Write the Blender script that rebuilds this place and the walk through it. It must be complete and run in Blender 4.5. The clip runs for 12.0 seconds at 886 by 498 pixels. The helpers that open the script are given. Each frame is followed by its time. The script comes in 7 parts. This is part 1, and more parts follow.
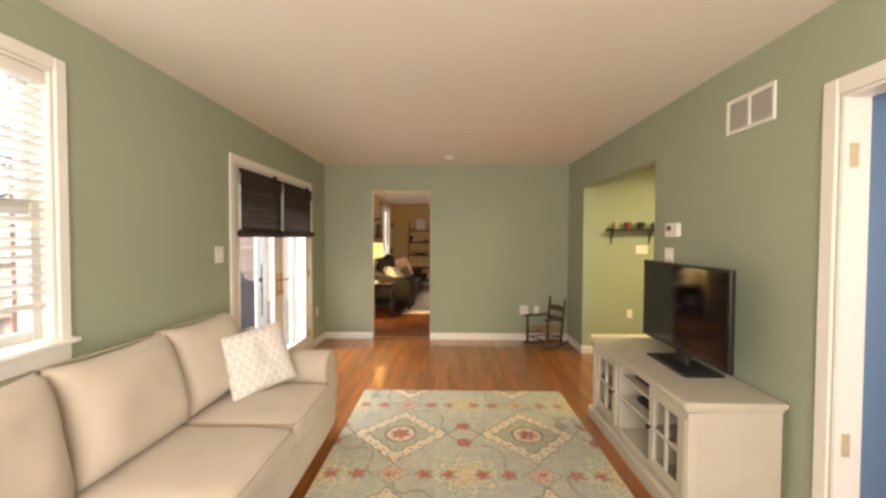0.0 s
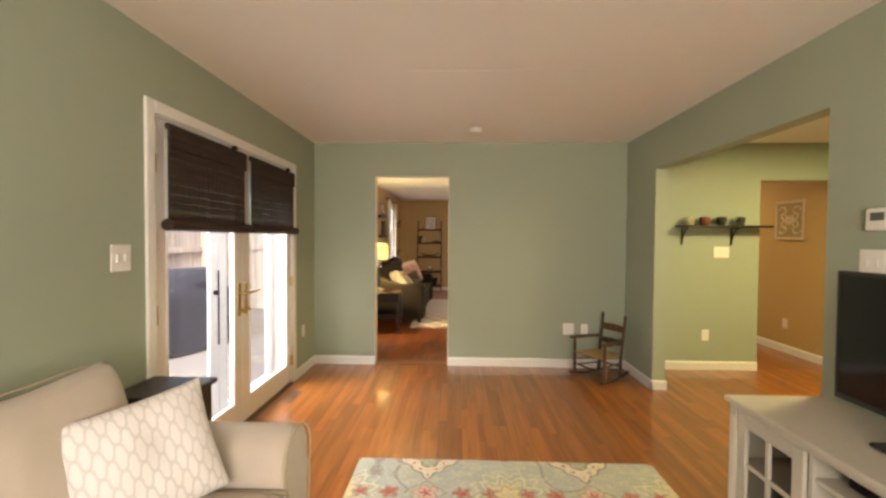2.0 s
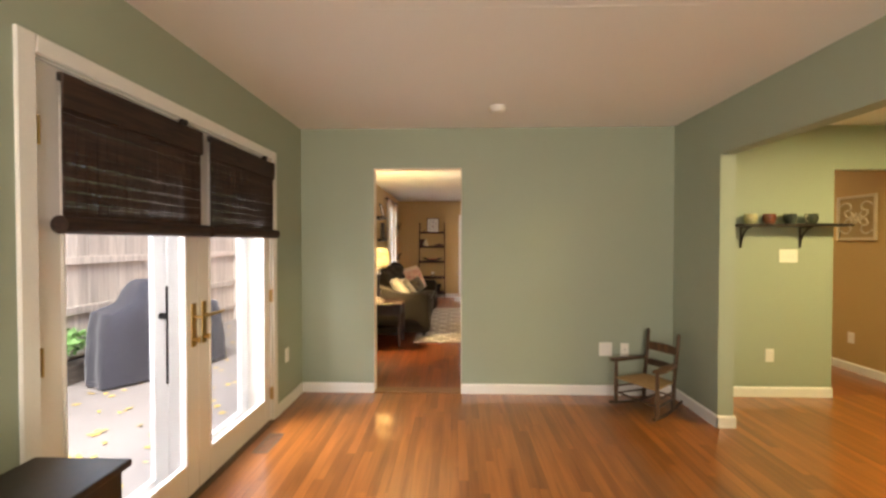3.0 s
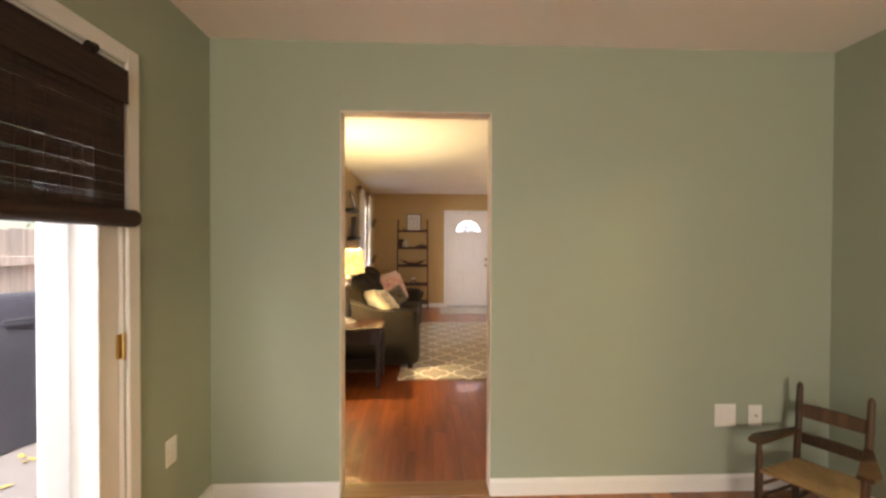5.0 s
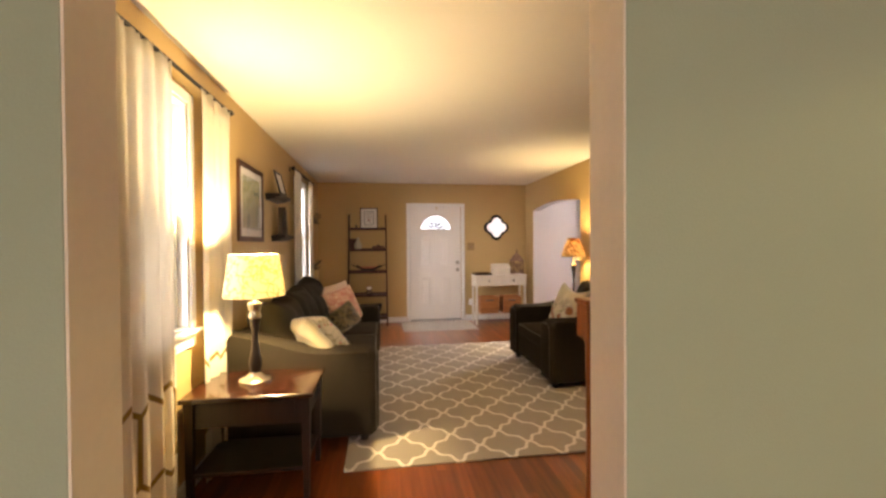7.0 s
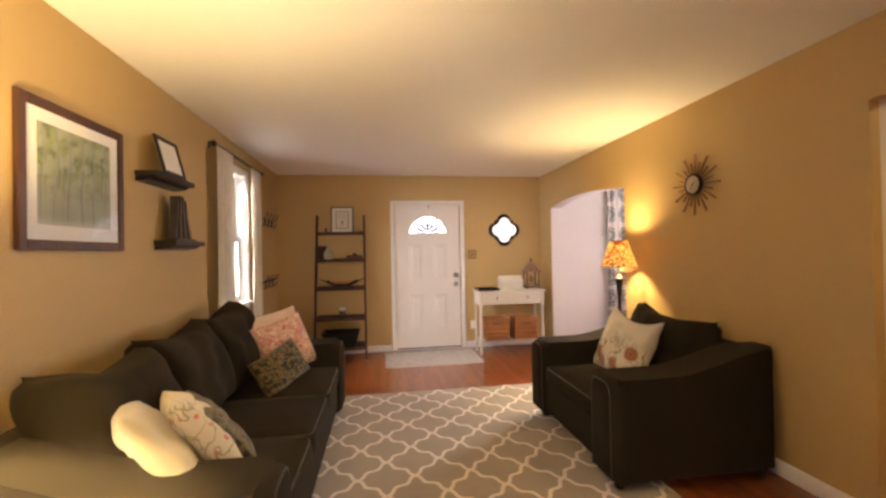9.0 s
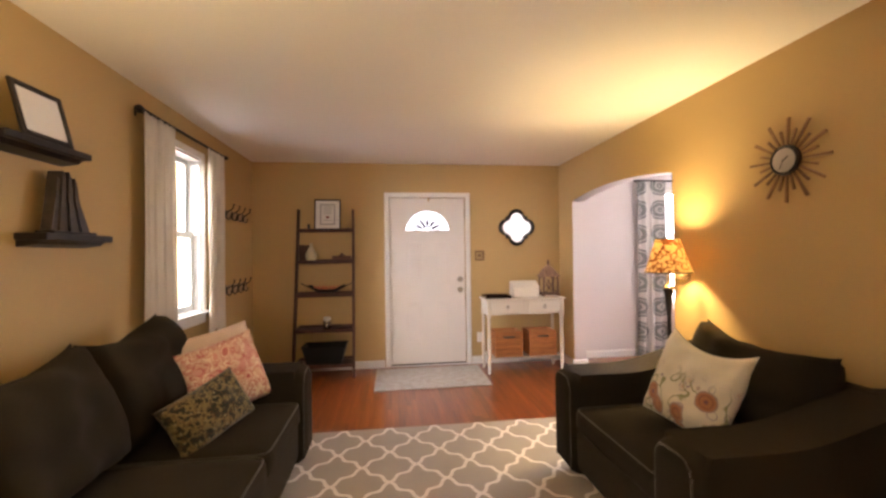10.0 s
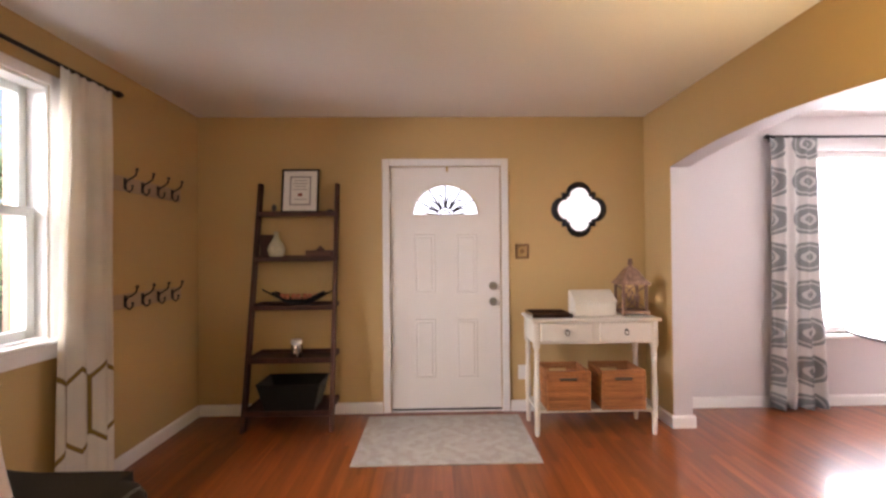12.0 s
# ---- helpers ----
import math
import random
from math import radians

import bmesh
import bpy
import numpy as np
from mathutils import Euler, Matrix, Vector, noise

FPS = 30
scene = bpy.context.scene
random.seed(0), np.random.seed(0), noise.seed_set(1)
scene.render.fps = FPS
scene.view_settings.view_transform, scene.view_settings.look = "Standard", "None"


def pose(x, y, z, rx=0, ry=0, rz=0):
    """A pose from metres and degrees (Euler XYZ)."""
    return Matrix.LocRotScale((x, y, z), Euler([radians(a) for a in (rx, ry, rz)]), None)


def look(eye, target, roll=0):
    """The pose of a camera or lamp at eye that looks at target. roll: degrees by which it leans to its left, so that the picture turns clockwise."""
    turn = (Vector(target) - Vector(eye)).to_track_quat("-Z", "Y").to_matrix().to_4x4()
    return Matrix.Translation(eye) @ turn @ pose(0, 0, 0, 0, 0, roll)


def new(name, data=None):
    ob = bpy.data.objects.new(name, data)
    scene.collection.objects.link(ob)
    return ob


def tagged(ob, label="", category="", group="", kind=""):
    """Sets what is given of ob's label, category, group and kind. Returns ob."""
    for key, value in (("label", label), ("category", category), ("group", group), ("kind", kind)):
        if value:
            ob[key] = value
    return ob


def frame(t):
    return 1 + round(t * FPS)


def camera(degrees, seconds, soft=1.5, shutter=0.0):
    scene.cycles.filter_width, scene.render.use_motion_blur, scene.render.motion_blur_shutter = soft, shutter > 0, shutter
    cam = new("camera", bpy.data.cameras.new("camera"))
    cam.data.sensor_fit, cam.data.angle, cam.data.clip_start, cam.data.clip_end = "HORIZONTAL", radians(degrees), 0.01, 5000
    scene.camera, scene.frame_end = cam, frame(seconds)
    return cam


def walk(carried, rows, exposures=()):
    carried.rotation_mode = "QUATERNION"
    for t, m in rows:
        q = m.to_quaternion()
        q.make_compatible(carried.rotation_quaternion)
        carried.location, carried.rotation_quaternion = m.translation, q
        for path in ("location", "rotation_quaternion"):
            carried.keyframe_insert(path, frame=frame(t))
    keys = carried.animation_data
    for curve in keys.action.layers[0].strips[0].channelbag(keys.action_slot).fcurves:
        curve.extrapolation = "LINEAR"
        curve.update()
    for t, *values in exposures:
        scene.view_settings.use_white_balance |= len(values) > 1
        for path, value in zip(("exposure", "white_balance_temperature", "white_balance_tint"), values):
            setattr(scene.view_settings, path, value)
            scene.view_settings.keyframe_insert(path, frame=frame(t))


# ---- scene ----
cam = camera(94.1, 12.0, soft=2.7)
PATH = [
    (0, (0.174, -0.079, 1.43), (0.138, 1.92, 1.374), 0.2),
    (0.5, (0.138, 0.2, 1.418), (0.102, 2.199, 1.36), 0.4),
    (1, (0.082, 0.507, 1.407), (0.052, 2.506, 1.351), 0.4),
    (1.5, (0.034, 0.818, 1.403), (-0.011, 2.817, 1.354), 0.2),
    (2, (-0.024, 1.161, 1.392), (-0.088, 3.159, 1.344), 0.4),
    (2.5, (-0.097, 1.522, 1.389), (-0.166, 3.52, 1.36), 0.3),
    (3, (-0.168, 1.893, 1.396), (-0.226, 3.892, 1.363), -0.0),
    (3.2, (-0.196, 2.04, 1.424), (-0.252, 4.039, 1.377), 0.3),
    (4.8, (-0.436, 3.3, 1.375), (-0.382, 5.299, 1.348), 0.5),
    (5, (-0.460, 3.466, 1.368), (-0.378, 5.464, 1.343), 0.2),
    (5.5, (-0.486, 3.886, 1.365), (-0.358, 5.882, 1.343), -0.5),
    (6, (-0.502, 4.302, 1.355), (-0.318, 6.294, 1.348), -0.6),
    (6.5, (-0.511, 4.683, 1.358), (-0.268, 6.668, 1.341), -0.3),
    (7, (-0.499, 5.071, 1.368), (-0.207, 7.05, 1.344), -0.4),
    (7.2, (-0.491, 5.227, 1.372), (-0.166, 7.2, 1.349), -0.5),
    (8.8, (-0.243, 6.435, 1.35), (0.064, 8.411, 1.377), -1.3),
    (9, (-0.202, 6.578, 1.358), (0.093, 8.556, 1.374), -1.1),
    (9.5, (-0.123, 6.978, 1.359), (0.151, 8.959, 1.366), -0.8),
    (10, (0.001, 7.374, 1.353), (0.252, 9.358, 1.374), -0.8),
    (10.5, (0.103, 7.766, 1.337), (0.328, 9.753, 1.369), -1.2),
    (11, (0.199, 8.16, 1.334), (0.351, 10.154, 1.353), -0.7),
    (11.5, (0.272, 8.551, 1.315), (0.369, 10.549, 1.334), -0.6),
    (12, (0.351, 8.944, 1.313), (0.394, 10.943, 1.331), -0.5),
]
EXPOSURES = [
    (0, 0.36, 6700, 13), (1.5, 0.38, 6700, 13), (3.0, 0.38, 6600, 14), (5.0, 0.38, 6600, 15), (7.0, 0.25, 6850, 17),
    (9.0, 0.50, 7000, 20), (10.0, 0.50, 6700, 20), (11.0, 0.52, 6350, 20), (12.0, 0.42, 6350, 20),
]
walk(cam, [(t, look(eye, target, roll)) for t, eye, target, roll in PATH], EXPOSURES)

# ---- world and lights ----
world = bpy.data.worlds.new("world")
scene.world = world
world.use_nodes = True
wn = world.node_tree
sky = wn.nodes.new("ShaderNodeTexSky")
sky.sky_type, sky.sun_disc = "NISHITA", False
sky.sun_elevation, sky.sun_rotation = radians(51), radians(160)
wn.links.new(sky.outputs[0], wn.nodes["Background"].inputs[0])
wn.nodes["Background"].inputs[1].default_value = 0.15


def lamp(name, kind, m, watts, colour, **more):
    data = bpy.data.lights.new(name, kind)
    data.energy, data.color = watts, colour
    for key in more:
        if key == "size":
            data.size = more[key]
        elif key == "size_y":
            data.shape, data.size_y = "RECTANGLE", more[key]
        elif key == "radius":
            data.shadow_soft_size = more[key]
        elif key == "angle":
            data.angle = more[key]
    ob = new(name, data)
    ob.matrix_world = m
    return ob


lamp("sun", "SUN", look((2.2, -6, 8), (0, 0, 0)), 3.5, (1.0, 0.95, 0.88), angle=radians(10))
DAY = (0.96, 0.97, 1.0)
# daylight in, or just above and outside, the window and door openings
lamp("daylight_family_window", "AREA", look((-3.0, 1.28, 3.0), (-1.0, 1.28, 0.9)), 100, DAY, size=1.2, size_y=1.2)
lamp("daylight_french_door", "AREA", look((-3.2, 4.15, 3.3), (-0.6, 4.15, 0.2)), 330, DAY, size=2.4, size_y=1.8)
# added warm fill at the unseen back wall, to brighten the family room
lamp("daylight_back_window", "AREA", look((0.1, -1.545, 1.6), (0.1, 2, 1.4)), 120, (1.0, 0.89, 0.75), size=2.2, size_y=1.3)
lamp("daylight_living_window", "AREA", look((-3.0, 10.1, 2.1), (-1.6, 10.85, 1.4)), 220, DAY, size=1.1, size_y=1.3)
lamp("daylight_lamp_window", "AREA", look((-1.86, 7.28, 1.55), (0, 7.28, 1.2)), 11, DAY, size=0.56, size_y=1.2)
lamp("daylight_dining_window", "AREA", look((4.43, 12.62, 1.4), (4.3, 10, 0.9)), 120, DAY, size=1.7, size_y=1.5)
# bulbs
WARM = (1.0, 0.77, 0.36)
lamp("bulb_table_lamp", "POINT", pose(-1.235, 7.6, 1.24), 102, WARM, radius=0.035)
lamp("bulb_floor_lamp", "POINT", pose(1.945, 10.02, 1.375), 52, WARM, radius=0.04)
lamp("bulb_kitchen", "AREA", pose(3.3, 4.1, 2.40), 68, (1.0, 0.83, 0.38), size=0.4)
lamp("bulb_hall", "AREA", pose(3.2, 7.4, 2.40), 14, (1.0, 0.76, 0.38), size=0.3)
# no bulb: added fill inside the blue room, which has no window
lamp("daylight_blue_room", "AREA", look((4.4, 0.6, 1.5), (2, 1.2, 1.2)), 25, DAY, size=1.0)

# ---- materials ----
def material(name, colour, rough=0.6, metal=0.0, vary=0.06, scale=3.0, grain=60.0, bump=0.08, spec=0.5, coat=0.0, per_object=0.0):
    """A plain surface with variation at two scales and fine relief."""
    m = bpy.data.materials.new(name)
    m.use_nodes = True
    nt = m.node_tree
    n, link = nt.nodes, nt.links.new
    b = n["Principled BSDF"]
    b.inputs["Roughness"].default_value = rough
    b.inputs["Metallic"].default_value = metal
    b.inputs["Specular IOR Level"].default_value = spec
    b.inputs["Coat Weight"].default_value = coat
    b.inputs["Coat Roughness"].default_value = 0.12
    geo = n.new("ShaderNodeNewGeometry")
    big = n.new("ShaderNodeTexNoise")
    big.inputs["Scale"].default_value, big.inputs["Detail"].default_value = scale, 4
    fine = n.new("ShaderNodeTexNoise")
    fine.inputs["Scale"].default_value, fine.inputs["Detail"].default_value = grain, 3
    link(geo.outputs["Position"], big.inputs["Vector"])
    link(geo.outputs["Position"], fine.inputs["Vector"])
    mix = n.new("ShaderNodeMath")
    mix.operation = "ADD"
    link(big.outputs["Fac"], mix.inputs[0])
    link(fine.outputs["Fac"], mix.inputs[1])
    span = n.new("ShaderNodeMapRange")
    span.inputs["From Min"].default_value, span.inputs["From Max"].default_value = 0.6, 1.4
    span.inputs["To Min"].default_value, span.inputs["To Max"].default_value = 1 - vary, 1 + vary
    link(mix.outputs[0], span.inputs["Value"])
    hsv = n.new("ShaderNodeHueSaturation")
    hsv.inputs["Color"].default_value = (*colour, 1)
    if per_object:
        info = n.new("ShaderNodeObjectInfo")
        r = n.new("ShaderNodeMapRange")
        r.inputs["To Min"].default_value, r.inputs["To Max"].default_value = 1 - per_object, 1 + per_object
        link(info.outputs["Random"], r.inputs["Value"])
        mul = n.new("ShaderNodeMath")
        mul.operation = "MULTIPLY"
        link(r.outputs[0], mul.inputs[0])
        link(span.outputs[0], mul.inputs[1])
        link(mul.outputs[0], hsv.inputs["Value"])
    else:
        link(span.outputs[0], hsv.inputs["Value"])
    link(hsv.outputs[0], b.inputs["Base Color"])
    if bump:
        bp = n.new("ShaderNodeBump")
        bp.inputs["Strength"].default_value, bp.inputs["Distance"].default_value = bump, 0.004
        link(fine.outputs["Fac"], bp.inputs["Height"])
        link(bp.outputs[0], b.inputs["Normal"])
    return m


def wood(name, dark, light, rough=0.35, along="Y", coat=0.0, grain=1.0, per_piece="OBJECT", spread=0.25, relief=0.06):
    """Streaked wood with pores; along: the axis of the grain."""
    m = bpy.data.materials.new(name)
    m.use_nodes = True
    nt = m.node_tree
    n, link = nt.nodes, nt.links.new
    b = n["Principled BSDF"]
    b.inputs["Roughness"].default_value = rough
    b.inputs["Coat Weight"].default_value = coat
    b.inputs["Coat Roughness"].default_value = 0.06
    geo = n.new("ShaderNodeNewGeometry")
    mp = n.new("ShaderNodeMapping")
    s = [26 * grain, 26 * grain, 26 * grain]
    s["XYZ".index(along)] = 1.6 * grain
    mp.inputs["Scale"].default_value = s
    if per_piece == "OBJECT":
        piece = n.new("ShaderNodeObjectInfo").outputs["Random"]
    else:
        piece = geo.outputs["Random Per Island"]
    shift = n.new("ShaderNodeVectorMath")
    shift.operation = "ADD"
    push = n.new("ShaderNodeMath")
    push.operation = "MULTIPLY"
    push.inputs[1].default_value = 37.0
    link(piece, push.inputs[0])
    link(geo.outputs["Position"], shift.inputs[0])
    link(push.outputs[0], shift.inputs[1])
    link(shift.outputs[0], mp.inputs["Vector"])
    no = n.new("ShaderNodeTexNoise")
    no.inputs["Scale"].default_value, no.inputs["Detail"].default_value, no.inputs["Distortion"].default_value = 1.0, 6, 0.6
    link(mp.outputs[0], no.inputs["Vector"])
    ramp = n.new("ShaderNodeValToRGB")
    ramp.color_ramp.elements[0].position, ramp.color_ramp.elements[0].color = 0.3, (*dark, 1)
    ramp.color_ramp.elements[1].position, ramp.color_ramp.elements[1].color = 0.72, (*light, 1)
    link(no.outputs["Fac"], ramp.inputs["Fac"])
    r = n.new("ShaderNodeMapRange")
    r.inputs["To Min"].default_value, r.inputs["To Max"].default_value = 1 - spread, 1 + spread
    link(piece, r.inputs["Value"])
    hsv = n.new("ShaderNodeHueSaturation")
    link(ramp.outputs[0], hsv.inputs["Color"])
    link(r.outputs[0], hsv.inputs["Value"])
    link(hsv.outputs[0], b.inputs["Base Color"])
    if not relief:
        return m
    bp = n.new("ShaderNodeBump")
    bp.inputs["Strength"].default_value, bp.inputs["Distance"].default_value = relief, 0.002
    link(no.outputs["Fac"], bp.inputs["Height"])
    link(bp.outputs[0], b.inputs["Normal"])
    return m


def fabric(name, colour, weave=450.0, vary=0.1, rough=0.9, sheen=0.25):
    m = material(name, colour, rough=rough, vary=vary, scale=5.0, grain=weave, bump=0.35, spec=0.2)
    b = m.node_tree.nodes["Principled BSDF"]
    b.inputs["Sheen Weight"].default_value = sheen
    b.inputs["Sheen Roughness"].default_value = 0.5
    return m


def clear_glass(name, colour=(1, 1, 1)):
    m = bpy.data.materials.new(name)
    m.use_nodes = True
    b = m.node_tree.nodes["Principled BSDF"]
    b.inputs["Base Color"].default_value = (*colour, 1)
    b.inputs["Roughness"].default_value = 0.0
    b.inputs["Transmission Weight"].default_value = 1.0
    b.inputs["IOR"].default_value = 1.1
    return m


def cloth_through(name, colour, through_share=0.35, marks=None, rough=0.9):
    """Thin cloth that lets some light through."""
    m = material(name, colour, rough=rough, vary=0.05, scale=8, grain=500, bump=0.15, spec=0.15)
    nt = m.node_tree
    n, link = nt.nodes, nt.links.new
    b = n["Principled BSDF"]
    tr = n.new("ShaderNodeBsdfTranslucent")
    src = b.inputs["Base Color"].links[0].from_socket
    link(src, tr.inputs["Color"])
    mix = n.new("ShaderNodeMixShader")
    mix.inputs[0].default_value = through_share
    link(b.outputs[0], mix.inputs[1])
    link(tr.outputs[0], mix.inputs[2])
    link(mix.outputs[0], n["Material Output"].inputs[0])
    return m


M_GREEN = material("sage_green_wall_paint", (0.342, 0.385, 0.292), 0.55, vary=0.03, scale=1.2, grain=220, bump=0.12, spec=0.3)
M_TAN = material("tan_wall_paint", (0.52, 0.36, 0.155), 0.55, vary=0.03, scale=1.2, grain=220, bump=0.12, spec=0.3)
M_DINING = material("pale_grey_wall_paint", (0.66, 0.62, 0.60), 0.6, vary=0.03, scale=1.2, grain=220, bump=0.1, spec=0.3)
M_BLUE = material("blue_wall_paint", (0.14, 0.22, 0.36), 0.6, vary=0.03, scale=1.2, grain=220, bump=0.1, spec=0.3)
M_CEIL = material("flat_white_ceiling_paint", (0.85, 0.82, 0.78), 0.8, vary=0.02, scale=1.5, grain=160, bump=0.12, spec=0.2)
M_TRIM = material("semigloss_white_trim_paint", (0.80, 0.78, 0.74), 0.35, vary=0.03, scale=6, grain=90, bump=0.04)
M_DOOR = material("white_door_paint", (0.80, 0.76, 0.71), 0.4, vary=0.03, scale=4, grain=120, bump=0.04)
M_PLATE = material("ivory_plastic", (0.82, 0.80, 0.74), 0.35, vary=0.01, bump=0)
M_BRASS = material("aged_brass", (0.55, 0.38, 0.14), 0.32, 1.0, vary=0.12, scale=30)
M_NICKEL = material("dull_nickel", (0.42, 0.38, 0.32), 0.35, 1.0, vary=0.1, scale=30)
M_IRON = material("black_iron", (0.02, 0.018, 0.017), 0.45, 0.6, vary=0.2, scale=20)
M_GLASS = clear_glass("window_glass")
M_DARKWOOD = wood("espresso_stained_wood", (0.007, 0.004, 0.003), (0.020, 0.009, 0.0055), 0.38, "Z", coat=0.05)
M_DARKTOP = wood("dark_cherry_table_top", (0.016, 0.005, 0.0025), (0.055, 0.016, 0.008), 0.18, "X", coat=0.4)
M_BLACKPL = material("black_plastic", (0.012, 0.012, 0.013), 0.35, vary=0.05, bump=0.02)
M_FLOOR_G = wood("honey_oak_strip", (0.205, 0.062, 0.010), (0.350, 0.115, 0.022), 0.3, "Y", coat=0.65, spread=0.27, relief=0.0)
M_FLOOR_L = wood("reddish_oak_strip", (0.150, 0.034, 0.007), (0.270, 0.070, 0.015), 0.3, "Y", coat=0.6, spread=0.24, relief=0.0)
M_FLOOR_GS = wood("honey_oak_strip_run", (0.205, 0.062, 0.010), (0.350, 0.115, 0.022), 0.3, "Y", coat=0.65, spread=0.27, relief=0.0, per_piece="ISLAND")
M_FLOOR_LS = wood("reddish_oak_strip_run", (0.150, 0.034, 0.007), (0.270, 0.070, 0.015), 0.3, "Y", coat=0.6, spread=0.24, relief=0.0, per_piece="ISLAND")
M_SUB = material("dark_floor_joint", (0.03, 0.014, 0.008), 0.7)
M_BEIGE = fabric("beige_brushed_cotton", (0.53, 0.46, 0.385))
M_PIPING = fabric("beige_piping", (0.40, 0.32, 0.22))
M_CHAR = fabric("charcoal_brown_velvet", (0.027, 0.0215, 0.0155), sheen=0.04)
M_CHAR.node_tree.nodes["Principled BSDF"].inputs["Sheen Tint"].default_value = (0.80, 0.68, 0.50, 1)
M_CHAR.node_tree.nodes["Principled BSDF"].inputs["Specular IOR Level"].default_value = 0.06
M_CHARPIPE = fabric("grey_brown_piping", (0.05, 0.042, 0.031))
M_CREAM = material("cream_lacquered_wood", (0.62, 0.57, 0.47), 0.4, vary=0.06, scale=8, grain=70, bump=0.05)

# ---- patterned cloth ----
class Sum:
    """A shader value on which plain arithmetic can be written."""
    def __init__(self, nt, socket):
        self.nt, self.socket = nt, socket

    def node(self, op, other=None, third=None):
        n = self.nt.nodes.new("ShaderNodeMath")
        n.operation = op
        for k, v in enumerate((self, other, third)):
            if isinstance(v, Sum):
                self.nt.links.new(v.socket, n.inputs[k])
            elif v is not None:
                n.inputs[k].default_value = v
        return Sum(self.nt, n.outputs[0])

    def __add__(self, o):
        return self.node("ADD", o)

    def __sub__(self, o):
        return self.node("SUBTRACT", o)

    def __mul__(self, o):
        return self.node("MULTIPLY", o)

    def absolute(self):
        return self.node("ABSOLUTE")

    def sine(self):
        return self.node("SINE")

    def least(self, o):
        return self.node("MINIMUM", o)

    def most(self, o):
        return self.node("MAXIMUM", o)

    def cell(self):
        """The signed distance to the nearest whole number."""
        return (self - (self + 0.5).node("FLOOR"))

    def below(self, edge, soft):
        n = self.nt.nodes.new("ShaderNodeMapRange")
        n.interpolation_type = "SMOOTHSTEP"
        n.inputs["From Min"].default_value, n.inputs["From Max"].default_value = edge - soft, edge + soft
        n.inputs["To Min"].default_value, n.inputs["To Max"].default_value = 1, 0
        self.nt.links.new(self.socket, n.inputs["Value"])
        return Sum(self.nt, n.outputs[0])


class Cloth:
    """A woven material whose colour is laid over in layers; x, y are metres in the thing's own axes."""
    def __init__(self, name, base, rough=0.9, weave=420.0, bump=0.35, shift=(0, 0), wobble=0.0, through=0.0):
        self.m = fabric(name, base, weave=weave, rough=rough)
        self.nt = self.m.node_tree
        n = self.nt.nodes
        tc = n.new("ShaderNodeTexCoord")
        v = tc.outputs["Object"]
        if wobble:
            no = n.new("ShaderNodeTexNoise")
            no.inputs["Scale"].default_value = 18
            self.nt.links.new(v, no.inputs["Vector"])
            mul = n.new("ShaderNodeVectorMath")
            mul.operation = "MULTIPLY_ADD"
            mul.inputs[1].default_value = (wobble, wobble, 0)
            self.nt.links.new(no.outputs["Color"], mul.inputs[0])
            self.nt.links.new(v, mul.inputs[2])
            v = mul.outputs[0]
        sep = n.new("ShaderNodeSeparateXYZ")
        self.nt.links.new(v, sep.inputs[0])
        self.v = v
        self.x, self.y, self.z = [Sum(self.nt, s) + k for s, k in zip(sep.outputs, (*shift, 0))]
        self.bsdf = n["Principled BSDF"]
        self.colour = self.bsdf.inputs["Base Color"].links[0].from_socket

    def spots(self, scale, detail=2.0, kind="NOISE"):
        n = self.nt.nodes.new("ShaderNodeTexNoise" if kind == "NOISE" else "ShaderNodeTexVoronoi")
        n.inputs["Scale"].default_value = scale
        if kind == "NOISE":
            n.inputs["Detail"].default_value = detail
        self.nt.links.new(self.v, n.inputs["Vector"])
        return Sum(self.nt, n.outputs["Fac" if kind == "NOISE" else "Distance"])

    def lay(self, fac, colour):
        mix = self.nt.nodes.new("ShaderNodeMix")
        mix.data_type = "RGBA"
        self.nt.links.new(fac.socket, mix.inputs["Factor"])
        self.nt.links.new(self.colour, mix.inputs["A"])
        mix.inputs["B"].default_value = (*colour, 1)
        self.colour = mix.outputs["Result"]
        self.nt.links.new(self.colour, self.bsdf.inputs["Base Color"])
        return self

    def thin(self, share):
        tr = self.nt.nodes.new("ShaderNodeBsdfTranslucent")
        self.nt.links.new(self.colour, tr.inputs["Color"])
        mix = self.nt.nodes.new("ShaderNodeMixShader")
        mix.inputs[0].default_value = share
        self.nt.links.new(self.bsdf.outputs[0], mix.inputs[1])
        self.nt.links.new(tr.outputs[0], mix.inputs[2])
        self.nt.links.new(mix.outputs[0], self.nt.nodes["Material Output"].inputs[0])
        return self


def trellis(c, px, py, width, colour, amp=0.10, soft=0.012, notch=0.0):
    """Ogee trellis lines."""
    u, v = c.x * (1 / px), c.y * (1 / py)
    s, t = u + v, u - v
    ws = (s + (t * (2 * math.pi)).sine() * amp - (t * (4 * math.pi)).sine() * notch + 0.5).cell().absolute()
    wt = (t + (s * (2 * math.pi)).sine() * amp - (s * (4 * math.pi)).sine() * notch + 0.5).cell().absolute()
    c.lay(ws.least(wt).below(width, soft), colour)


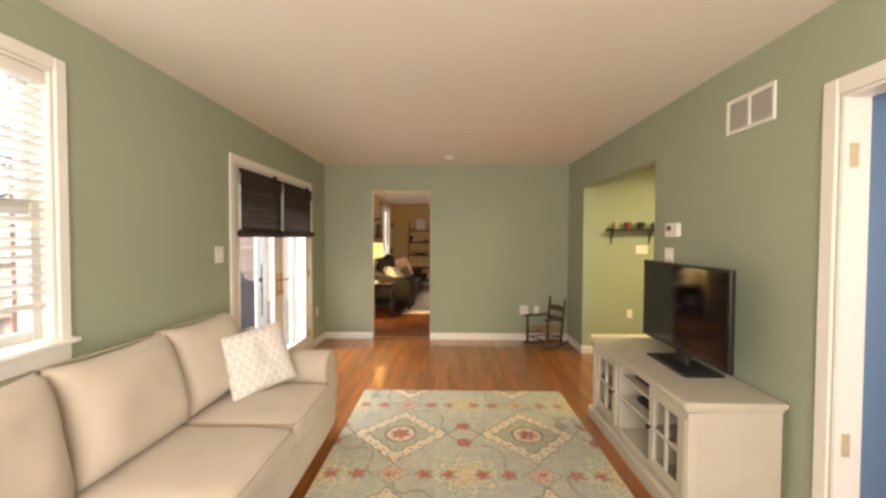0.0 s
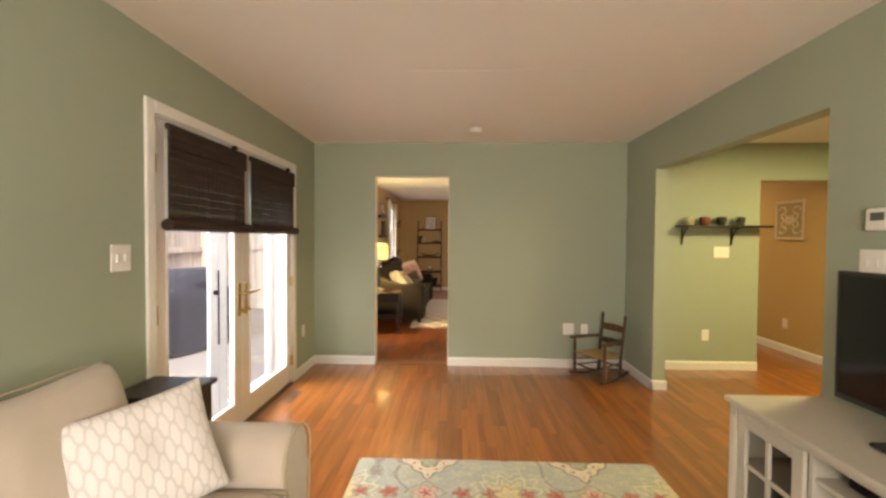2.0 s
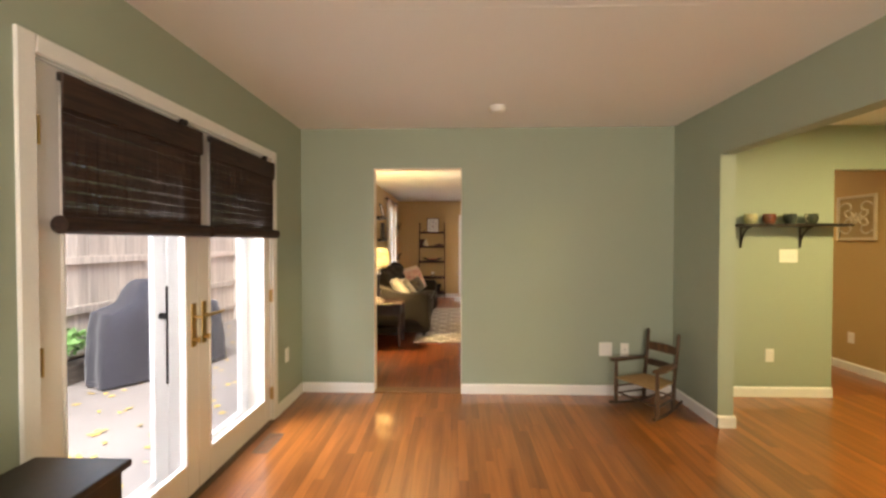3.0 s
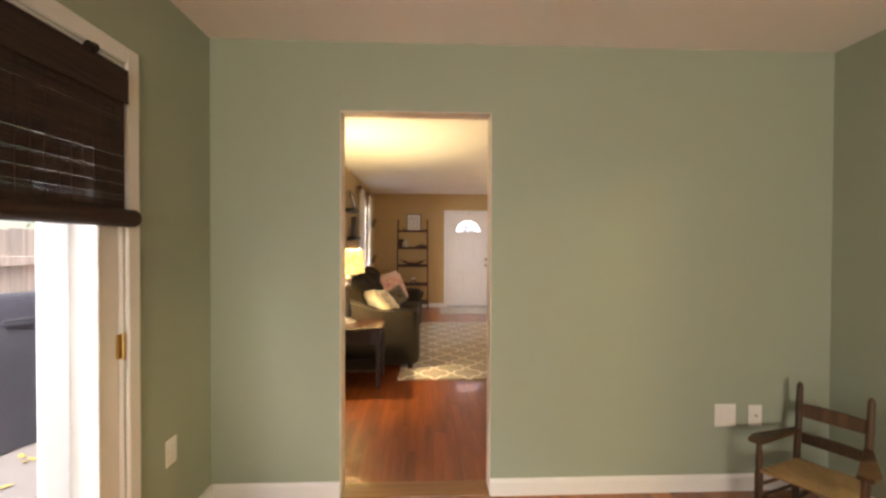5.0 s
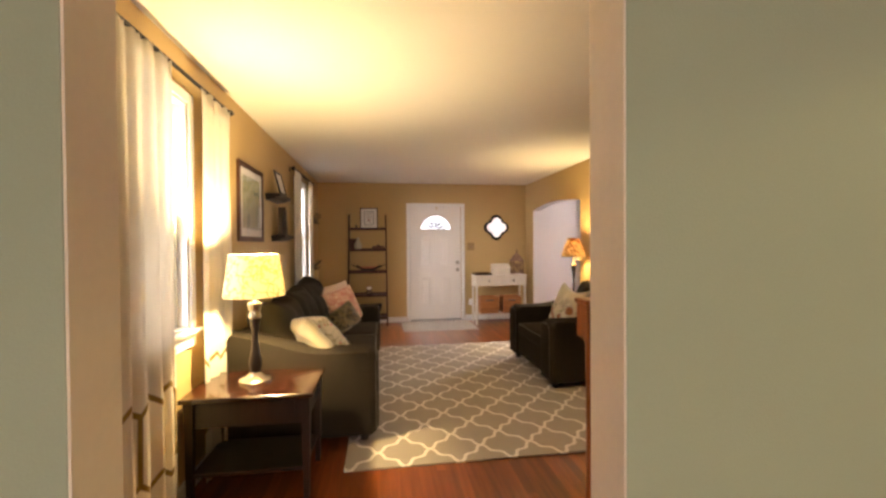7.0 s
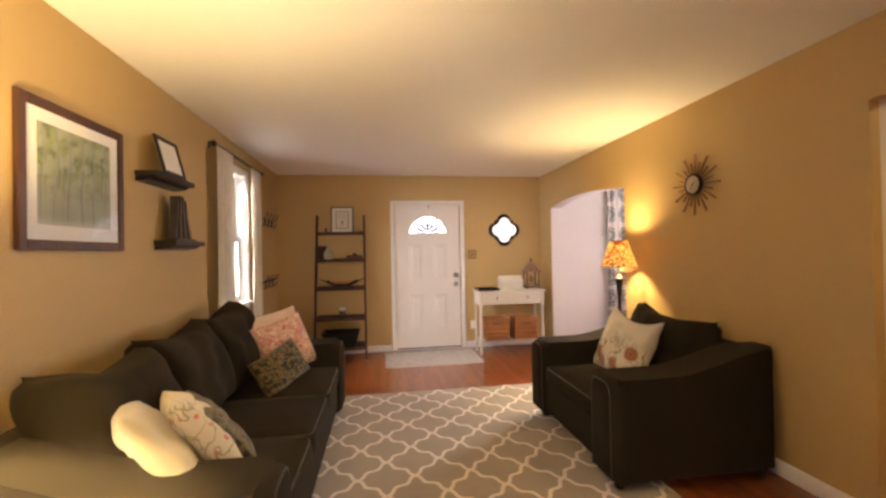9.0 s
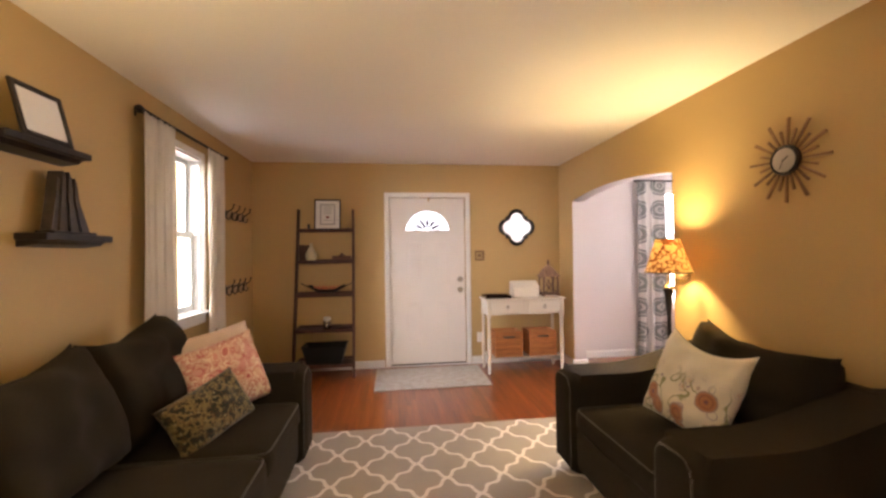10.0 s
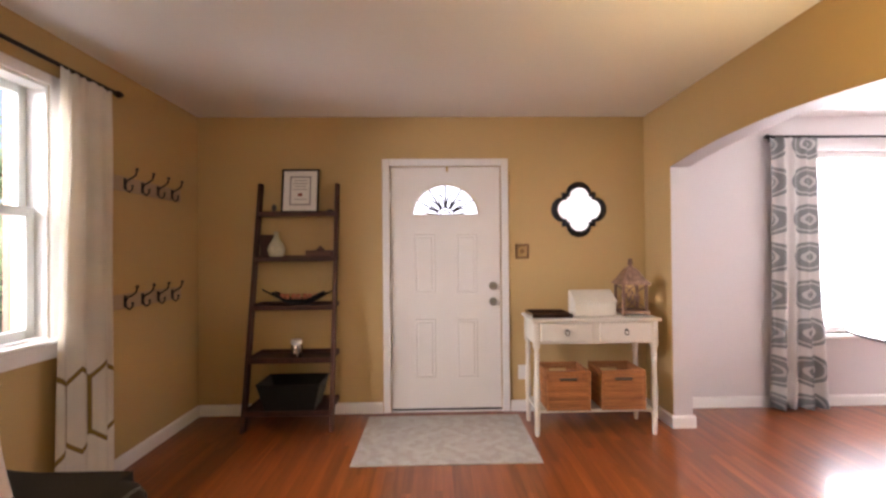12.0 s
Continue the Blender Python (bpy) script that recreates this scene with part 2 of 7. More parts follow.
def oriental_rug():
    c = Cloth("oriental_wool_rug", (0.38, 0.385, 0.335), weave=260, wobble=0.02, shift=(0.456, -0.215))
    px, py = 0.912, 1.02
    greens = c.spots(9.0).below(0.47, 0.05)
    c.lay(greens, (0.43, 0.43, 0.33))
    cream, olive, red, dark = (0.64, 0.55, 0.39), (0.33, 0.33, 0.22), (0.34, 0.07, 0.045), (0.14, 0.11, 0.08)
    u, v = (c.x * (1 / px)).cell(), (c.y * (1 / py)).cell()
    au, av = u.absolute(), v.absolute()
    wave = ((au - av) * 40).sine() * 0.012
    d = au * 1.0 + av * 1.02 + wave
    vine = ((c.x * 23).sine() * 0.05 + (c.y * 17).sine() * 0.05 + (u + v).absolute() * 0.6 - 0.33).absolute()
    c.lay(vine.below(0.012, 0.006), (0.26, 0.24, 0.19))
    c.lay(d.below(0.385, 0.01), dark)
    c.lay(d.below(0.37, 0.01), cream)
    dots = ((au - av) * 9.0).cell().absolute() + ((d - 0.325).absolute() * 9.0)
    c.lay(dots.below(0.17, 0.05), red)
    c.lay(d.below(0.27, 0.008), dark)
    c.lay(d.below(0.255, 0.01), olive)
    r = (au * au + av * av).node("SQRT")
    c.lay(r.below(0.125, 0.006), dark)
    c.lay(r.below(0.108, 0.008), (0.62, 0.45, 0.30))
    c.lay((r + (u.node("ARCTAN2", v) * 6.0).sine() * 0.014).below(0.066, 0.014), red)
    # small diamonds and flowers between the medallions
    u2 = (c.x * (1 / px) + 0.5).cell()
    r2 = u2.absolute() * 1.2 + av
    c.lay(r2.below(0.165, 0.008), dark)
    c.lay(r2.below(0.15, 0.008), (0.42, 0.40, 0.33))
    c.lay((u2 * u2 + (av - 0.12) * (av - 0.12)).below(0.0032, 0.0012), red)
    v3 = (c.y * (1 / py) + 0.5).cell()
    # scrolled leaves round the yellow flowers
    uy = (c.x * (1 / px) + 0.5).cell()
    ry = (uy * uy + v3 * v3 * 1.3).node("SQRT")
    turn = uy.node("ARCTAN2", v3)
    leafy = ry + (turn * 8.0).sine() * 0.035
    c.lay(leafy.below(0.205, 0.012), (0.36, 0.37, 0.25))
    c.lay((leafy - 0.165).absolute().below(0.012, 0.008), (0.58, 0.54, 0.40))
    c.lay((ry + (turn * 12.0).sine() * 0.03 - 0.215).absolute().below(0.008, 0.006), (0.56, 0.53, 0.40))
    c.lay(leafy.below(0.125, 0.012), (0.56, 0.47, 0.28))
    rust = (0.42, 0.13, 0.085)
    for shift, size, ring in ((0.0, 0.062, (0.60, 0.36, 0.26)), (0.22, 0.044, rust), (0.78, 0.044, rust), (0.393, 0.040, rust), (0.607, 0.040, rust), (0.5, 0.066, (0.62, 0.50, 0.24))):
        u3 = (c.x * (1 / px) + shift).cell()
        r3 = (u3 * u3 * 1.0 + v3 * v3 * 1.3).node("SQRT")
        petal = (u3.node("ARCTAN2", v3) * 5.0).sine() * (size * 0.28)
        if shift == 0.0:
            c.lay((u3.absolute() + v3.absolute() * 1.2).below(0.135, 0.006), (0.27, 0.25, 0.17))
            c.lay((u3.absolute() + v3.absolute() * 1.2).below(0.12, 0.008), (0.44, 0.40, 0.29))
        c.lay((r3 + petal).below(size + 0.012, 0.01), (0.30, 0.24, 0.16))
        c.lay((r3 + petal).below(size, 0.012), ring)
        c.lay((r3 + petal).below(size * 0.42, 0.01), (0.50, 0.44, 0.27) if shift == 0.5 else red)
    c.lay(c.spots(60, 3).below(0.42, 0.05) * 0.5, (0.33, 0.33, 0.26))
    c.lay(c.spots(48, 2).below(0.40, 0.04) * 0.5, (0.58, 0.52, 0.40))
    return c.m


def trellis_rug():
    c = Cloth("taupe_trellis_rug", (0.39, 0.34, 0.29), weave=240, shift=(0.002, 0.1975))
    trellis(c, 0.342, 0.375, 0.050, (0.83, 0.78, 0.73), -0.028, 0.012, 0.038)
    return c.m


M_RUG_G = oriental_rug()
M_RUG_L = trellis_rug()


def pillow_lattice():
    c = Cloth("white_pillow_with_grey_lattice", (0.74, 0.71, 0.70))
    trellis(c, 0.05, 0.08, 0.10, (0.60, 0.57, 0.56), 0.10, 0.04)
    return c.m


def pillow_paisley():
    c = Cloth("pink_paisley_cotton", (0.66, 0.43, 0.31), wobble=0.05)
    c.lay(c.spots(9, 1).below(0.47, 0.08), (0.62, 0.30, 0.25))
    c.lay((c.spots(22, 3) - 0.5).absolute().below(0.025, 0.015), (0.50, 0.14, 0.13))
    c.lay((c.spots(15, 2) - 0.53).absolute().below(0.018, 0.012), (0.78, 0.62, 0.46))
    eye = c.spots(9.5, 0, "VORONOI")
    c.lay(eye.below(0.30, 0.03), (0.60, 0.24, 0.20))
    c.lay((eye - 0.235).absolute().below(0.03, 0.015), (0.76, 0.58, 0.42))
    c.lay((eye - 0.15).absolute().below(0.025, 0.015), (0.46, 0.09, 0.09))
    c.lay(eye.below(0.07, 0.02), (0.40, 0.07, 0.06))
    c.lay(c.spots(34, 0, "VORONOI").below(0.14, 0.04) * c.spots(6, 1).below(0.5, 0.05), (0.72, 0.52, 0.36))
    return c.m


def pillow_leaf():
    c = Cloth("dark_green_leaf_brocade", (0.022, 0.022, 0.014), wobble=0.03)
    c.lay((c.spots(24, 2) - 0.5).absolute().below(0.06, 0.03), (0.17, 0.13, 0.055))
    c.lay(c.spots(30, 0, "VORONOI").below(0.20, 0.04), (0.20, 0.175, 0.10))
    c.lay((c.spots(40, 1) - 0.5).absolute().below(0.02, 0.015), (0.09, 0.05, 0.02))
    return c.m


def pillow_floral(base=(0.74, 0.68, 0.56), full=True):
    c = Cloth("cream_linen_with_flowers", base, wobble=0.025)
    low = (c.y * 1.0 + 0.02).below(0.06, 0.05)
    petals = c.spots(15, 0, "VORONOI")
    c.lay(((petals - 0.30).absolute().below(0.03, 0.015)) * low, (0.40, 0.33, 0.34))
    c.lay((petals.below(0.17, 0.03)) * (c.spots(5, 1).below(0.48, 0.04)) * low, (0.45, 0.17, 0.09))
    c.lay(((c.spots(10, 1) - 0.5).absolute().below(0.018, 0.01)) * low, (0.30, 0.30, 0.16))
    bloom = c.spots(7, 0, "VORONOI")
    c.lay(bloom.below(0.34, 0.02) * low, (0.36, 0.25, 0.22))
    c.lay(bloom.below(0.29, 0.02) * low, (0.46, 0.20, 0.10))
    c.lay((bloom - 0.20).absolute().below(0.018, 0.012) * low, (0.30, 0.12, 0.08))
    c.lay(bloom.below(0.09, 0.02) * low, (0.22, 0.10, 0.12))
    return c.m


def pillow_blossom():
    c = Cloth("white_cotton_with_pink_blossom", (0.68, 0.61, 0.46), wobble=0.03)
    side = (c.x * 1.0).below(0.0, 0.06)
    c.lay(c.spots(17, 0, "VORONOI").below(0.22, 0.04) * side, (0.62, 0.20, 0.20))
    c.lay((c.spots(14, 1) - 0.5).absolute().below(0.02, 0.012) * side, (0.38, 0.34, 0.20))
    return c.m


M_PIL_LATTICE, M_PIL_PAISLEY, M_PIL_LEAF, M_PIL_FLORAL, M_PIL_BLOSSOM = pillow_lattice(), pillow_paisley(), pillow_leaf(), pillow_floral(), pillow_blossom()
M_PIL_CREAM = fabric("cream_cotton", (0.64, 0.56, 0.38))
M_PIL_ROSE = fabric("pale_rose_cotton", (0.72, 0.56, 0.44))


def curtain_cream():
    c = Cloth("cream_sheer_cotton_with_gold_trellis_border", (0.88, 0.84, 0.75), weave=500)
    # one row of long hexagons in gold braid along the lower part
    u = (c.y * (1 / 0.155) + 0.2).cell().absolute()
    upper = (c.z + u * 0.13 - 0.71).absolute()
    lower = (c.z - u * 0.15 - 0.28).absolute()
    gold = (0.30, 0.20, 0.05)
    c.lay(upper.below(0.014, 0.005).most(lower.below(0.014, 0.005)), gold)
    c.lay((u - 0.5).absolute().below(0.06, 0.02) * c.z.below(0.645, 0.004) * (c.z * -1.0).below(-0.355, 0.004), gold)
    return c.thin(0.4).m


def curtain_grey():
    c = Cloth("white_cotton_with_grey_medallions", (0.74, 0.71, 0.67), weave=500)
    u, v = (c.x * (1 / 0.30)).cell(), (c.z * (1 / 0.31)).cell()
    row = (c.z * (1 / 0.31) * 0.5).cell().absolute().below(0.25, 0.001)
    r = ((u * 0.30) * (u * 0.30) + (v * 0.31) * (v * 0.31)).node("SQRT")
    c.lay(r.below(0.128, 0.004), (0.29, 0.30, 0.29))
    ring = ((r - 0.10).absolute().below(0.006, 0.003)).most((r - 0.05).absolute().below(0.007, 0.003))
    c.lay(ring, (0.62, 0.60, 0.57))
    c.lay(r.below(0.022, 0.003), (0.60, 0.58, 0.55))
    return c.thin(0.25).m


M_CURT, M_CURT_GREY = curtain_cream(), curtain_grey()


def woven_shade_material():
    """Dark woven reed that lets pinpricks of daylight through."""
    m = wood("dark_brown_woven_reed", (0.010, 0.005, 0.003), (0.05, 0.022, 0.013), 0.7, "Y", grain=3.0)
    return m


M_REED = woven_shade_material()
M_RATTAN = wood("honey_wicker", (0.25, 0.085, 0.022), (0.54, 0.22, 0.065), 0.6, "X", grain=2.5, per_piece="ISLAND", spread=0.2)
M_ROCKER = wood("old_brown_chair_wood", (0.035, 0.017, 0.007), (0.12, 0.06, 0.024), 0.5, "Z")
M_RUSH = material("woven_straw_seat", (0.34, 0.22, 0.09), 0.8, vary=0.25, scale=25, grain=120, bump=0.4)
M_NEWEL = wood("varnished_oak_newel", (0.12, 0.03, 0.008), (0.26, 0.08, 0.022), 0.3, "Z", coat=0.3)
M_SCREEN = material("glossy_black_screen", (0.004, 0.004, 0.005), 0.07, vary=0.0, bump=0)
M_MIRROR = material("mirror_silver", (0.85, 0.85, 0.84), 0.02, 1.0, vary=0, bump=0)
M_PAPER = material("white_paper", (0.78, 0.76, 0.72), 0.8, vary=0.02)
M_GREYPRINT = material("grey_print", (0.30, 0.28, 0.28), 0.8, vary=0.1)

# ---- builders ----
def finish(bm, name, mat, smooth=False, auto=None):
    me = bpy.data.meshes.new(name)
    bmesh.ops.recalc_face_normals(bm, faces=bm.faces[:])
    if smooth:
        for f in bm.faces:
            f.smooth = True
        if auto is not None:
            for e in bm.edges:
                if len(e.link_faces) == 2 and e.calc_face_angle(0) > radians(auto):
                    e.smooth = False
    bm.to_mesh(me)
    bm.free()
    me.materials.append(mat)
    return me


def part(name, bm, mat, parent=None, label="", smooth=False, auto=40):
    ob = new(name, finish(bm, name, mat, smooth, auto))
    ob.parent = parent
    return tagged(ob, label)


def thing(name, label, category, at=(0, 0, 0), turn=0.0, group=""):
    ob = new(name)
    ob.empty_display_size = 0.05
    ob.matrix_world = pose(*at, 0, 0, turn)
    return tagged(ob, label, category, group)


def solo(name, bm, mat, label, category, at=(0, 0, 0), turn=0.0, group="", smooth=False, auto=40, tilt=(0, 0)):
    """A thing that is one mesh."""
    ob = new(name, finish(bm, name, mat, smooth, auto))
    ob.matrix_world = pose(*at, tilt[0], tilt[1], turn)
    return tagged(ob, label, category, group)


def structure(name, bm, mat, label="", smooth=False):
    ob = new(name, finish(bm, name, mat, smooth, 40))
    return tagged(ob, label, kind="structure")


def box(bm, a, b, bevel=0.0, seg=2):
    x0, y0, z0 = [min(p, q) for p, q in zip(a, b)]
    x1, y1, z1 = [max(p, q) for p, q in zip(a, b)]
    v = [bm.verts.new(p) for p in ((x0, y0, z0), (x1, y0, z0), (x1, y1, z0), (x0, y1, z0), (x0, y0, z1), (x1, y0, z1), (x1, y1, z1), (x0, y1, z1))]
    fs = [bm.faces.new([v[i] for i in q]) for q in ((3, 2, 1, 0), (4, 5, 6, 7), (0, 1, 5, 4), (1, 2, 6, 5), (2, 3, 7, 6), (3, 0, 4, 7))]
    if bevel > 0:
        es = list({e for f in fs for e in f.edges})
        bmesh.ops.bevel(bm, geom=es, offset=min(bevel, 0.49 * min(x1 - x0, y1 - y0, z1 - z0)), segments=seg, profile=0.5, affect="EDGES")
    return v


def boxes(*list_of, bevel=0.0, seg=2):
    bm = bmesh.new()
    for a, b in list_of:
        box(bm, a, b, bevel, seg)
    return bm


def prism(bm, outline, axis, lo, hi):
    """An outline of (u, v) pairs pushed along an axis from lo to hi. axis X: u=y, v=z; Y: u=x, v=z; Z: u=x, v=y."""
    def at(u, v, w):
        return {"X": (w, u, v), "Y": (u, w, v), "Z": (u, v, w)}[axis]
    a = [bm.verts.new(at(u, v, lo)) for u, v in outline]
    b = [bm.verts.new(at(u, v, hi)) for u, v in outline]
    fs = [bm.faces.new(a), bm.faces.new(b[::-1])]
    k = len(outline)
    for i in range(k):
        fs.append(bm.faces.new((a[i], b[i], b[(i + 1) % k], a[(i + 1) % k])))
    return fs


def lathe(bm, profile, at=(0, 0, 0), n=20, cap=True):
    """Radius and height pairs turned round an upright axis."""
    rings = []
    for r, z in profile:
        rings.append([bm.verts.new((at[0] + r * math.cos(2 * math.pi * i / n), at[1] + r * math.sin(2 * math.pi * i / n), at[2] + z)) for i in range(n)])
    for a, b in zip(rings, rings[1:]):
        for i in range(n):
            bm.faces.new((a[i], a[(i + 1) % n], b[(i + 1) % n], b[i]))
    if cap:
        bm.faces.new(rings[0][::-1])
        bm.faces.new(rings[-1])


def tube(bm, pts, r, n=8, taper=None):
    """A round bar along points."""
    pts = [Vector(p) for p in pts]
    rings = []
    up = Vector((0.13, 0.21, 0.97))
    for i, p in enumerate(pts):
        d = (pts[min(i + 1, len(pts) - 1)] - pts[max(i - 1, 0)]).normalized()
        s = d.cross(up)
        if s.length < 0.1:
            s = d.cross(Vector((1, 0, 0)))
        s.normalize()
        t = d.cross(s)
        rad = r if taper is None else r * (1 + (taper - 1) * i / (len(pts) - 1))
        rings.append([bm.verts.new(p + rad * (math.cos(2 * math.pi * k / n) * s + math.sin(2 * math.pi * k / n) * t)) for k in range(n)])
    for a, b in zip(rings, rings[1:]):
        for k in range(n):
            bm.faces.new((a[k], a[(k + 1) % n], b[(k + 1) % n], b[k]))
    bm.faces.new(rings[0][::-1])
    bm.faces.new(rings[-1])


def cushion(bm, centre, size, turn=(0, 0, 0), edge=5.0, puff=0.35, nu=18, nv=18, sag=0.0, crease=0.0, seed=0):
    """A stuffed cushion: a squarish pillow, thick in the middle and thin at its seam. size: width, height, thickness."""
    m = Matrix.Translation(centre) @ Euler([radians(a) for a in turn]).to_matrix().to_4x4()
    w, h, t = size
    top, bot = [], []
    for i in range(nu + 1):
        for side, rows in ((1, top), (-1, bot)):
            row = []
            for j in range(nv + 1):
                u, v = 2 * i / nu - 1, 2 * j / nv - 1
                if side < 0 and (i in (0, nu) or j in (0, nv)):
                    row.append(top[i][j])
                    continue
                thick = ((1 - abs(u) ** edge) * (1 - abs(v) ** edge)) ** puff
                pull = 1 - 0.06 * (1 - abs(u) ** 2) * abs(v) ** 4 * (edge < 4)
                pull2 = 1 - 0.06 * (1 - abs(v) ** 2) * abs(u) ** 4 * (edge < 4)
                bumpy = crease * noise.noise((u * 2.3 + seed, v * 2.3, side * 3.1 + seed))
                z = side * (t / 2) * thick + bumpy * thick
                row.append(bm.verts.new(m @ Vector((u * w / 2 * pull2, v * h / 2 * pull - sag * (1 - u * u) * (v > 0) * v, z))))
            rows.append(row)
    for i in range(nu):
        for j in range(nv):
            bm.faces.new((top[i][j], top[i + 1][j], top[i + 1][j + 1], top[i][j + 1]))
            bm.faces.new((bot[i][j], bot[i][j + 1], bot[i + 1][j + 1], bot[i + 1][j]))


def padded(bm, a, b, r=0.05, crown=0.02, n=10):
    """An upholstered block with rounded edges and a slightly crowned top."""
    x0, y0, z0 = [min(p, q) for p, q in zip(a, b)]
    x1, y1, z1 = [max(p, q) for p, q in zip(a, b)]
    start = len(bm.verts)
    v = box(bm, a, b)
    es = [e for e in bm.edges if e.verts[0] in v and e.verts[1] in v]
    bmesh.ops.subdivide_edges(bm, edges=es, cuts=n, use_grid_fill=True)
    bm.verts.ensure_lookup_table()
    c = Vector(((x0 + x1) / 2, (y0 + y1) / 2, (z0 + z1) / 2))
    hx, hy, hz = (x1 - x0) / 2, (y1 - y0) / 2, (z1 - z0) / 2
    r = min(r, hx, hy, hz)
    for q in bm.verts[start:]:
        d = q.co - c
        core = Vector((max(-hx + r, min(hx - r, d.x)), max(-hy + r, min(hy - r, d.y)), max(-hz + r, min(hz - r, d.z))))
        off = d - core
        if off.length > 1e-6:
            d = core + off.normalized() * r
        f = max(0, 1 - (d.x / hx) ** 2) * max(0, 1 - (d.y / hy) ** 2)
        if d.z > 0:
            d.z += crown * f
        q.co = c + d


def wall_sheet(bm, axis, f0, f1, a0, a1, z0, z1, holes=()):
    """A wall between two faces with openings through it. axis X: the faces lie at x=f0 and f1 and it runs along y. holes: (a, b, bottom, top)."""
    us = sorted({a0, a1, *[h[0] for h in holes], *[h[1] for h in holes]})
    zs = sorted({z0, z1, *[h[2] for h in holes], *[h[3] for h in holes]})
    us = [u for u in us if a0 <= u <= a1]
    zs = [z for z in zs if z0 <= z <= z1]

    def solid(i, j):
        if not (0 <= i < len(us) - 1 and 0 <= j < len(zs) - 1):
            return False
        u, z = (us[i] + us[i + 1]) / 2, (zs[j] + zs[j + 1]) / 2
        return not any(h[0] < u < h[1] and h[2] < z < h[3] for h in holes)

    seen = {}

    def vert(f, u, z):
        key = (f, u, z)
        if key not in seen:
            seen[key] = bm.verts.new((f, u, z) if axis == "X" else (u, f, z))
        return seen[key]

    for i in range(len(us) - 1):
        for j in range(len(zs) - 1):
            if not solid(i, j):
                continue
            u, w, z, y = us[i], us[i + 1], zs[j], zs[j + 1]
            for f in (f0, f1):
                bm.faces.new([vert(f, *p) for p in ((u, z), (w, z), (w, y), (u, y))])
            for p, q, di, dj in (((u, z), (u, y), -1, 0), ((w, z), (w, y), 1, 0), ((u, z), (w, z), 0, -1), ((u, y), (w, y), 0, 1)):
                if not solid(i + di, j + dj):
                    bm.faces.new((vert(f0, *p), vert(f0, *q), vert(f1, *q), vert(f1, *p)))

# ---- setting: family room, living room and what lies beside them ----
CEIL = 2.44
GW, GE, GN = -1.595, 1.812, 5.686      # faces of the green room
LW, LE, LN, LS = -1.575, 2.114, 12.355, 5.80
BACK = -1.55
DOOR_W, DOOR_E, DOOR_H = -0.918, -0.108, 2.075
ARCH_S, ARCH_N, SPRING, CROWN = 10.24, 11.98, 1.94, 2.015


def plain_wall(name, mat, axis, f0, f1, a0, a1, holes=(), label="", z1=CEIL, z0=0.0):
    bm = bmesh.new()
    wall_sheet(bm, axis, f0, f1, a0, a1, z0, z1, holes)
    return structure(name, bm, mat, label)


WIN1 = (0.82, 1.735, 0.96, 2.165)
FD = (3.255, 5.065, 0.0, 2.035)
WIN2 = (10.47, 11.045, 0.90, 2.165)
WIN3 = (6.99, 7.565, 0.90, 2.165)
plain_wall("wall_west_family", M_GREEN, "X", GW, GW - 0.17, BACK, LS - 0.057, [WIN1, FD], "sage green painted wall with a window and french doors")
plain_wall("wall_west_living", M_TAN, "X", LW, LW - 0.19, LS - 0.057, LN, [WIN2, WIN3], "tan painted wall with two windows")
plain_wall("wall_between_south_face", M_GREEN, "Y", GN, GN + 0.057, GW, 4.6, [(DOOR_W, DOOR_E, 0, DOOR_H), (3.22, 4.13, 0, 2.045)], "sage green painted wall with a plain doorway")
plain_wall("wall_between_north_face", M_TAN, "Y", GN + 0.057, LS, GW, 4.6, [(DOOR_W, DOOR_E, 0, DOOR_H), (3.22, 4.13, 0, 2.045)], "tan painted side of the wall with the doorway")
plain_wall("wall_east_family", M_GREEN, "X", GE, GE + 0.115, BACK, GN, [(0.90, 1.70, 0, 2.035), (3.27, 5.04, 0, 2.055)], "sage green painted wall with a wide opening and a door")
# the opening in this unseen wall is made up, behind the fill lamp
plain_wall("wall_back_family", M_GREEN, "Y", BACK, BACK - 0.15, GW - 0.17, 4.6, [(-1.0, 1.2, 0.95, 2.25)], "sage green painted end wall")
plain_wall("wall_front", M_TAN, "Y", LN, LN + 0.19, LW - 0.19, LE + 0.058, [(-0.012, 0.908, 0.0, 2.035)], "tan painted wall with the entrance door")
plain_wall("wall_front_dining", M_DINING, "Y", LN, LN + 0.19, LE + 0.058, 6.0, [(3.56, 5.3, 0.60, 2.15)], "pale grey painted wall with a wide window")

# east wall of the living room, with the hall opening and the flat arch
HALL = (6.9, 8.22, 0, 2.05)
ARCHH = (ARCH_S, ARCH_N, 0, CROWN + 0.01)


def arch_line(k=24):
    mid, half = (ARCH_S + ARCH_N) / 2, (ARCH_N - ARCH_S) / 2
    rise = CROWN - SPRING
    rad = (half * half + rise * rise) / (2 * rise)
    return [(mid + half * (2 * i / k - 1), CROWN - rad + math.sqrt(rad * rad - (half * (2 * i / k - 1)) ** 2)) for i in range(k + 1)]


def arch_fill(bm, f0, f1):
    pts = arch_line()
    top = CROWN + 0.01
    for (a, za), (b, zb) in zip(pts, pts[1:]):
        for f in (f0, f1):
            bm.faces.new([bm.verts.new(p) for p in ((f, a, za), (f, b, zb), (f, b, top), (f, a, top))])
        bm.faces.new([bm.verts.new(p) for p in ((f0, a, za), (f0, b, zb), (f1, b, zb), (f1, a, za))])
    bmesh.ops.remove_doubles(bm, verts=bm.verts[:], dist=0.0002)


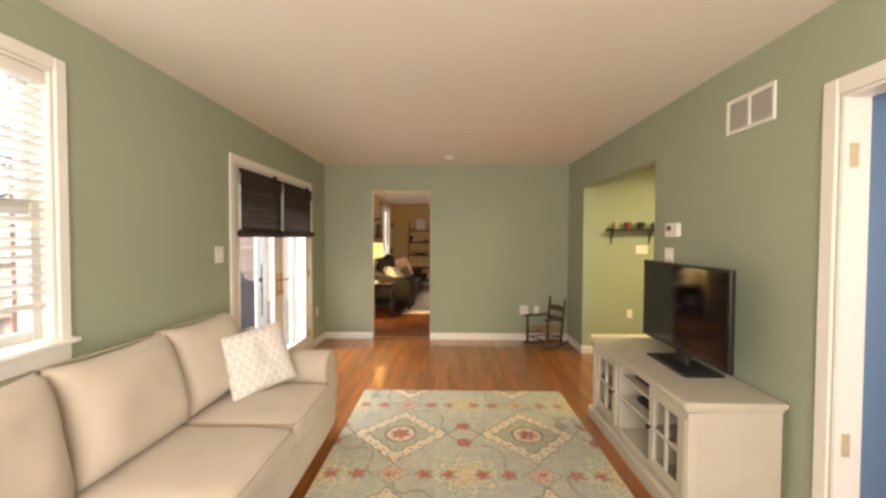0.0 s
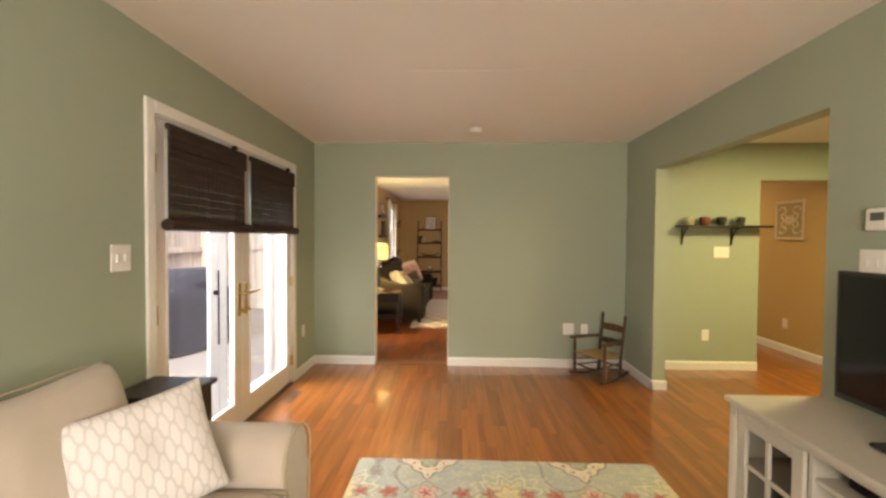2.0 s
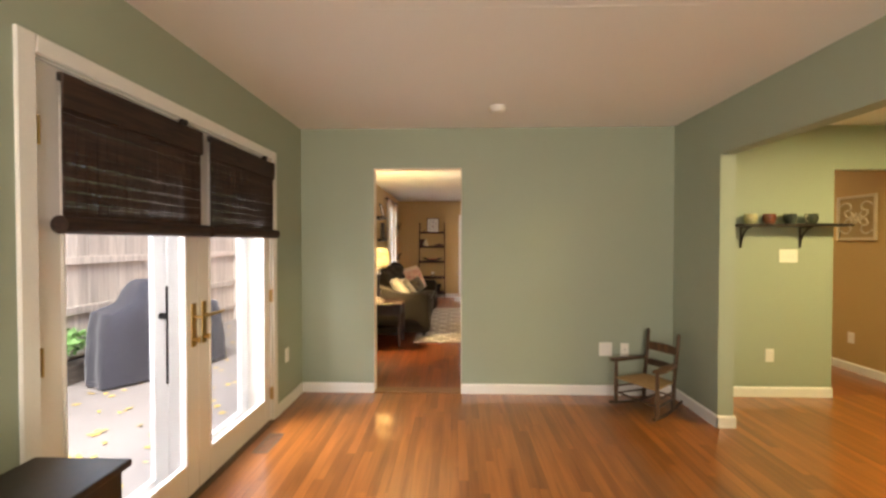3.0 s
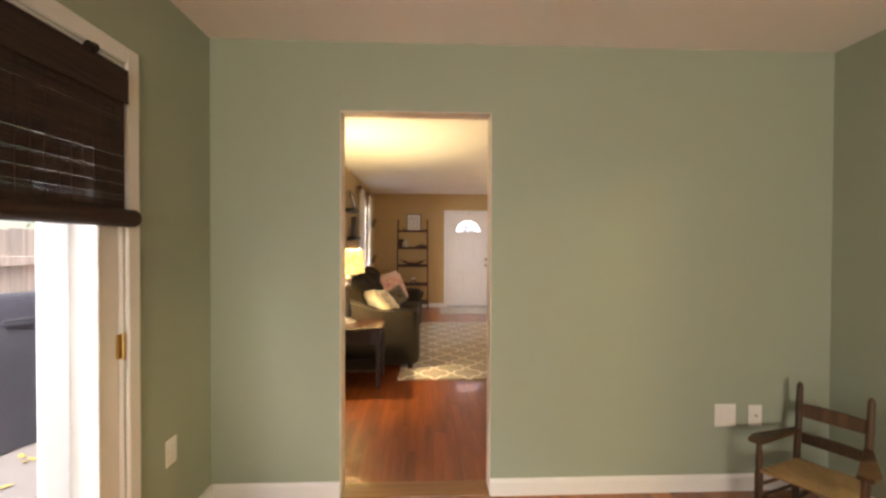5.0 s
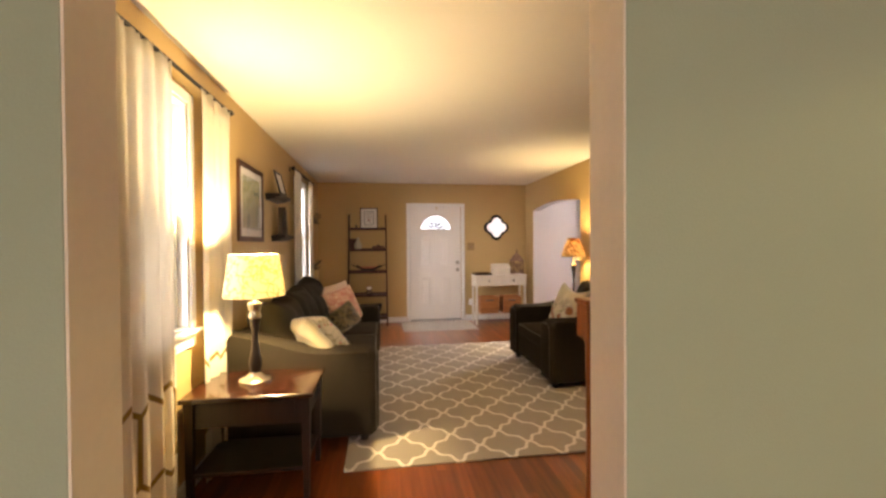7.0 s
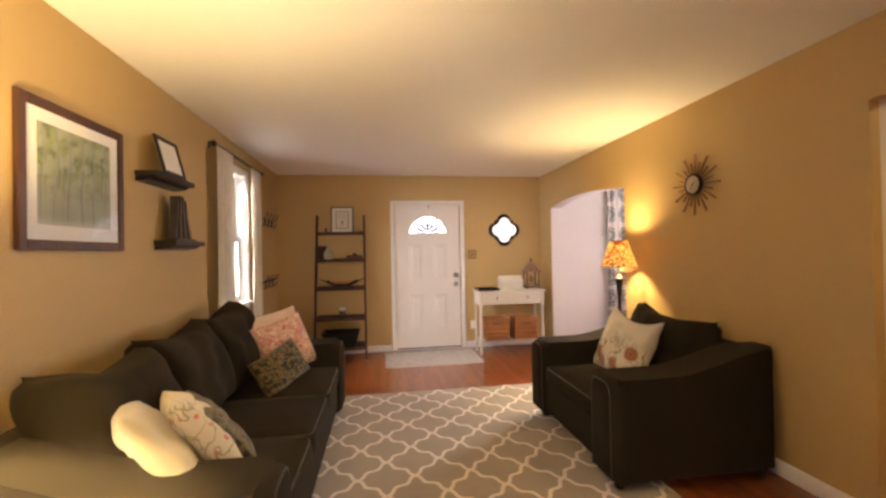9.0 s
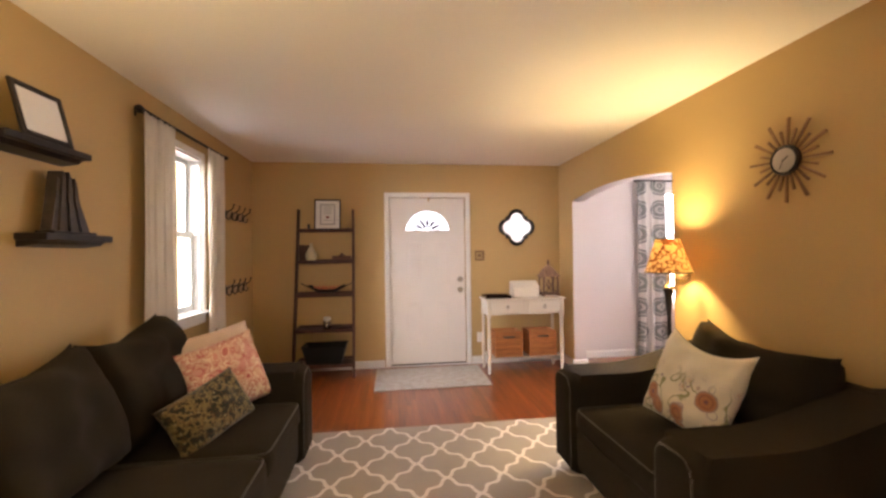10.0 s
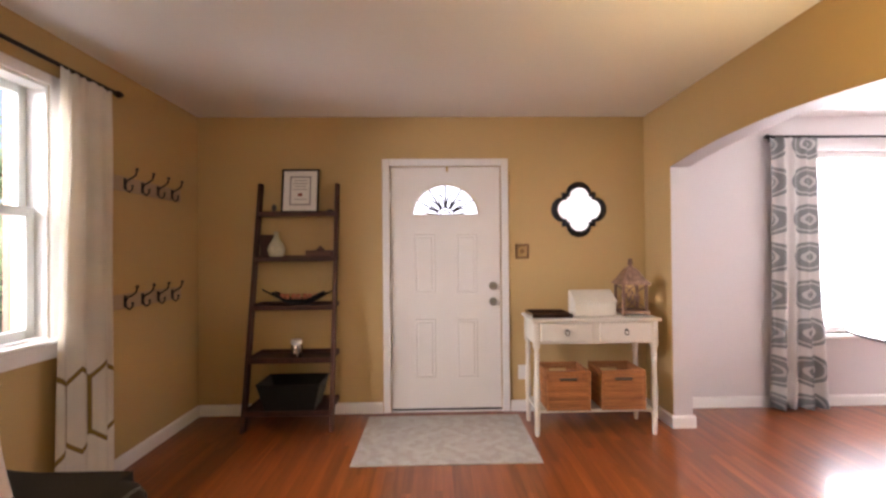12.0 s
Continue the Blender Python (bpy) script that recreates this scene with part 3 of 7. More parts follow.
bm = bmesh.new()
wall_sheet(bm, "X", LE, LE + 0.058, LS, LN, 0, CEIL, [HALL, ARCHH])
arch_fill(bm, LE, LE + 0.058)
structure("wall_east_living", bm, M_TAN, "tan painted wall with a low arched opening")
bm = bmesh.new()
wall_sheet(bm, "X", LE + 0.058, LE + 0.15, LS, LN, 0, CEIL, [HALL, ARCHH])
arch_fill(bm, LE + 0.058, LE + 0.15)
structure("wall_west_dining", bm, M_DINING, "pale grey painted side of the arched wall")
# white lining of the arch
bm = bmesh.new()
pts = [(ARCH_S + 0.003, 0.0)] + [(min(max(a, ARCH_S + 0.003), ARCH_N - 0.003), z - 0.003) for a, z in arch_line()] + [(ARCH_N - 0.003, 0.0)]
for (a, za), (b, zb) in zip(pts, pts[1:]):
    bm.faces.new([bm.verts.new(p) for p in ((LE + 0.004, a, za), (LE + 0.004, b, zb), (LE + 0.148, b, zb), (LE + 0.148, a, za))])
bmesh.ops.remove_doubles(bm, verts=bm.verts[:], dist=0.0002)
structure("arch_lining", bm, M_DINING, "pale painted inner face of the arch")

# rooms beside: kitchen, hall, dining, blue room
plain_wall("wall_kitchen_south", M_GREEN, "Y", 1.95, 1.85, GE + 0.115, 5.0, label="green painted kitchen wall")
plain_wall("wall_kitchen_east", M_GREEN, "X", 4.6, 4.75, 1.85, LS, label="green painted kitchen wall")
plain_wall("wall_hall_east", M_TAN, "X", 4.13, 4.25, LS, 9.0, label="tan painted hall wall")
plain_wall("wall_hall_north", M_TAN, "Y", 8.95, 9.05, LE + 0.15, 4.13, label="tan painted hall wall")
plain_wall("wall_dining_south", M_DINING, "Y", 9.3, 9.2, LE + 0.15, 6.0, label="pale grey dining room wall")
plain_wall("wall_dining_east", M_DINING, "X", 6.0, 6.15, 9.2, LN + 0.19, label="pale grey dining room wall")
plain_wall("wall_blue_north", M_BLUE, "Y", 1.84, 1.78, GE + 0.115, 4.6, label="blue painted wall of the next room")
plain_wall("wall_blue_east", M_BLUE, "X", 4.6, 4.75, BACK, 1.84, label="blue painted wall of the next room")

for name, a, b in (("ceiling_family", (GW - 0.17, BACK - 0.15, CEIL), (GE + 0.115, LS - 0.057, CEIL + 0.1)),
                   ("ceiling_living", (LW - 0.19, LS - 0.057, CEIL), (LE + 0.15, LN + 0.19, CEIL + 0.1)),
                   ("ceiling_side_rooms", (GE + 0.115, BACK - 0.15, CEIL), (4.75, LS - 0.057, CEIL + 0.1)),
                   ("ceiling_dining", (LE + 0.15, LS - 0.057, CEIL), (6.15, LN + 0.19, CEIL + 0.1))):
    structure(name, boxes((a, b)), M_CEIL, "flat white painted ceiling")
# patched panel on the family room ceiling
structure("ceiling_patch", boxes(((-0.62, 3.75, CEIL - 0.0015), (0.95, 4.72, CEIL))), M_CEIL, "slightly raised patch in the white ceiling")


# baseboards
def baseboard(name, *runs):
    """Runs of (axis, face, out, a, b): a board on a wall face that stands out along out (+1 or -1)."""
    bm = bmesh.new()
    for axis, f, out, a, b in runs:
        t = 0.014 * out
        prof = [(f, 0.0), (f + t, 0.0), (f + t, 0.075), (f + t * 0.5, 0.088), (f, 0.09)]
        prism(bm, prof, "Y" if axis == "X" else "X", a, b)
    return structure(name, bm, M_TRIM, "white painted baseboard")


baseboard("baseboard_family", ("X", GW, 1, BACK, 3.185), ("X", GW, 1, 5.132, GN), ("X", GE, -1, BACK, 0.83), ("X", GE, -1, 1.772, 3.27), ("X", GE, -1, 5.026, GN))
baseboard("baseboard_family_north", ("Y", GN, -1, GW + 0.015, DOOR_W), ("Y", GN, -1, DOOR_E, GE - 0.015))
baseboard("baseboard_opening", ("Y", 5.04, -1, GE - 0.014, GE + 0.129))
baseboard("baseboard_kitchen", ("Y", GN, -1, GE + 0.13, 3.22), ("Y", GN, -1, 4.13, 4.6))
baseboard("baseboard_hall", ("X", 4.13, -1, LS, 8.9))
baseboard("baseboard_living", ("X", LW, 1, LS, LN), ("X", LE, -1, 8.22, ARCH_S), ("X", LE, -1, ARCH_N - 0.014, LN))
baseboard("baseboard_front", ("Y", LN, -1, LW + 0.015, -0.08), ("Y", LN, -1, 0.975, LE - 0.015))
baseboard("baseboard_arch", ("Y", ARCH_N - 0.004, -1, LE - 0.014, LE + 0.164))
baseboard("baseboard_dining", ("Y", LN, -1, LE + 0.165, 6.0), ("X", LE + 0.15, 1, ARCH_N - 0.014, LN))


# door and window surrounds
def surround(bm, axis, f, out, a, b, z0, z1, w=0.068, t=0.016, head=None, foot=False):
    """A mitred casing round an opening on a wall face, standing out along out."""
    h = head or w
    def put(p, q):
        (u0, v0), (u1, v1) = p, q
        if axis == "X":
            box(bm, (f, u0, v0), (f + out * t, u1, v1), 0.005, 1)
        else:
            box(bm, (u0, f, v0), (u1, f + out * t, v1), 0.005, 1)
    put((a - w, z0), (a, z1 + h))
    put((b, z0), (b + w, z1 + h))
    put((a, z1), (b, z1 + h))


bm = bmesh.new()
surround(bm, "Y", LN, -1, -0.012, 0.908, 0.0, 2.03, 0.06)
structure("trim_entrance", bm, M_TRIM, "white painted door casing")
bm = bmesh.new()
surround(bm, "X", GW, 1, FD[0], FD[1], 0.0, FD[3], 0.066)
structure("trim_french_door", bm, M_TRIM, "white painted door casing")
bm = bmesh.new()
surround(bm, "X", GE, -1, 0.90, 1.70, 0.0, 2.035, 0.07)
box(bm, (GE + 0.002, 1.686, 0), (GE + 0.115, 1.70, 2.035))
box(bm, (GE + 0.002, 0.90, 0), (GE + 0.115, 0.914, 2.035))
box(bm, (GE + 0.002, 0.914, 2.021), (GE + 0.115, 1.686, 2.035))
structure("trim_side_door", bm, M_TRIM, "white painted door casing and jamb")
# bare corner bead, pale, round the plain doorway
bm = bmesh.new()
for x, s in ((DOOR_W, 1), (DOOR_E, -1)):
    box(bm, (x, GN + 0.002, 0.0), (x + s * 0.004, LS - 0.002, DOOR_H))
box(bm, (DOOR_W + 0.004, GN + 0.002, DOOR_H - 0.004), (DOOR_E - 0.004, LS - 0.002, DOOR_H))
structure("trim_doorway", bm, material("cream_jamb_paint", (0.80, 0.72, 0.63), 0.5, vary=0.03), "painted inner faces of the doorway")
structure("trim_threshold", boxes(((DOOR_W + 0.004, GN - 0.02, 0.0), (DOOR_E - 0.004, LS + 0.01, 0.012)), bevel=0.005), wood("oak_threshold", (0.16, 0.07, 0.025), (0.33, 0.16, 0.06), 0.3, "X"), "oak threshold strip in the doorway")

# floors: dark bed under the strips
structure("ground_under_house", boxes(((GW - 0.17, BACK - 0.15, -0.12), (6.15, LN + 0.19, -0.012))), M_SUB)

# ---- openings of the family room ----
def sash(bm, axis, f, depth, a, b, z0, z1, w=0.045):
    """Four bars of a sash, in the plane of a wall at f."""
    def bar(u0, v0, u1, v1):
        if axis == "X":
            box(bm, (f, u0, v0), (f + depth, u1, v1), 0.004, 1)
        else:
            box(bm, (u0, f, v0), (u1, f + depth, v1), 0.004, 1)
    bar(a, z0, a + w, z1)
    bar(b - w, z0, b, z1)
    bar(a + w, z0, b - w, z0 + w)
    bar(a + w, z1 - w, b - w, z1)


def pane(name, parent, axis, f, a, b, z0, z1, t=0.004):
    p, q = ((f, a, z0), (f - t, b, z1)) if axis == "X" else ((a, f, z0), (b, f + t, z1))
    ob = part(name, boxes((p, q)), M_GLASS, parent)
    ob.visible_shadow = False
    return ob


M_VINYL = material("grey_white_vinyl", (0.62, 0.64, 0.60), 0.4, vary=0.03)


def hung_window(name, label, face, hole, out=-1, stool=True, casing=0.058):
    """A double-hung window in a wall that faces +x: frame, two sashes, panes, sill and casing."""
    a, b, z0, z1 = hole
    w = tagged(new(name), label, kind="structure")
    bm = bmesh.new()
    d = face - 0.165
    for p, q in (((d, a, z0), (face, a + 0.014, z1)), ((d, b - 0.014, z0), (face, b, z1)), ((d, a + 0.014, z1 - 0.014), (face, b - 0.014, z1)), ((d, a + 0.014, z0), (face, b - 0.014, z0 + 0.014))):
        box(bm, p, q)
    part("window_frame", bm, M_TRIM, w)
    bm = bmesh.new()
    surround(bm, "X", face, 1, a, b, z0 - 0.02, z1, casing)
    part("casing", bm, M_TRIM, w)
    part("window_sill", boxes(((face - 0.02, a - casing - 0.02, z0 - 0.022), (face + 0.045, b + casing + 0.02, z0 + 0.002)), bevel=0.008), M_TRIM, w)
    part("apron", boxes(((face, a - casing, z0 - 0.10), (face + 0.014, b + casing, z0 - 0.022)), bevel=0.004), M_TRIM, w)
    mid = (z0 + z1) / 2
    for nm, f, lo, hi in (("lower_sash", face - 0.085, z0 + 0.014, mid + 0.02), ("upper_sash", face - 0.125, mid - 0.02, z1 - 0.014)):
        bm = bmesh.new()
        sash(bm, "X", f, 0.034, a + 0.014, b - 0.014, lo, hi)
        s = part(nm, bm, M_VINYL, w)
        pane("pane", s, "X", f + 0.018, a + 0.05, b - 0.05, lo + 0.04, hi - 0.04)
    return w


hung_window("window_1", "white double-hung window behind a slatted blind", GW, WIN1)
# slatted blind, half open
blind = thing("window_blind", "white slatted window blind, slats half open, lowered almost to the sill", "blind", (GW - 0.045, (WIN1[0] + WIN1[1]) / 2, WIN1[2]))
half = (WIN1[1] - WIN1[0]) / 2 - 0.02
top = WIN1[3] - WIN1[2]
part("headrail", boxes(((-0.02, -half, top - 0.07), (0.035, half, top - 0.016)), bevel=0.006), M_TRIM, blind)
bm = bmesh.new()
box(bm, (-0.012, -half, 0.155), (0.018, half, 0.18), 0.006)
part("bottom_rail", bm, M_TRIM, blind)
k = 0
z = 0.215
while z < top - 0.08:
    tip = 0.010 + 0.004 * math.sin(k * 1.7)
    bm = bmesh.new()
    prism(bm, [(-0.024, z - tip), (0.0, z + 0.003), (0.024, z + tip), (0.024, z + tip + 0.003), (0.0, z + 0.007), (-0.024, z - tip + 0.003)], "Y", -half, half)
    part("slat", bm, M_TRIM, blind)
    z += 0.040
    k += 1
for y in (-half * 0.55, half * 0.55):
    bm = bmesh.new()
    tube(bm, [(0.026, y, 0.17), (0.026, y, top - 0.05)], 0.0015, 5)
    part("cord", bm, M_TRIM, blind)

# french doors
MID = 4.158


def french_leaf(name, a, b, hinge_at, meet):
    leaf = tagged(new(name), "white french door with one tall glass pane", kind="structure")
    f = GW - 0.012
    bm = bmesh.new()
    g0, g1, gz0, gz1 = a + (0.092 if hinge_at == "a" else 0.10), b - (0.10 if hinge_at == "a" else 0.092), 0.185, 1.93
    for p, q in (((f - 0.042, a, 0.012), (f, g0, 2.025)), ((f - 0.042, g1, 0.012), (f, b, 2.025)), ((f - 0.042, g0, 0.012), (f, g1, gz0)), ((f - 0.042, g0, gz1), (f, g1, 2.025))):
        box(bm, p, q, 0.003, 1)
    part("door_frame", bm, M_DOOR, leaf)
    bm = bmesh.new()
    for p, q in (((f - 0.012, g0, gz0), (f + 0.006, g0 + 0.014, gz1)), ((f - 0.012, g1 - 0.014, gz0), (f + 0.006, g1, gz1)), ((f - 0.012, g0 + 0.014, gz0), (f + 0.006, g1 - 0.014, gz0 + 0.014)), ((f - 0.012, g0 + 0.014, gz1 - 0.014), (f + 0.006, g1 - 0.014, gz1))):
        box(bm, p, q, 0.004, 1)
    part("glazing_bead", bm, M_DOOR, leaf)
    pane("pane", leaf, "X", f - 0.02, g0, g1, gz0, gz1)
    hy = a - 0.002 if hinge_at == "a" else b + 0.002
    for z in (0.22, 0.98, 1.78):
        bm = bmesh.new()
        lathe(bm, [(0.007, -0.05), (0.007, 0.05)], (GW + 0.004, hy, z), 8)
        box(bm, (GW - 0.010, hy - 0.018, z - 0.045), (GW - 0.004, hy + 0.018, z + 0.045))
        part("hinge", bm, M_BRASS, leaf, "aged brass hinge")
    # lever and plate on the meeting stile
    y = (b - 0.045) if meet == "b" else (a + 0.045)
    bm = bmesh.new()
    box(bm, (f, y - 0.02, 0.82), (f + 0.008, y + 0.02, 1.06), 0.004, 2)
    plate = part("door_plate", bm, M_BRASS, leaf, "long brass plate")
    bm = bmesh.new()
    tube(bm, [(f + 0.006, y, 0.985), (f + 0.05, y, 0.985), (f + 0.056, y + 0.02, 0.985), (f + 0.056, y + 0.11, 0.99)], 0.008, 8)
    part("door_handle", bm, M_BRASS, plate, "brass lever", smooth=True)
    bm = bmesh.new()
    tube(bm, [(f + 0.006, y, 0.86), (f + 0.03, y, 0.86)], 0.012, 10)
    box(bm, (f + 0.028, y - 0.004, 0.845), (f + 0.04, y + 0.004, 0.875))
    part("thumb_turn", bm, M_BRASS, plate, smooth=True)
    return leaf


french_leaf("door_1", FD[0] + 0.012, MID - 0.001, "a", "b")
french_leaf("door_2", MID + 0.002, FD[1] - 0.012, "b", "a")
bm = bmesh.new()
xo = GW - 0.205
for p, q in (((xo, FD[0], 0), (GW, FD[0] + 0.010, 2.035)), ((xo, FD[1] - 0.010, 0), (GW, FD[1], 2.035)), ((xo, FD[0] + 0.01, 2.026), (GW, FD[1] - 0.01, 2.035))):
    box(bm, p, q)
structure("trim_french_jamb", bm, M_TRIM, "white door jamb lining")
structure("trim_door_sill", boxes(((xo, FD[0] + 0.01, -0.01), (GW + 0.02, FD[1] - 0.01, 0.010)), bevel=0.004), wood("dark_oak_sill", (0.06, 0.03, 0.015), (0.14, 0.07, 0.03), 0.4, "Y"), "dark wooden door sill")
# outer storm doors, white metal with tall glass
M_STORM = material("white_enamelled_metal", (0.80, 0.82, 0.84), 0.35, vary=0.02)
for nm, a, b, latch in (("door_3", FD[0] + 0.012, 4.16, True), ("door_4", 4.165, FD[1] - 0.012, False)):
    d = tagged(new(nm), "white storm door with a tall glass pane", kind="structure")
    bm = bmesh.new()
    sash(bm, "X", -1.815, 0.03, a, b, 0.012, 2.025, 0.105)
    part("door_frame", bm, M_STORM, d)
    pane("pane", d, "X", -1.80, a + 0.105, b - 0.105, 0.12, 1.92)
    if latch:
        bm = bmesh.new()
        tube(bm, [(-1.785, b - 0.055, 0.99), (-1.755, b - 0.055, 0.99)], 0.018, 10)
        part("latch", bm, M_IRON, d, "black latch knob", smooth=True)
        bm = bmesh.new()
        box(bm, (-1.785, b - 0.016, 0.60), (-1.775, b - 0.006, 1.15), 0.002)
        part("closer_bar", bm, M_IRON, d)


def woven_shade(a, b):
    """A dark woven roman shade with a folded valance and a rolled foot."""
    y = (a + b) / 2
    h = (b - a) / 2
    sh = thing("woven_shade", "dark brown woven reed shade half rolled up on the glass door", "window shade", (GW + 0.012, y, 1.42), group="shades on the french doors")
    z1 = 0.57
    # reeds of the hanging sheet, with fine gaps
    bm = bmesh.new()
    z = 0.05
    rnd = random.Random(4)
    while z < z1 - 0.01:
        t = rnd.uniform(0.0042, 0.0062)
        x = 0.012 + rnd.uniform(-0.001, 0.001)
        box(bm, (x, -h + 0.004, z), (x + 0.003, h - 0.004, z + t))
        z += t + rnd.choice((0.0001, 0.0001, 0.0002, 0.0004, 0.0010))
    tagged(part("reed_sheet", bm, M_REED, sh), kind="stuff")
    bm = bmesh.new()
    k = int(2 * h / 0.045)
    for i in range(k + 1):
        yy = -h + 0.01 + (2 * h - 0.02) * i / k
        box(bm, (0.0155, yy - 0.0012, 0.05), (0.0172, yy + 0.0012, z1))
    part("binding_threads", bm, M_REED, sh)
    bm = bmesh.new()
    box(bm, (0.018, -h - 0.004, z1 - 0.115), (0.028, h + 0.004, z1 + 0.01), 0.004)
    part("valance", bm, M_REED, sh)
    bm = bmesh.new()
    box(bm, (0.0, -h, z1 - 0.02), (0.018, h, z1 + 0.012), 0.003)
    part("headrail", bm, M_DARKWOOD, sh)
    bm = bmesh.new()
    tube(bm, [(0.026, -h - 0.022, 0.038), (0.026, h + 0.022, 0.038)], 0.033, 18)
    part("rolled_foot", bm, M_REED, sh, "rolled up lower end", smooth=True)
    bm = bmesh.new()
    tube(bm, [(0.03, h * 0.55, z1 + 0.016), (0.032, h * 0.62, z1 + 0.02)], 0.016, 8)
    part("cord_stop", bm, M_DARKWOOD, sh, smooth=True)
    return sh


woven_shade(3.325, 4.135)
woven_shade(4.215, 5.035)


# ---- wall plates and small fittings ----
def wall_plate(name, label, category, at, face, kind="switch", w=0.075, h=0.118, gangs=1):
    """A plate on a wall; face: the degrees by which a plate that looks along -y is turned."""
    p = thing(name, label, category, at, face)
    part("plate", boxes(((-w / 2, -0.006, -h / 2), (w / 2, 0.0, h / 2)), bevel=0.003), M_PLATE, p)
    for g in range(gangs):
        cx = (g - (gangs - 1) / 2) * 0.046
        if kind == "switch":
            part("rocker", boxes(((cx - 0.008, -0.012, -0.018), (cx + 0.008, -0.005, 0.018)), bevel=0.003), M_TRIM, p)
        elif kind == "outlet":
            for dz in (-0.021, 0.021):
                part("socket", boxes(((cx - 0.016, -0.0085, dz - 0.014), (cx + 0.016, -0.005, dz + 0.014)), bevel=0.004), M_TRIM, p)
        else:
            bm = bmesh.new()
            tube(bm, [(cx, -0.004, 0), (cx, -0.016, 0)], 0.006, 8)
            part("jack", bm, M_NICKEL, p)
    return p


wall_plate("light_switch", "ivory double light switch plate on the green wall", "switch", (GW, 3.04, 1.293), 90, w=0.115, h=0.125, gangs=2)
wall_plate("wall_outlet", "ivory wall outlet low on the green wall", "outlet", (GW, 5.34, 0.44), 90, "outlet")
wall_plate("wall_outlet", "wide ivory outlet plate low on the green wall", "outlet", (1.206, GN, 0.42), 0, "outlet", w=0.118, h=0.125, gangs=2)
wall_plate("cable_plate", "narrow ivory cable plate beside the outlet", "outlet", (1.378, GN, 0.417), 0, "jack", w=0.075, h=0.118)
wall_plate("light_switch", "ivory light switch plate above the television", "switch", (GE, 3.035, 1.30), -90, w=0.115, h=0.118, gangs=2)
wall_plate("light_switch", "wide ivory switch plate under the mug shelf", "switch", (2.825, GN, 1.272), 0, w=0.16, h=0.118, gangs=3)
wall_plate("wall_outlet", "ivory outlet low on the kitchen wall", "outlet", (2.672, GN, 0.375), 0, "outlet")
wall_plate("wall_outlet", "ivory outlet low on the tan hall wall", "outlet", (4.13, 6.476, 0.36), -90, "outlet")

th = thing("thermostat", "white plastic thermostat with a small display", "thermostat", (GE, 2.962, 1.49), -90)
part("housing", boxes(((-0.085, -0.032, -0.05), (0.085, 0.0, 0.05)), bevel=0.010), M_PLATE, th)
part("display", boxes(((-0.06, -0.0335, -0.005), (0.0, -0.031, 0.03)), bevel=0.001), material("grey_green_display", (0.10, 0.12, 0.10), 0.3), th, "small grey display")

vent = thing("return_air_grille", "white painted metal return air grille high on the wall", "vent", (GE, 2.227, 2.131), -90)
bm = bmesh.new()
sash(bm, "Y", -0.012, 0.012, -0.184, 0.184, -0.098, 0.098, 0.022)
part("frame", bm, M_TRIM, vent)
part("mullion", boxes(((-0.007, -0.012, -0.078), (0.007, 0, 0.078))), M_TRIM, vent)
part("backing", boxes(((-0.164, -0.002, -0.078), (0.164, 0.0, 0.078))), material("dusty_grey_metal", (0.36, 0.345, 0.32), 0.6), vent)
for i in range(13):
    z = -0.070 + i * 0.0117
    bm = bmesh.new()
    prism(bm, [(-0.010, z - 0.004), (-0.002, z + 0.003), (-0.002, z + 0.0045), (-0.010, z - 0.0025)], "X", -0.163, 0.163)
    part("slat", bm, M_TRIM, vent)

sm = thing("smoke_detector", "round white smoke detector on the ceiling", "smoke detector", (0.158, 5.11, CEIL - 0.04))
bm = bmesh.new()
lathe(bm, [(0.0, 0.0), (0.045, 0.0), (0.055, 0.008), (0.058, 0.025), (0.065, 0.028), (0.065, 0.04)], n=24, cap=False)
part("housing", bm, M_PLATE, sm, smooth=True)

reg = thing("floor_register", "brown metal floor register set in the oak floor", "vent", (-1.46, 4.70, 0.0))
bm = bmesh.new()
for p, q in (((-0.055, -0.14, 0), (-0.04, 0.14, 0.004)), ((0.04, -0.14, 0), (0.055, 0.14, 0.004)), ((-0.04, -0.14, 0), (0.04, -0.125, 0.004)), ((-0.04, 0.125, 0), (0.04, 0.14, 0.004))):
    box(bm, p, q, 0.001, 1)
M_REG = material("grey_brown_metal", (0.16, 0.12, 0.09), 0.45, 0.5)
part("frame", bm, M_REG, reg)
for i in range(12):
    y = -0.115 + i * 0.021
    part("slat", boxes(((-0.04, y - 0.004, 0.0), (0.04, y + 0.004, 0.003))), M_REG, reg)

M_HINGE = material("worn_pale_brass", (0.58, 0.48, 0.32), 0.5, 0.2, vary=0.1, scale=30)
for z in (0.55, 1.78):
    structure("trim_hinge", boxes(((GE + 0.03, 1.681, z - 0.05), (GE + 0.065, 1.686, z + 0.05)), bevel=0.002), M_HINGE, "painted brass hinge leaf on the white jamb")

# ---- rug ----
rug = thing("area_rug", "pale grey-blue oriental rug with cream diamond medallions and red flowers", "rug", (0.285, 2.66, 0.0))
bm = bmesh.new()
box(bm, (-0.905, -1.35, 0.0), (0.905, 1.06, 0.009), 0.004, 2)
part("carpet", bm, M_RUG_G, rug)


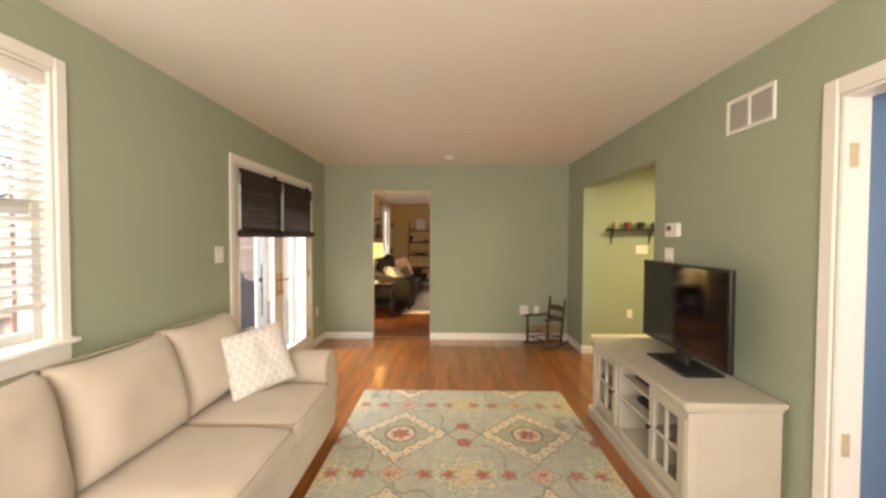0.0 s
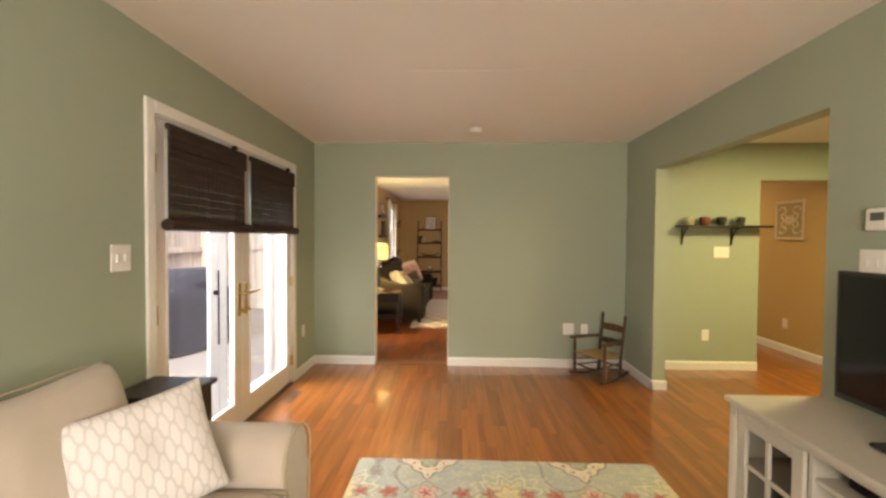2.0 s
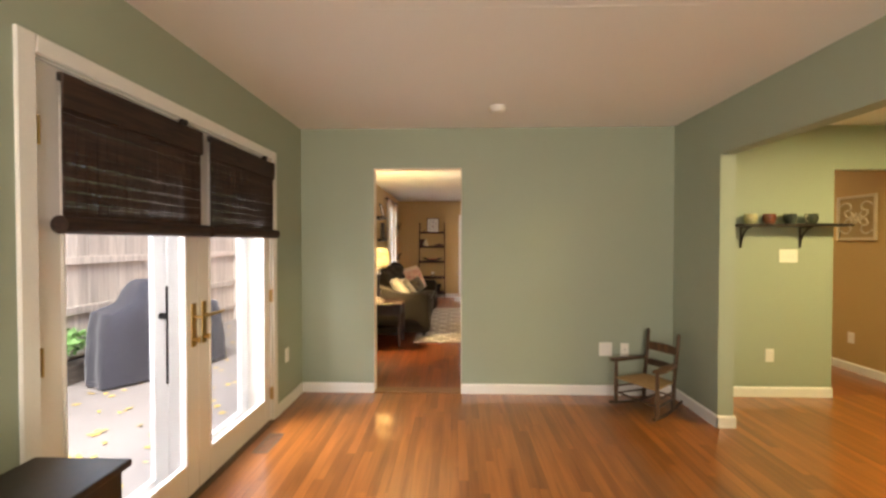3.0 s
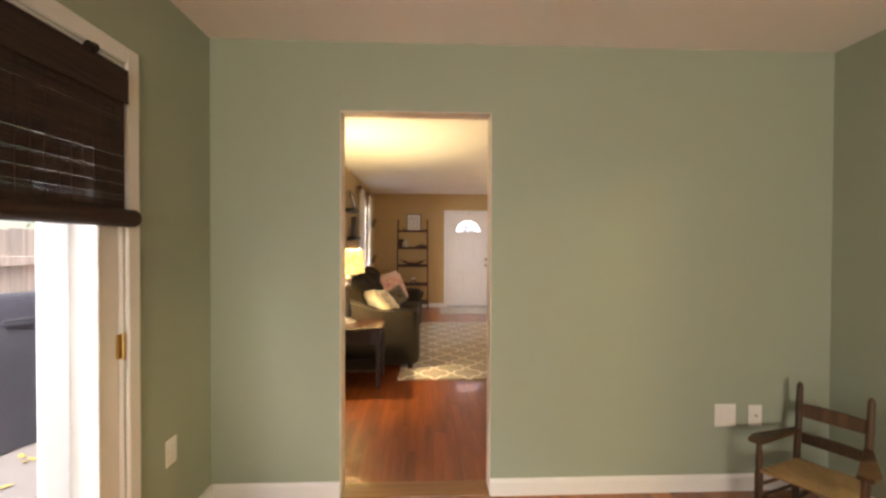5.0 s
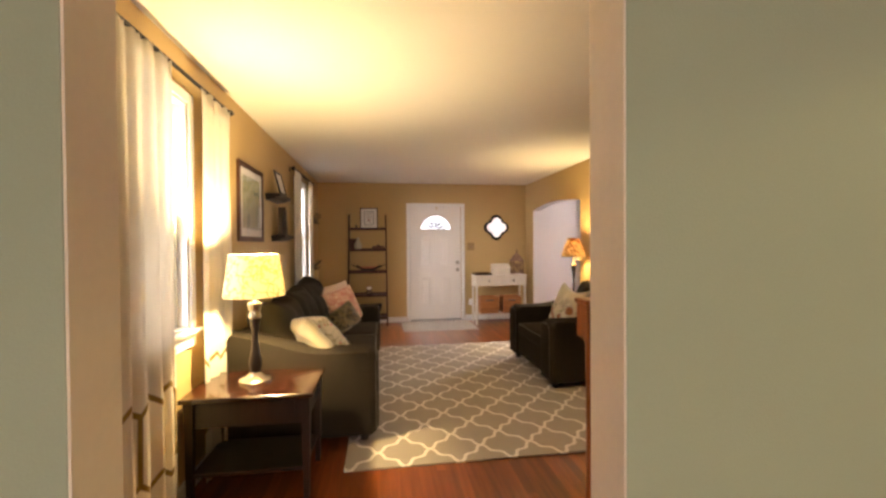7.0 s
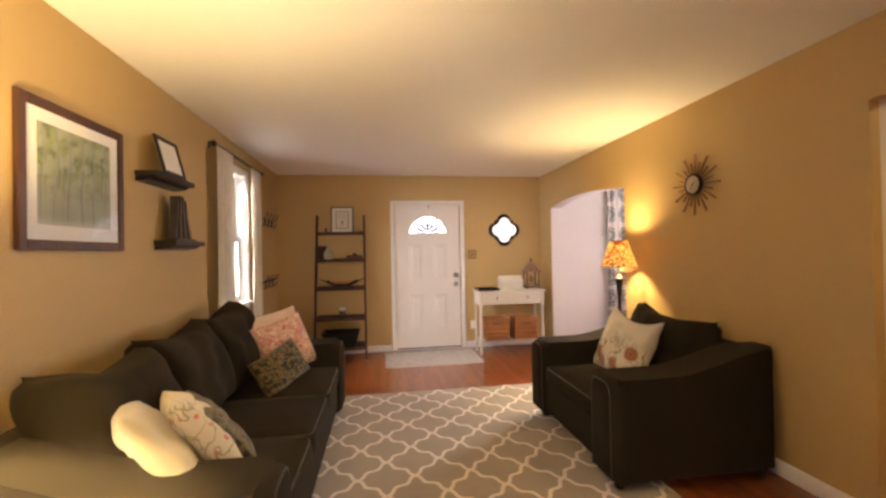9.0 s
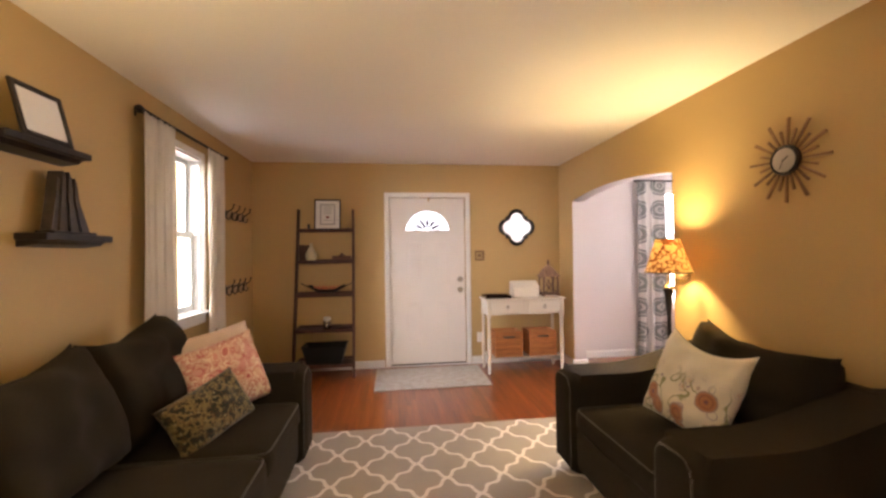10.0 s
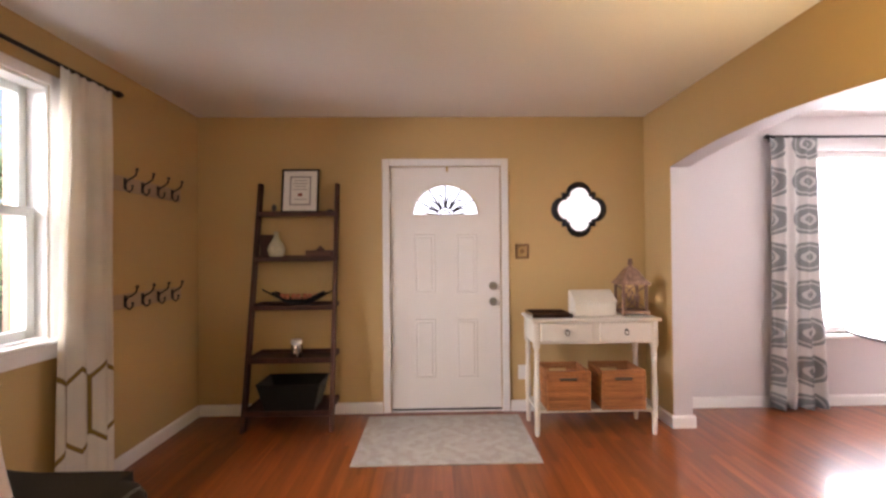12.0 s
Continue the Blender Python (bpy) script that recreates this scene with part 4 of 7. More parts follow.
# ---- upholstery ----
def pillow(name, label, mat, at, turn, size, edge=2.6, puff=0.5, seed=0, crease=0.016, sag=0.0):
    bm = bmesh.new()
    cushion(bm, (0, 0, 0), size, edge=edge, puff=puff, nu=26, nv=26, sag=sag, crease=crease, seed=seed)
    ob = new(name, finish(bm, name, mat, True, 80))
    ob.matrix_world = pose(*at, *turn)
    return tagged(ob, label, "pillow")


def piping_loop(bm, pts, r=0.006):
    tube(bm, pts, r, 6)


def rolled_arm(bm, x0, x1, y0, y1, h, roll):
    """A rolled arm: an upright panel with a fat round top. It runs along y from y0 to y1 and is x0..x1 wide."""
    c = (x0 + x1) / 2
    r = (x1 - x0) / 2 + roll
    out = []
    for i in range(19):
        a = radians(-35 + i * (250 / 18))
        out.append((c + r * math.cos(a), h - r + r * math.sin(a)))
    out = [(x1, 0.08)] + out + [(x0, 0.08)]
    fs = prism(bm, out, "Y", y0, y1)
    es = [e for f in fs[:2] for e in f.edges]
    bmesh.ops.bevel(bm, geom=es, offset=0.018, segments=3, profile=0.5, affect="EDGES")


def slope_arm(bm, x0, x1, y0, y1, h_front, h_back):
    """A padded arm whose top sweeps up towards the back (y0 the back, y1 the front)."""
    n = 14
    top = []
    for i in range(n + 1):
        t = i / n
        y = y1 + (y0 - y1) * t
        s = max(0, (t - 0.35) / 0.65)
        s = s * s * (3 - 2 * s)
        top.append((y, h_front + (h_back - h_front) * s))
    out = [(y1, 0.07)] + top + [(y0, 0.07)]
    fs = prism(bm, out, "X", x0, x1)
    es = [e for f in fs for e in f.edges if abs(e.verts[0].co.x - e.verts[1].co.x) < 1e-6 and max(v.co.z for v in e.verts) > 0.1]
    es += [e for e in fs[2].edges if e not in es]
    bmesh.ops.bevel(bm, geom=list(set(es)), offset=0.07, segments=6, profile=0.5, affect="EDGES")


def sofa(name, label, category, at, turn, length, depth, seats, mat, pipe, style, arm, arm_h, seat_h, back_h, cushion_h, seat_front, back_tilt=14, seed=1, rise=0.16, slump=0.0):
    """Upholstered seating. Local axes: x along its length, y from the back (0) to the front, z up. seats: the bounds of the seat cushions along x."""
    s = thing(name, label, category, at, turn)
    bm = bmesh.new()
    padded(bm, (arm * 0.5, 0.10, 0.09), (length - arm * 0.5, seat_front - 0.02, seat_h - 0.13), 0.03, 0.0, 6)
    part("base", bm, mat, s, smooth=True, auto=60)
    bm = bmesh.new()
    prism(bm, [(0.0, 0.08), (0.20, 0.08), (0.17, back_h - 0.04), (0.13, back_h), (0.06, back_h), (0.01, back_h - 0.05)], "X", arm * 0.55, length - arm * 0.55)
    bmesh.ops.bevel(bm, geom=bm.edges[:], offset=0.02, segments=2, profile=0.5, affect="EDGES")
    part("back_frame", bm, mat, s, smooth=True, auto=60)
    for x0, x1 in ((0.0, arm), (length - arm, length)):
        bm = bmesh.new()
        if style == "rolled":
            rolled_arm(bm, x0 + 0.03, x1 - 0.03, 0.05, depth - 0.02, arm_h, 0.03)
        else:
            slope_arm(bm, x0, x1, 0.0, depth, arm_h, arm_h + rise)
        a = part("arm", bm, mat, s, smooth=True, auto=50)
        bm = bmesh.new()
        if style == "rolled":
            c, r = (x0 + x1) / 2, (x1 - x0) / 2
            pts = [(x1 - 0.035, depth - 0.012, 0.10)] + [(c + r * math.cos(radians(t)), depth - 0.012, arm_h - r + r * math.sin(radians(t))) for t in range(-35, 216, 12)] + [(x0 + 0.035, depth - 0.012, 0.10)]
        else:
            e = depth - 0.0185
            pts = [(x0 + 0.02, e, 0.09), (x0 + 0.02, e, arm_h - 0.085), (x0 + 0.026, e, arm_h - 0.055), (x0 + 0.05, e, arm_h - 0.028), (x0 + 0.08, e, arm_h - 0.022), (x1 - 0.08, e, arm_h - 0.022), (x1 - 0.05, e, arm_h - 0.028), (x1 - 0.026, e, arm_h - 0.055), (x1 - 0.02, e, arm_h - 0.085), (x1 - 0.02, e, 0.09)]
        piping_loop(bm, pts, 0.005)
        part("piping", bm, pipe, a, smooth=True)
    for i, (x0, x1) in enumerate(zip(seats, seats[1:])):
        bm = bmesh.new()
        padded(bm, (x0 + 0.004, 0.16, seat_h - 0.15), (x1 - 0.004, seat_front, seat_h - 0.012), 0.045, 0.022, 12)
        for v in bm.verts:
            v.co.z += 0.008 * noise.noise((v.co.x * 5 + seed + i, v.co.y * 5, 1.7))
            v.co.y += 0.006 * noise.noise((v.co.x * 4, v.co.z * 6 + seed, 4.2 + i))
        c = part("seat_cushion", bm, mat, s, smooth=True, auto=70)
        bm = bmesh.new()
        zt, yf = seat_h - 0.022, seat_front - 0.010
        pts = [(x0 + 0.012, 0.3, zt), (x0 + 0.012, yf - 0.05, zt), (x0 + 0.025, yf - 0.014, zt), (x0 + 0.06, yf, zt), (x1 - 0.06, yf, zt), (x1 - 0.025, yf - 0.014, zt), (x1 - 0.012, yf - 0.05, zt), (x1 - 0.012, 0.3, zt)]
        piping_loop(bm, pts, 0.0045)
        part("piping", bm, pipe, c, smooth=True)
        bm = bmesh.new()
        w = x1 - x0
        cushion(bm, (0, 0, 0), (w + 0.015, cushion_h, 0.24 + 1.6 * slump), edge=3.4, puff=0.42 - 1.5 * slump, nu=24, nv=22, crease=0.008 + 0.4 * slump, seed=seed + i * 2.3)
        for v in bm.verts:
            # slack stuffing: the top edge sinks between its corners and leans to one side
            k = max(0.0, v.co.y / cushion_h + 0.5)
            p = 2 * v.co.x / w
            v.co.y -= slump * k * ((1 - p * p) + 0.5 * (1 - p) * math.sin(seed + i)) + 0.3 * slump * k * noise.noise((v.co.x * 7, 0.3 + i, seed))
            v.co.z += 0.5 * slump * noise.noise((v.co.x * 5, v.co.y * 5, seed + i))
        tilt = back_tilt + 3 * math.sin(seed + i * 2.1)
        m = Matrix.Translation(((x0 + x1) / 2, 0.265, seat_h - 0.02 + cushion_h / 2)) @ Euler((radians(90 + tilt), 0, radians(2.0 * math.sin(seed * 3 + i)))).to_matrix().to_4x4()
        bmesh.ops.transform(bm, matrix=m, verts=bm.verts[:])
        c = part("back_cushion", bm, mat, s, smooth=True, auto=80)
        if slump > 0.03:
            continue
        bm = bmesh.new()
        ring = []
        for k in range(41):
            a2 = 2 * math.pi * k / 40
            cu, cv = math.cos(a2), math.sin(a2)
            q = (abs(cu) ** 8 + abs(cv) ** 8) ** (-1 / 8)
            p, k2 = cu * q, max(0.0, cv * q / 2 + 0.5)
            drop = slump * k2 * ((1 - p * p) + 0.5 * (1 - p) * math.sin(seed + i)) + 0.3 * slump * k2 * noise.noise((w / 2 * p * 7, 0.3 + i, seed))
            ring.append(m @ Vector(((w + 0.018) / 2 * p, (cushion_h + 0.004) / 2 * cv * q - drop, 0.0)))
        piping_loop(bm, ring, 0.004)
        part("piping", bm, pipe, c, smooth=True)
    for x in (0.08, length - 0.08):
        for y in (0.08, depth - 0.10):
            bm = bmesh.new()
            lathe(bm, [(0.022, 0.0), (0.03, 0.03), (0.03, 0.10)], (x, y, 0.0), 10)
            part("foot", bm, M_DARKWOOD, s, "dark wooden foot", smooth=True)
    return s


# beige sofa: its back to the west wall, local x runs towards the camera's start
sofa("sofa", "beige cotton three-seat sofa with rolled arms and loose cushions", "sofa", (GW + 0.05, 2.93, 0.0), -90, 2.46, 0.90, [0.27, 0.91, 1.55, 2.19], M_BEIGE, M_PIPING, "rolled", 0.27, 0.63, 0.47, 0.80, 0.50, 0.93, 15, 1, 0.16, 0.012)
pillow("throw_pillow", "white throw pillow with a grey lattice pattern on the beige sofa", M_PIL_LATTICE, (-1.03, 2.46, 0.665), (66, -6, 55), (0.43, 0.40, 0.15), seed=3)

st = thing("side_table", "small dark wooden side table between sofa and glass door", "table", (-1.58, 2.93, 0.0))
part("tabletop", boxes(((0.0, 0.0, 0.65), (0.335, 0.30, 0.675)), bevel=0.006), M_DARKWOOD, st)
part("apron", boxes(((0.02, 0.02, 0.52), (0.315, 0.28, 0.65)), bevel=0.004), M_DARKWOOD, st)
for x in (0.02, 0.28):
    for y in (0.02, 0.245):
        part("leg", boxes(((x, y, 0.0), (x + 0.035, y + 0.035, 0.53)), bevel=0.004), M_DARKWOOD, st)

# ---- television stand ----
M_TVS = material("off_white_painted_wood", (0.51, 0.475, 0.40), 0.42, vary=0.06, scale=6, grain=80, bump=0.06)
M_TVGLASS = clear_glass("cabinet_glass", (0.85, 0.85, 0.8))
# the stand's off-white, darkened in its colour for the shade inside
M_INSIDE = material("cabinet_inside_painted_shade", (0.42, 0.37, 0.30), 0.6, vary=0.08)
tv_stand = thing("tv_stand", "off-white wooden television stand with two glazed doors and open shelves", "tv stand", (1.325, 1.897, 0.0))
tv_stand.scale = (0.955, 0.935, 1.0)
L, D, H = 1.40, 0.49, 0.64
bm = bmesh.new()
box(bm, (-0.03, -0.005, H - 0.028), (D, L + 0.01, H), 0.007, 2)
part("top", bm, M_TVS, tv_stand)
part("top_moulding", boxes(((-0.012, 0.008, H - 0.05), (D - 0.01, L - 0.008, H - 0.028)), bevel=0.008), M_TVS, tv_stand)
bm = bmesh.new()
box(bm, (-0.035, -0.03, 0.0), (D - 0.01, L + 0.03, 0.095), 0.010, 2)
part("plinth", bm, M_TVS, tv_stand)
for y0, y1 in ((0.012, 0.032), (L - 0.032, L - 0.012), (0.435, 0.452), (0.925, 0.942)):
    part("side_panel", boxes(((0.02, y0, 0.095), (D - 0.02, y1, H - 0.05))), M_TVS, tv_stand)
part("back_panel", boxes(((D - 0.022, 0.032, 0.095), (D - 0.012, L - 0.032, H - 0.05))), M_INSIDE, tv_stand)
part("floor_panel", boxes(((0.02, 0.032, 0.095), (D - 0.022, L - 0.032, 0.118))), M_TVS, tv_stand)
for y in (0.0, L - 0.05):
    bm = bmesh.new()
    box(bm, (-0.005, y, 0.095), (0.05, y + 0.05, H - 0.05), 0.006, 2)
    for g in (-0.012, 0.0, 0.012):
        tube(bm, [(-0.006, y + 0.025 + g, 0.14), (-0.006, y + 0.025 + g, H - 0.09)], 0.004, 6)
    part("corner_post", bm, M_TVS, tv_stand)
for z in (0.49, 0.345):
    part("shelf", boxes(((0.03, 0.452, z - 0.018), (D - 0.022, 0.925, z)), bevel=0.002), M_TVS, tv_stand)
for y0, y1, knob in ((0.052, 0.433, 0.40), (0.944, L - 0.052, 0.977)):
    bm = bmesh.new()
    sash(bm, "X", 0.0, 0.02, y0, y1, 0.12, H - 0.055, 0.062)
    mid = (y0 + y1) / 2
    zc = (0.12 + H - 0.055) / 2
    box(bm, (0.002, mid - 0.009, 0.182), (0.018, mid + 0.009, H - 0.117))
    box(bm, (0.004, y0 + 0.062, zc - 0.009), (0.016, mid - 0.009, zc + 0.009))
    box(bm, (0.004, mid + 0.009, zc - 0.009), (0.016, y1 - 0.062, zc + 0.009))
    d = part("door", bm, M_TVS, tv_stand)
    g = part("glass", boxes(((0.0195, y0 + 0.05, 0.17), (0.0225, y1 - 0.05, H - 0.105))), M_TVGLASS, d)
    g.visible_shadow = False
    bm = bmesh.new()
    tube(bm, [(0.0, knob, zc), (-0.016, knob, zc)], 0.006, 8)
    cushion(bm, (-0.022, knob, zc), (0.028, 0.028, 0.02), (0, 90, 0), edge=2.0, puff=0.5, nu=8, nv=8)
    part("knob", bm, M_IRON, d, "dark metal knob", smooth=True)
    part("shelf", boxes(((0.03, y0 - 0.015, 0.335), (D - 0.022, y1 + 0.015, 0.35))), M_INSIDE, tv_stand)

for z, w, h in ((0.49, 0.30, 0.045), (0.345, 0.26, 0.035)):
    pl = thing("media_box", "flat black media player on the open shelf", "media player", (1.42, 2.40, z))
    part("case", boxes(((0.0, 0.0, 0.004), (0.24, w, h)), bevel=0.004), M_BLACKPL, pl)
    part("front", boxes(((-0.003, 0.01, 0.008), (0.0, w - 0.01, h - 0.006)), bevel=0.001), M_SCREEN, pl)

tv = thing("television", "black flat-screen television on a rectangular stand, switched off", "television", (1.60, 2.485, 0.64))
part("base", boxes(((-0.10, -0.23, 0.0), (0.13, 0.23, 0.018)), bevel=0.008), M_BLACKPL, tv)
part("neck", boxes(((0.0, -0.06, 0.015), (0.03, 0.06, 0.14)), bevel=0.006), M_BLACKPL, tv)
bm = bmesh.new()
box(bm, (-0.015, -0.468, 0.095), (0.014, 0.468, 0.632), 0.006, 2)
box(bm, (0.014, -0.33, 0.14), (0.055, 0.33, 0.50), 0.02, 2)
part("housing", bm, M_BLACKPL, tv)
part("screen", boxes(((-0.0165, -0.450, 0.122), (-0.014, 0.450, 0.615))), M_SCREEN, tv, "dark glossy screen")

# ---- small rocking chair ----
rk = thing("child_chair", "small worn wooden child's rocking chair with a woven straw seat", "chair", (1.45, 5.375, 0.012), -60)
for sx in (-1, 1):
    bm = bmesh.new()
    tube(bm, [(sx * 0.132, 0.13, 0.012), (sx * 0.132, 0.14, 0.22), (sx * 0.134, 0.17, 0.42), (sx * 0.136, 0.19, 0.59)], 0.017, 10, 0.85)
    lathe(bm, [(0.012, 0.0), (0.016, 0.012), (0.010, 0.03), (0.002, 0.038)], (sx * 0.136, 0.19, 0.585), 10)
    part("back_post", bm, M_ROCKER, rk, smooth=True)
    bm = bmesh.new()
    tube(bm, [(sx * (0.20 - 0.19 * (0.20 + y)), y, -0.002 + 0.42 * y * y) for y in (-0.22, -0.16, -0.08, 0.0, 0.08, 0.16, 0.24, 0.29)], 0.011, 8)
    part("rocker", bm, M_ROCKER, rk, smooth=True)
    bm = bmesh.new()
    lathe(bm, [(0.014, 0.0), (0.017, 0.06), (0.019, 0.20), (0.014, 0.23), (0.017, 0.26), (0.013, 0.365)], (sx * 0.19, -0.16, 0.0), 10)
    part("front_leg", bm, M_ROCKER, rk, smooth=True)
    bm = bmesh.new()
    prism(bm, [(sx * 0.118, 0.15), (sx * 0.152, 0.16), (sx * 0.235, -0.12), (sx * 0.225, -0.20), (sx * 0.17, -0.20), (sx * 0.16, -0.12)], "Z", 0.365, 0.385)
    bmesh.ops.bevel(bm, geom=bm.edges[:], offset=0.005, segments=2, profile=0.5, affect="EDGES")
    part("armrest", bm, M_ROCKER, rk)
    for z in (0.09, 0.15):
        bm = bmesh.new()
        tube(bm, [(sx * 0.132, 0.13, z), (sx * 0.19, -0.16, z)], 0.008, 8)
        part("side_stretcher", bm, M_ROCKER, rk, smooth=True)
for z, h in ((0.335, 0.05), (0.475, 0.065)):
    bm = bmesh.new()
    out = [(-0.13 + 0.26 * i / 10, z + h / 2 + 0.008 * math.sin(math.pi * i / 10)) for i in range(11)] + [(0.13 - 0.26 * i / 10, z - h / 2) for i in range(11)]
    prism(bm, out, "Y", 0.155 + (z - 0.3) * 0.12, 0.168 + (z - 0.3) * 0.12)
    part("back_slat", bm, M_ROCKER, rk)
for y, z in ((0.13, 0.11), (-0.16, 0.10), (-0.16, 0.225), (0.135, 0.225)):
    bm = bmesh.new()
    half = 0.13 if y > 0 else 0.185
    tube(bm, [(-half, y, z), (half, y, z)], 0.009, 8)
    part("stretcher", bm, M_ROCKER, rk, smooth=True)
bm = bmesh.new()
for i in range(22):
    y = -0.165 + i * 0.0138
    w = 0.185 - 0.0024 * i
    tube(bm, [(-w, y, 0.226), (-0.06, y, 0.236 - 0.006), (0.06, y, 0.236 - 0.006), (w, y, 0.226)], 0.0068, 6)
part("woven_seat", bm, M_RUSH, rk, "woven straw seat", smooth=True)

# ---- kitchen wall: shelf with mugs, carved panel beyond ----
sf = thing("wall_shelf", "dark wooden shelf on scrolled brackets on the kitchen wall", "shelf", (2.80, GN, 1.545))
part("board", boxes(((-0.47, -0.15, -0.012), (0.46, 0.0, 0.012)), bevel=0.004), M_DARKWOOD, sf)
for x in (-0.40, 0.12):
    bm = bmesh.new()
    tube(bm, [(x, -0.008, -0.015), (x, -0.008, -0.20)], 0.008, 8)
    tube(bm, [(x, -0.13, -0.02), (x, -0.09, -0.03), (x, -0.045, -0.07), (x, -0.02, -0.13), (x, -0.01, -0.19)], 0.008, 8)
    tube(bm, [(x, -0.008, -0.018), (x, -0.135, -0.018)], 0.007, 8)
    part("bracket", bm, M_DARKWOOD, sf, smooth=True)
for i, (x, c1, c2) in enumerate(((2.44, (0.50, 0.46, 0.26), (0.10, 0.09, 0.05)), (2.60, (0.20, 0.06, 0.03), (0.35, 0.20, 0.10)), (2.775, (0.03, 0.04, 0.035), (0.28, 0.30, 0.14)), (2.96, (0.05, 0.06, 0.04), (0.42, 0.42, 0.32)))):
    mg = thing("mug", ("cream", "brown", "dark", "spotted dark green")[i] + " glazed stoneware mug on the shelf", "mug", (x, GN - 0.075, 1.557), 20 + 60 * i, group="mugs on the shelf")
    bm = bmesh.new()
    lathe(bm, [(0.0, 0.004), (0.032, 0.0), (0.045, 0.02), (0.050, 0.05), (0.045, 0.088), (0.041, 0.088), (0.045, 0.05), (0.035, 0.015), (0.0, 0.012)], n=18, cap=False)
    cup = material("glazed_stoneware", c1, 0.25, vary=0.5, scale=40, grain=150)
    part("cup", bm, cup, mg, smooth=True)
    bm = bmesh.new()
    tube(bm, [(0.046, 0, 0.075), (0.072, 0, 0.07), (0.078, 0, 0.045), (0.066, 0, 0.022), (0.044, 0, 0.02)], 0.006, 8)
    part("handle", bm, material("glazed_stoneware_handle", c2, 0.25), mg, smooth=True)

pn = thing("carved_panel", "square cream carved scrollwork panel on the tan hall wall", "wall decoration", (4.128, 6.43, 1.655), -90)
M_CARVE = material("cream_distressed_wood", (0.62, 0.54, 0.40), 0.7, vary=0.12, scale=20)
# backing sheet in a darker tan: shade behind the carving put into its colour
part("backing", boxes(((-0.21, -0.006, -0.23), (0.21, 0.0, 0.23))), material("backing_with_painted_shade", (0.40, 0.30, 0.16), 0.8), pn)
bm = bmesh.new()
sash(bm, "Y", -0.024, 0.02, -0.22, 0.22, -0.24, 0.24, 0.03)
part("frame", bm, M_CARVE, pn)
bm = bmesh.new()
for q in range(4):
    for t0 in (0.35, 1.0):
        rr = []
        for i in range(15):
            a2 = t0 + i * 0.33
            r = 0.075 * (1 - i / 19)
            x, z = 0.10 + r * math.cos(a2), 0.105 + r * math.sin(a2)
            if t0 > 0.5:
                x, z = 0.07 + 0.8 * r * math.sin(a2), 0.05 + 0.8 * r * math.cos(a2)
            x, z = {0: (x, z), 1: (-x, z), 2: (x, -z), 3: (-x, -z)}[q]
            rr.append((x, -0.014, z))
        tube(bm, rr, 0.009, 6)
for i in range(8):
    a2 = i * math.pi / 4
    tube(bm, [(0.015 * math.cos(a2), -0.014, 0.015 * math.sin(a2)), (0.06 * math.cos(a2), -0.014, 0.06 * math.sin(a2))], 0.011, 6)
part("scrollwork", bm, M_CARVE, pn, smooth=True)

# ---- entrance door ----
door = tagged(new("door_5"), "white panelled entrance door with a fanlight of leaded glass", kind="structure")
DX0, DX1, DZ0, DZ1 = -0.004, 0.900, 0.028, 2.025
DY = LN + 0.012
FANC, FANZ, FANR, FANH = (DX0 + DX1) / 2, 1.625, 0.27, 0.25
bm = bmesh.new()
arc = [(FANC + FANR * math.cos(math.pi * i / 24), FANZ + FANH * math.sin(math.pi * i / 24)) for i in range(25)]
arc2 = arc[::-1]  # from the left to the right
# slab with a half-round hole: lower block, two sides and a scalloped head
box(bm, (DX0, DY, DZ0), (DX1, DY + 0.044, FANZ))
for y in (DY, DY + 0.044):
    left = [bm.verts.new((DX0, y, FANZ)), bm.verts.new((DX0, y, DZ1)), bm.verts.new((FANC, y, DZ1))]
    a = [bm.verts.new((px, y, pz)) for px, pz in arc2[:13]]
    bm.faces.new([left[0], left[1], left[2], *a[::-1]])
    right = [bm.verts.new((DX1, y, FANZ)), bm.verts.new((DX1, y, DZ1)), bm.verts.new((FANC, y, DZ1))]
    a = [bm.verts.new((px, y, pz)) for px, pz in arc2[12:]]
    bm.faces.new([right[0], right[1], right[2], *a])
for (px, pz), (qx, qz) in zip(arc, arc[1:]):
    bm.faces.new([bm.verts.new(v) for v in ((px, DY, pz), (qx, DY, qz), (qx, DY + 0.044, qz), (px, DY + 0.044, pz))])
for p, q in (((DX0, FANZ), (DX0, DZ1)), ((DX0, DZ1), (DX1, DZ1)), ((DX1, DZ1), (DX1, FANZ))):
    bm.faces.new([bm.verts.new(v) for v in ((p[0], DY, p[1]), (q[0], DY, q[1]), (q[0], DY + 0.044, q[1]), (p[0], DY + 0.044, p[1]))])
bmesh.ops.remove_doubles(bm, verts=bm.verts[:], dist=0.0003)
part("slab", bm, M_DOOR, door)
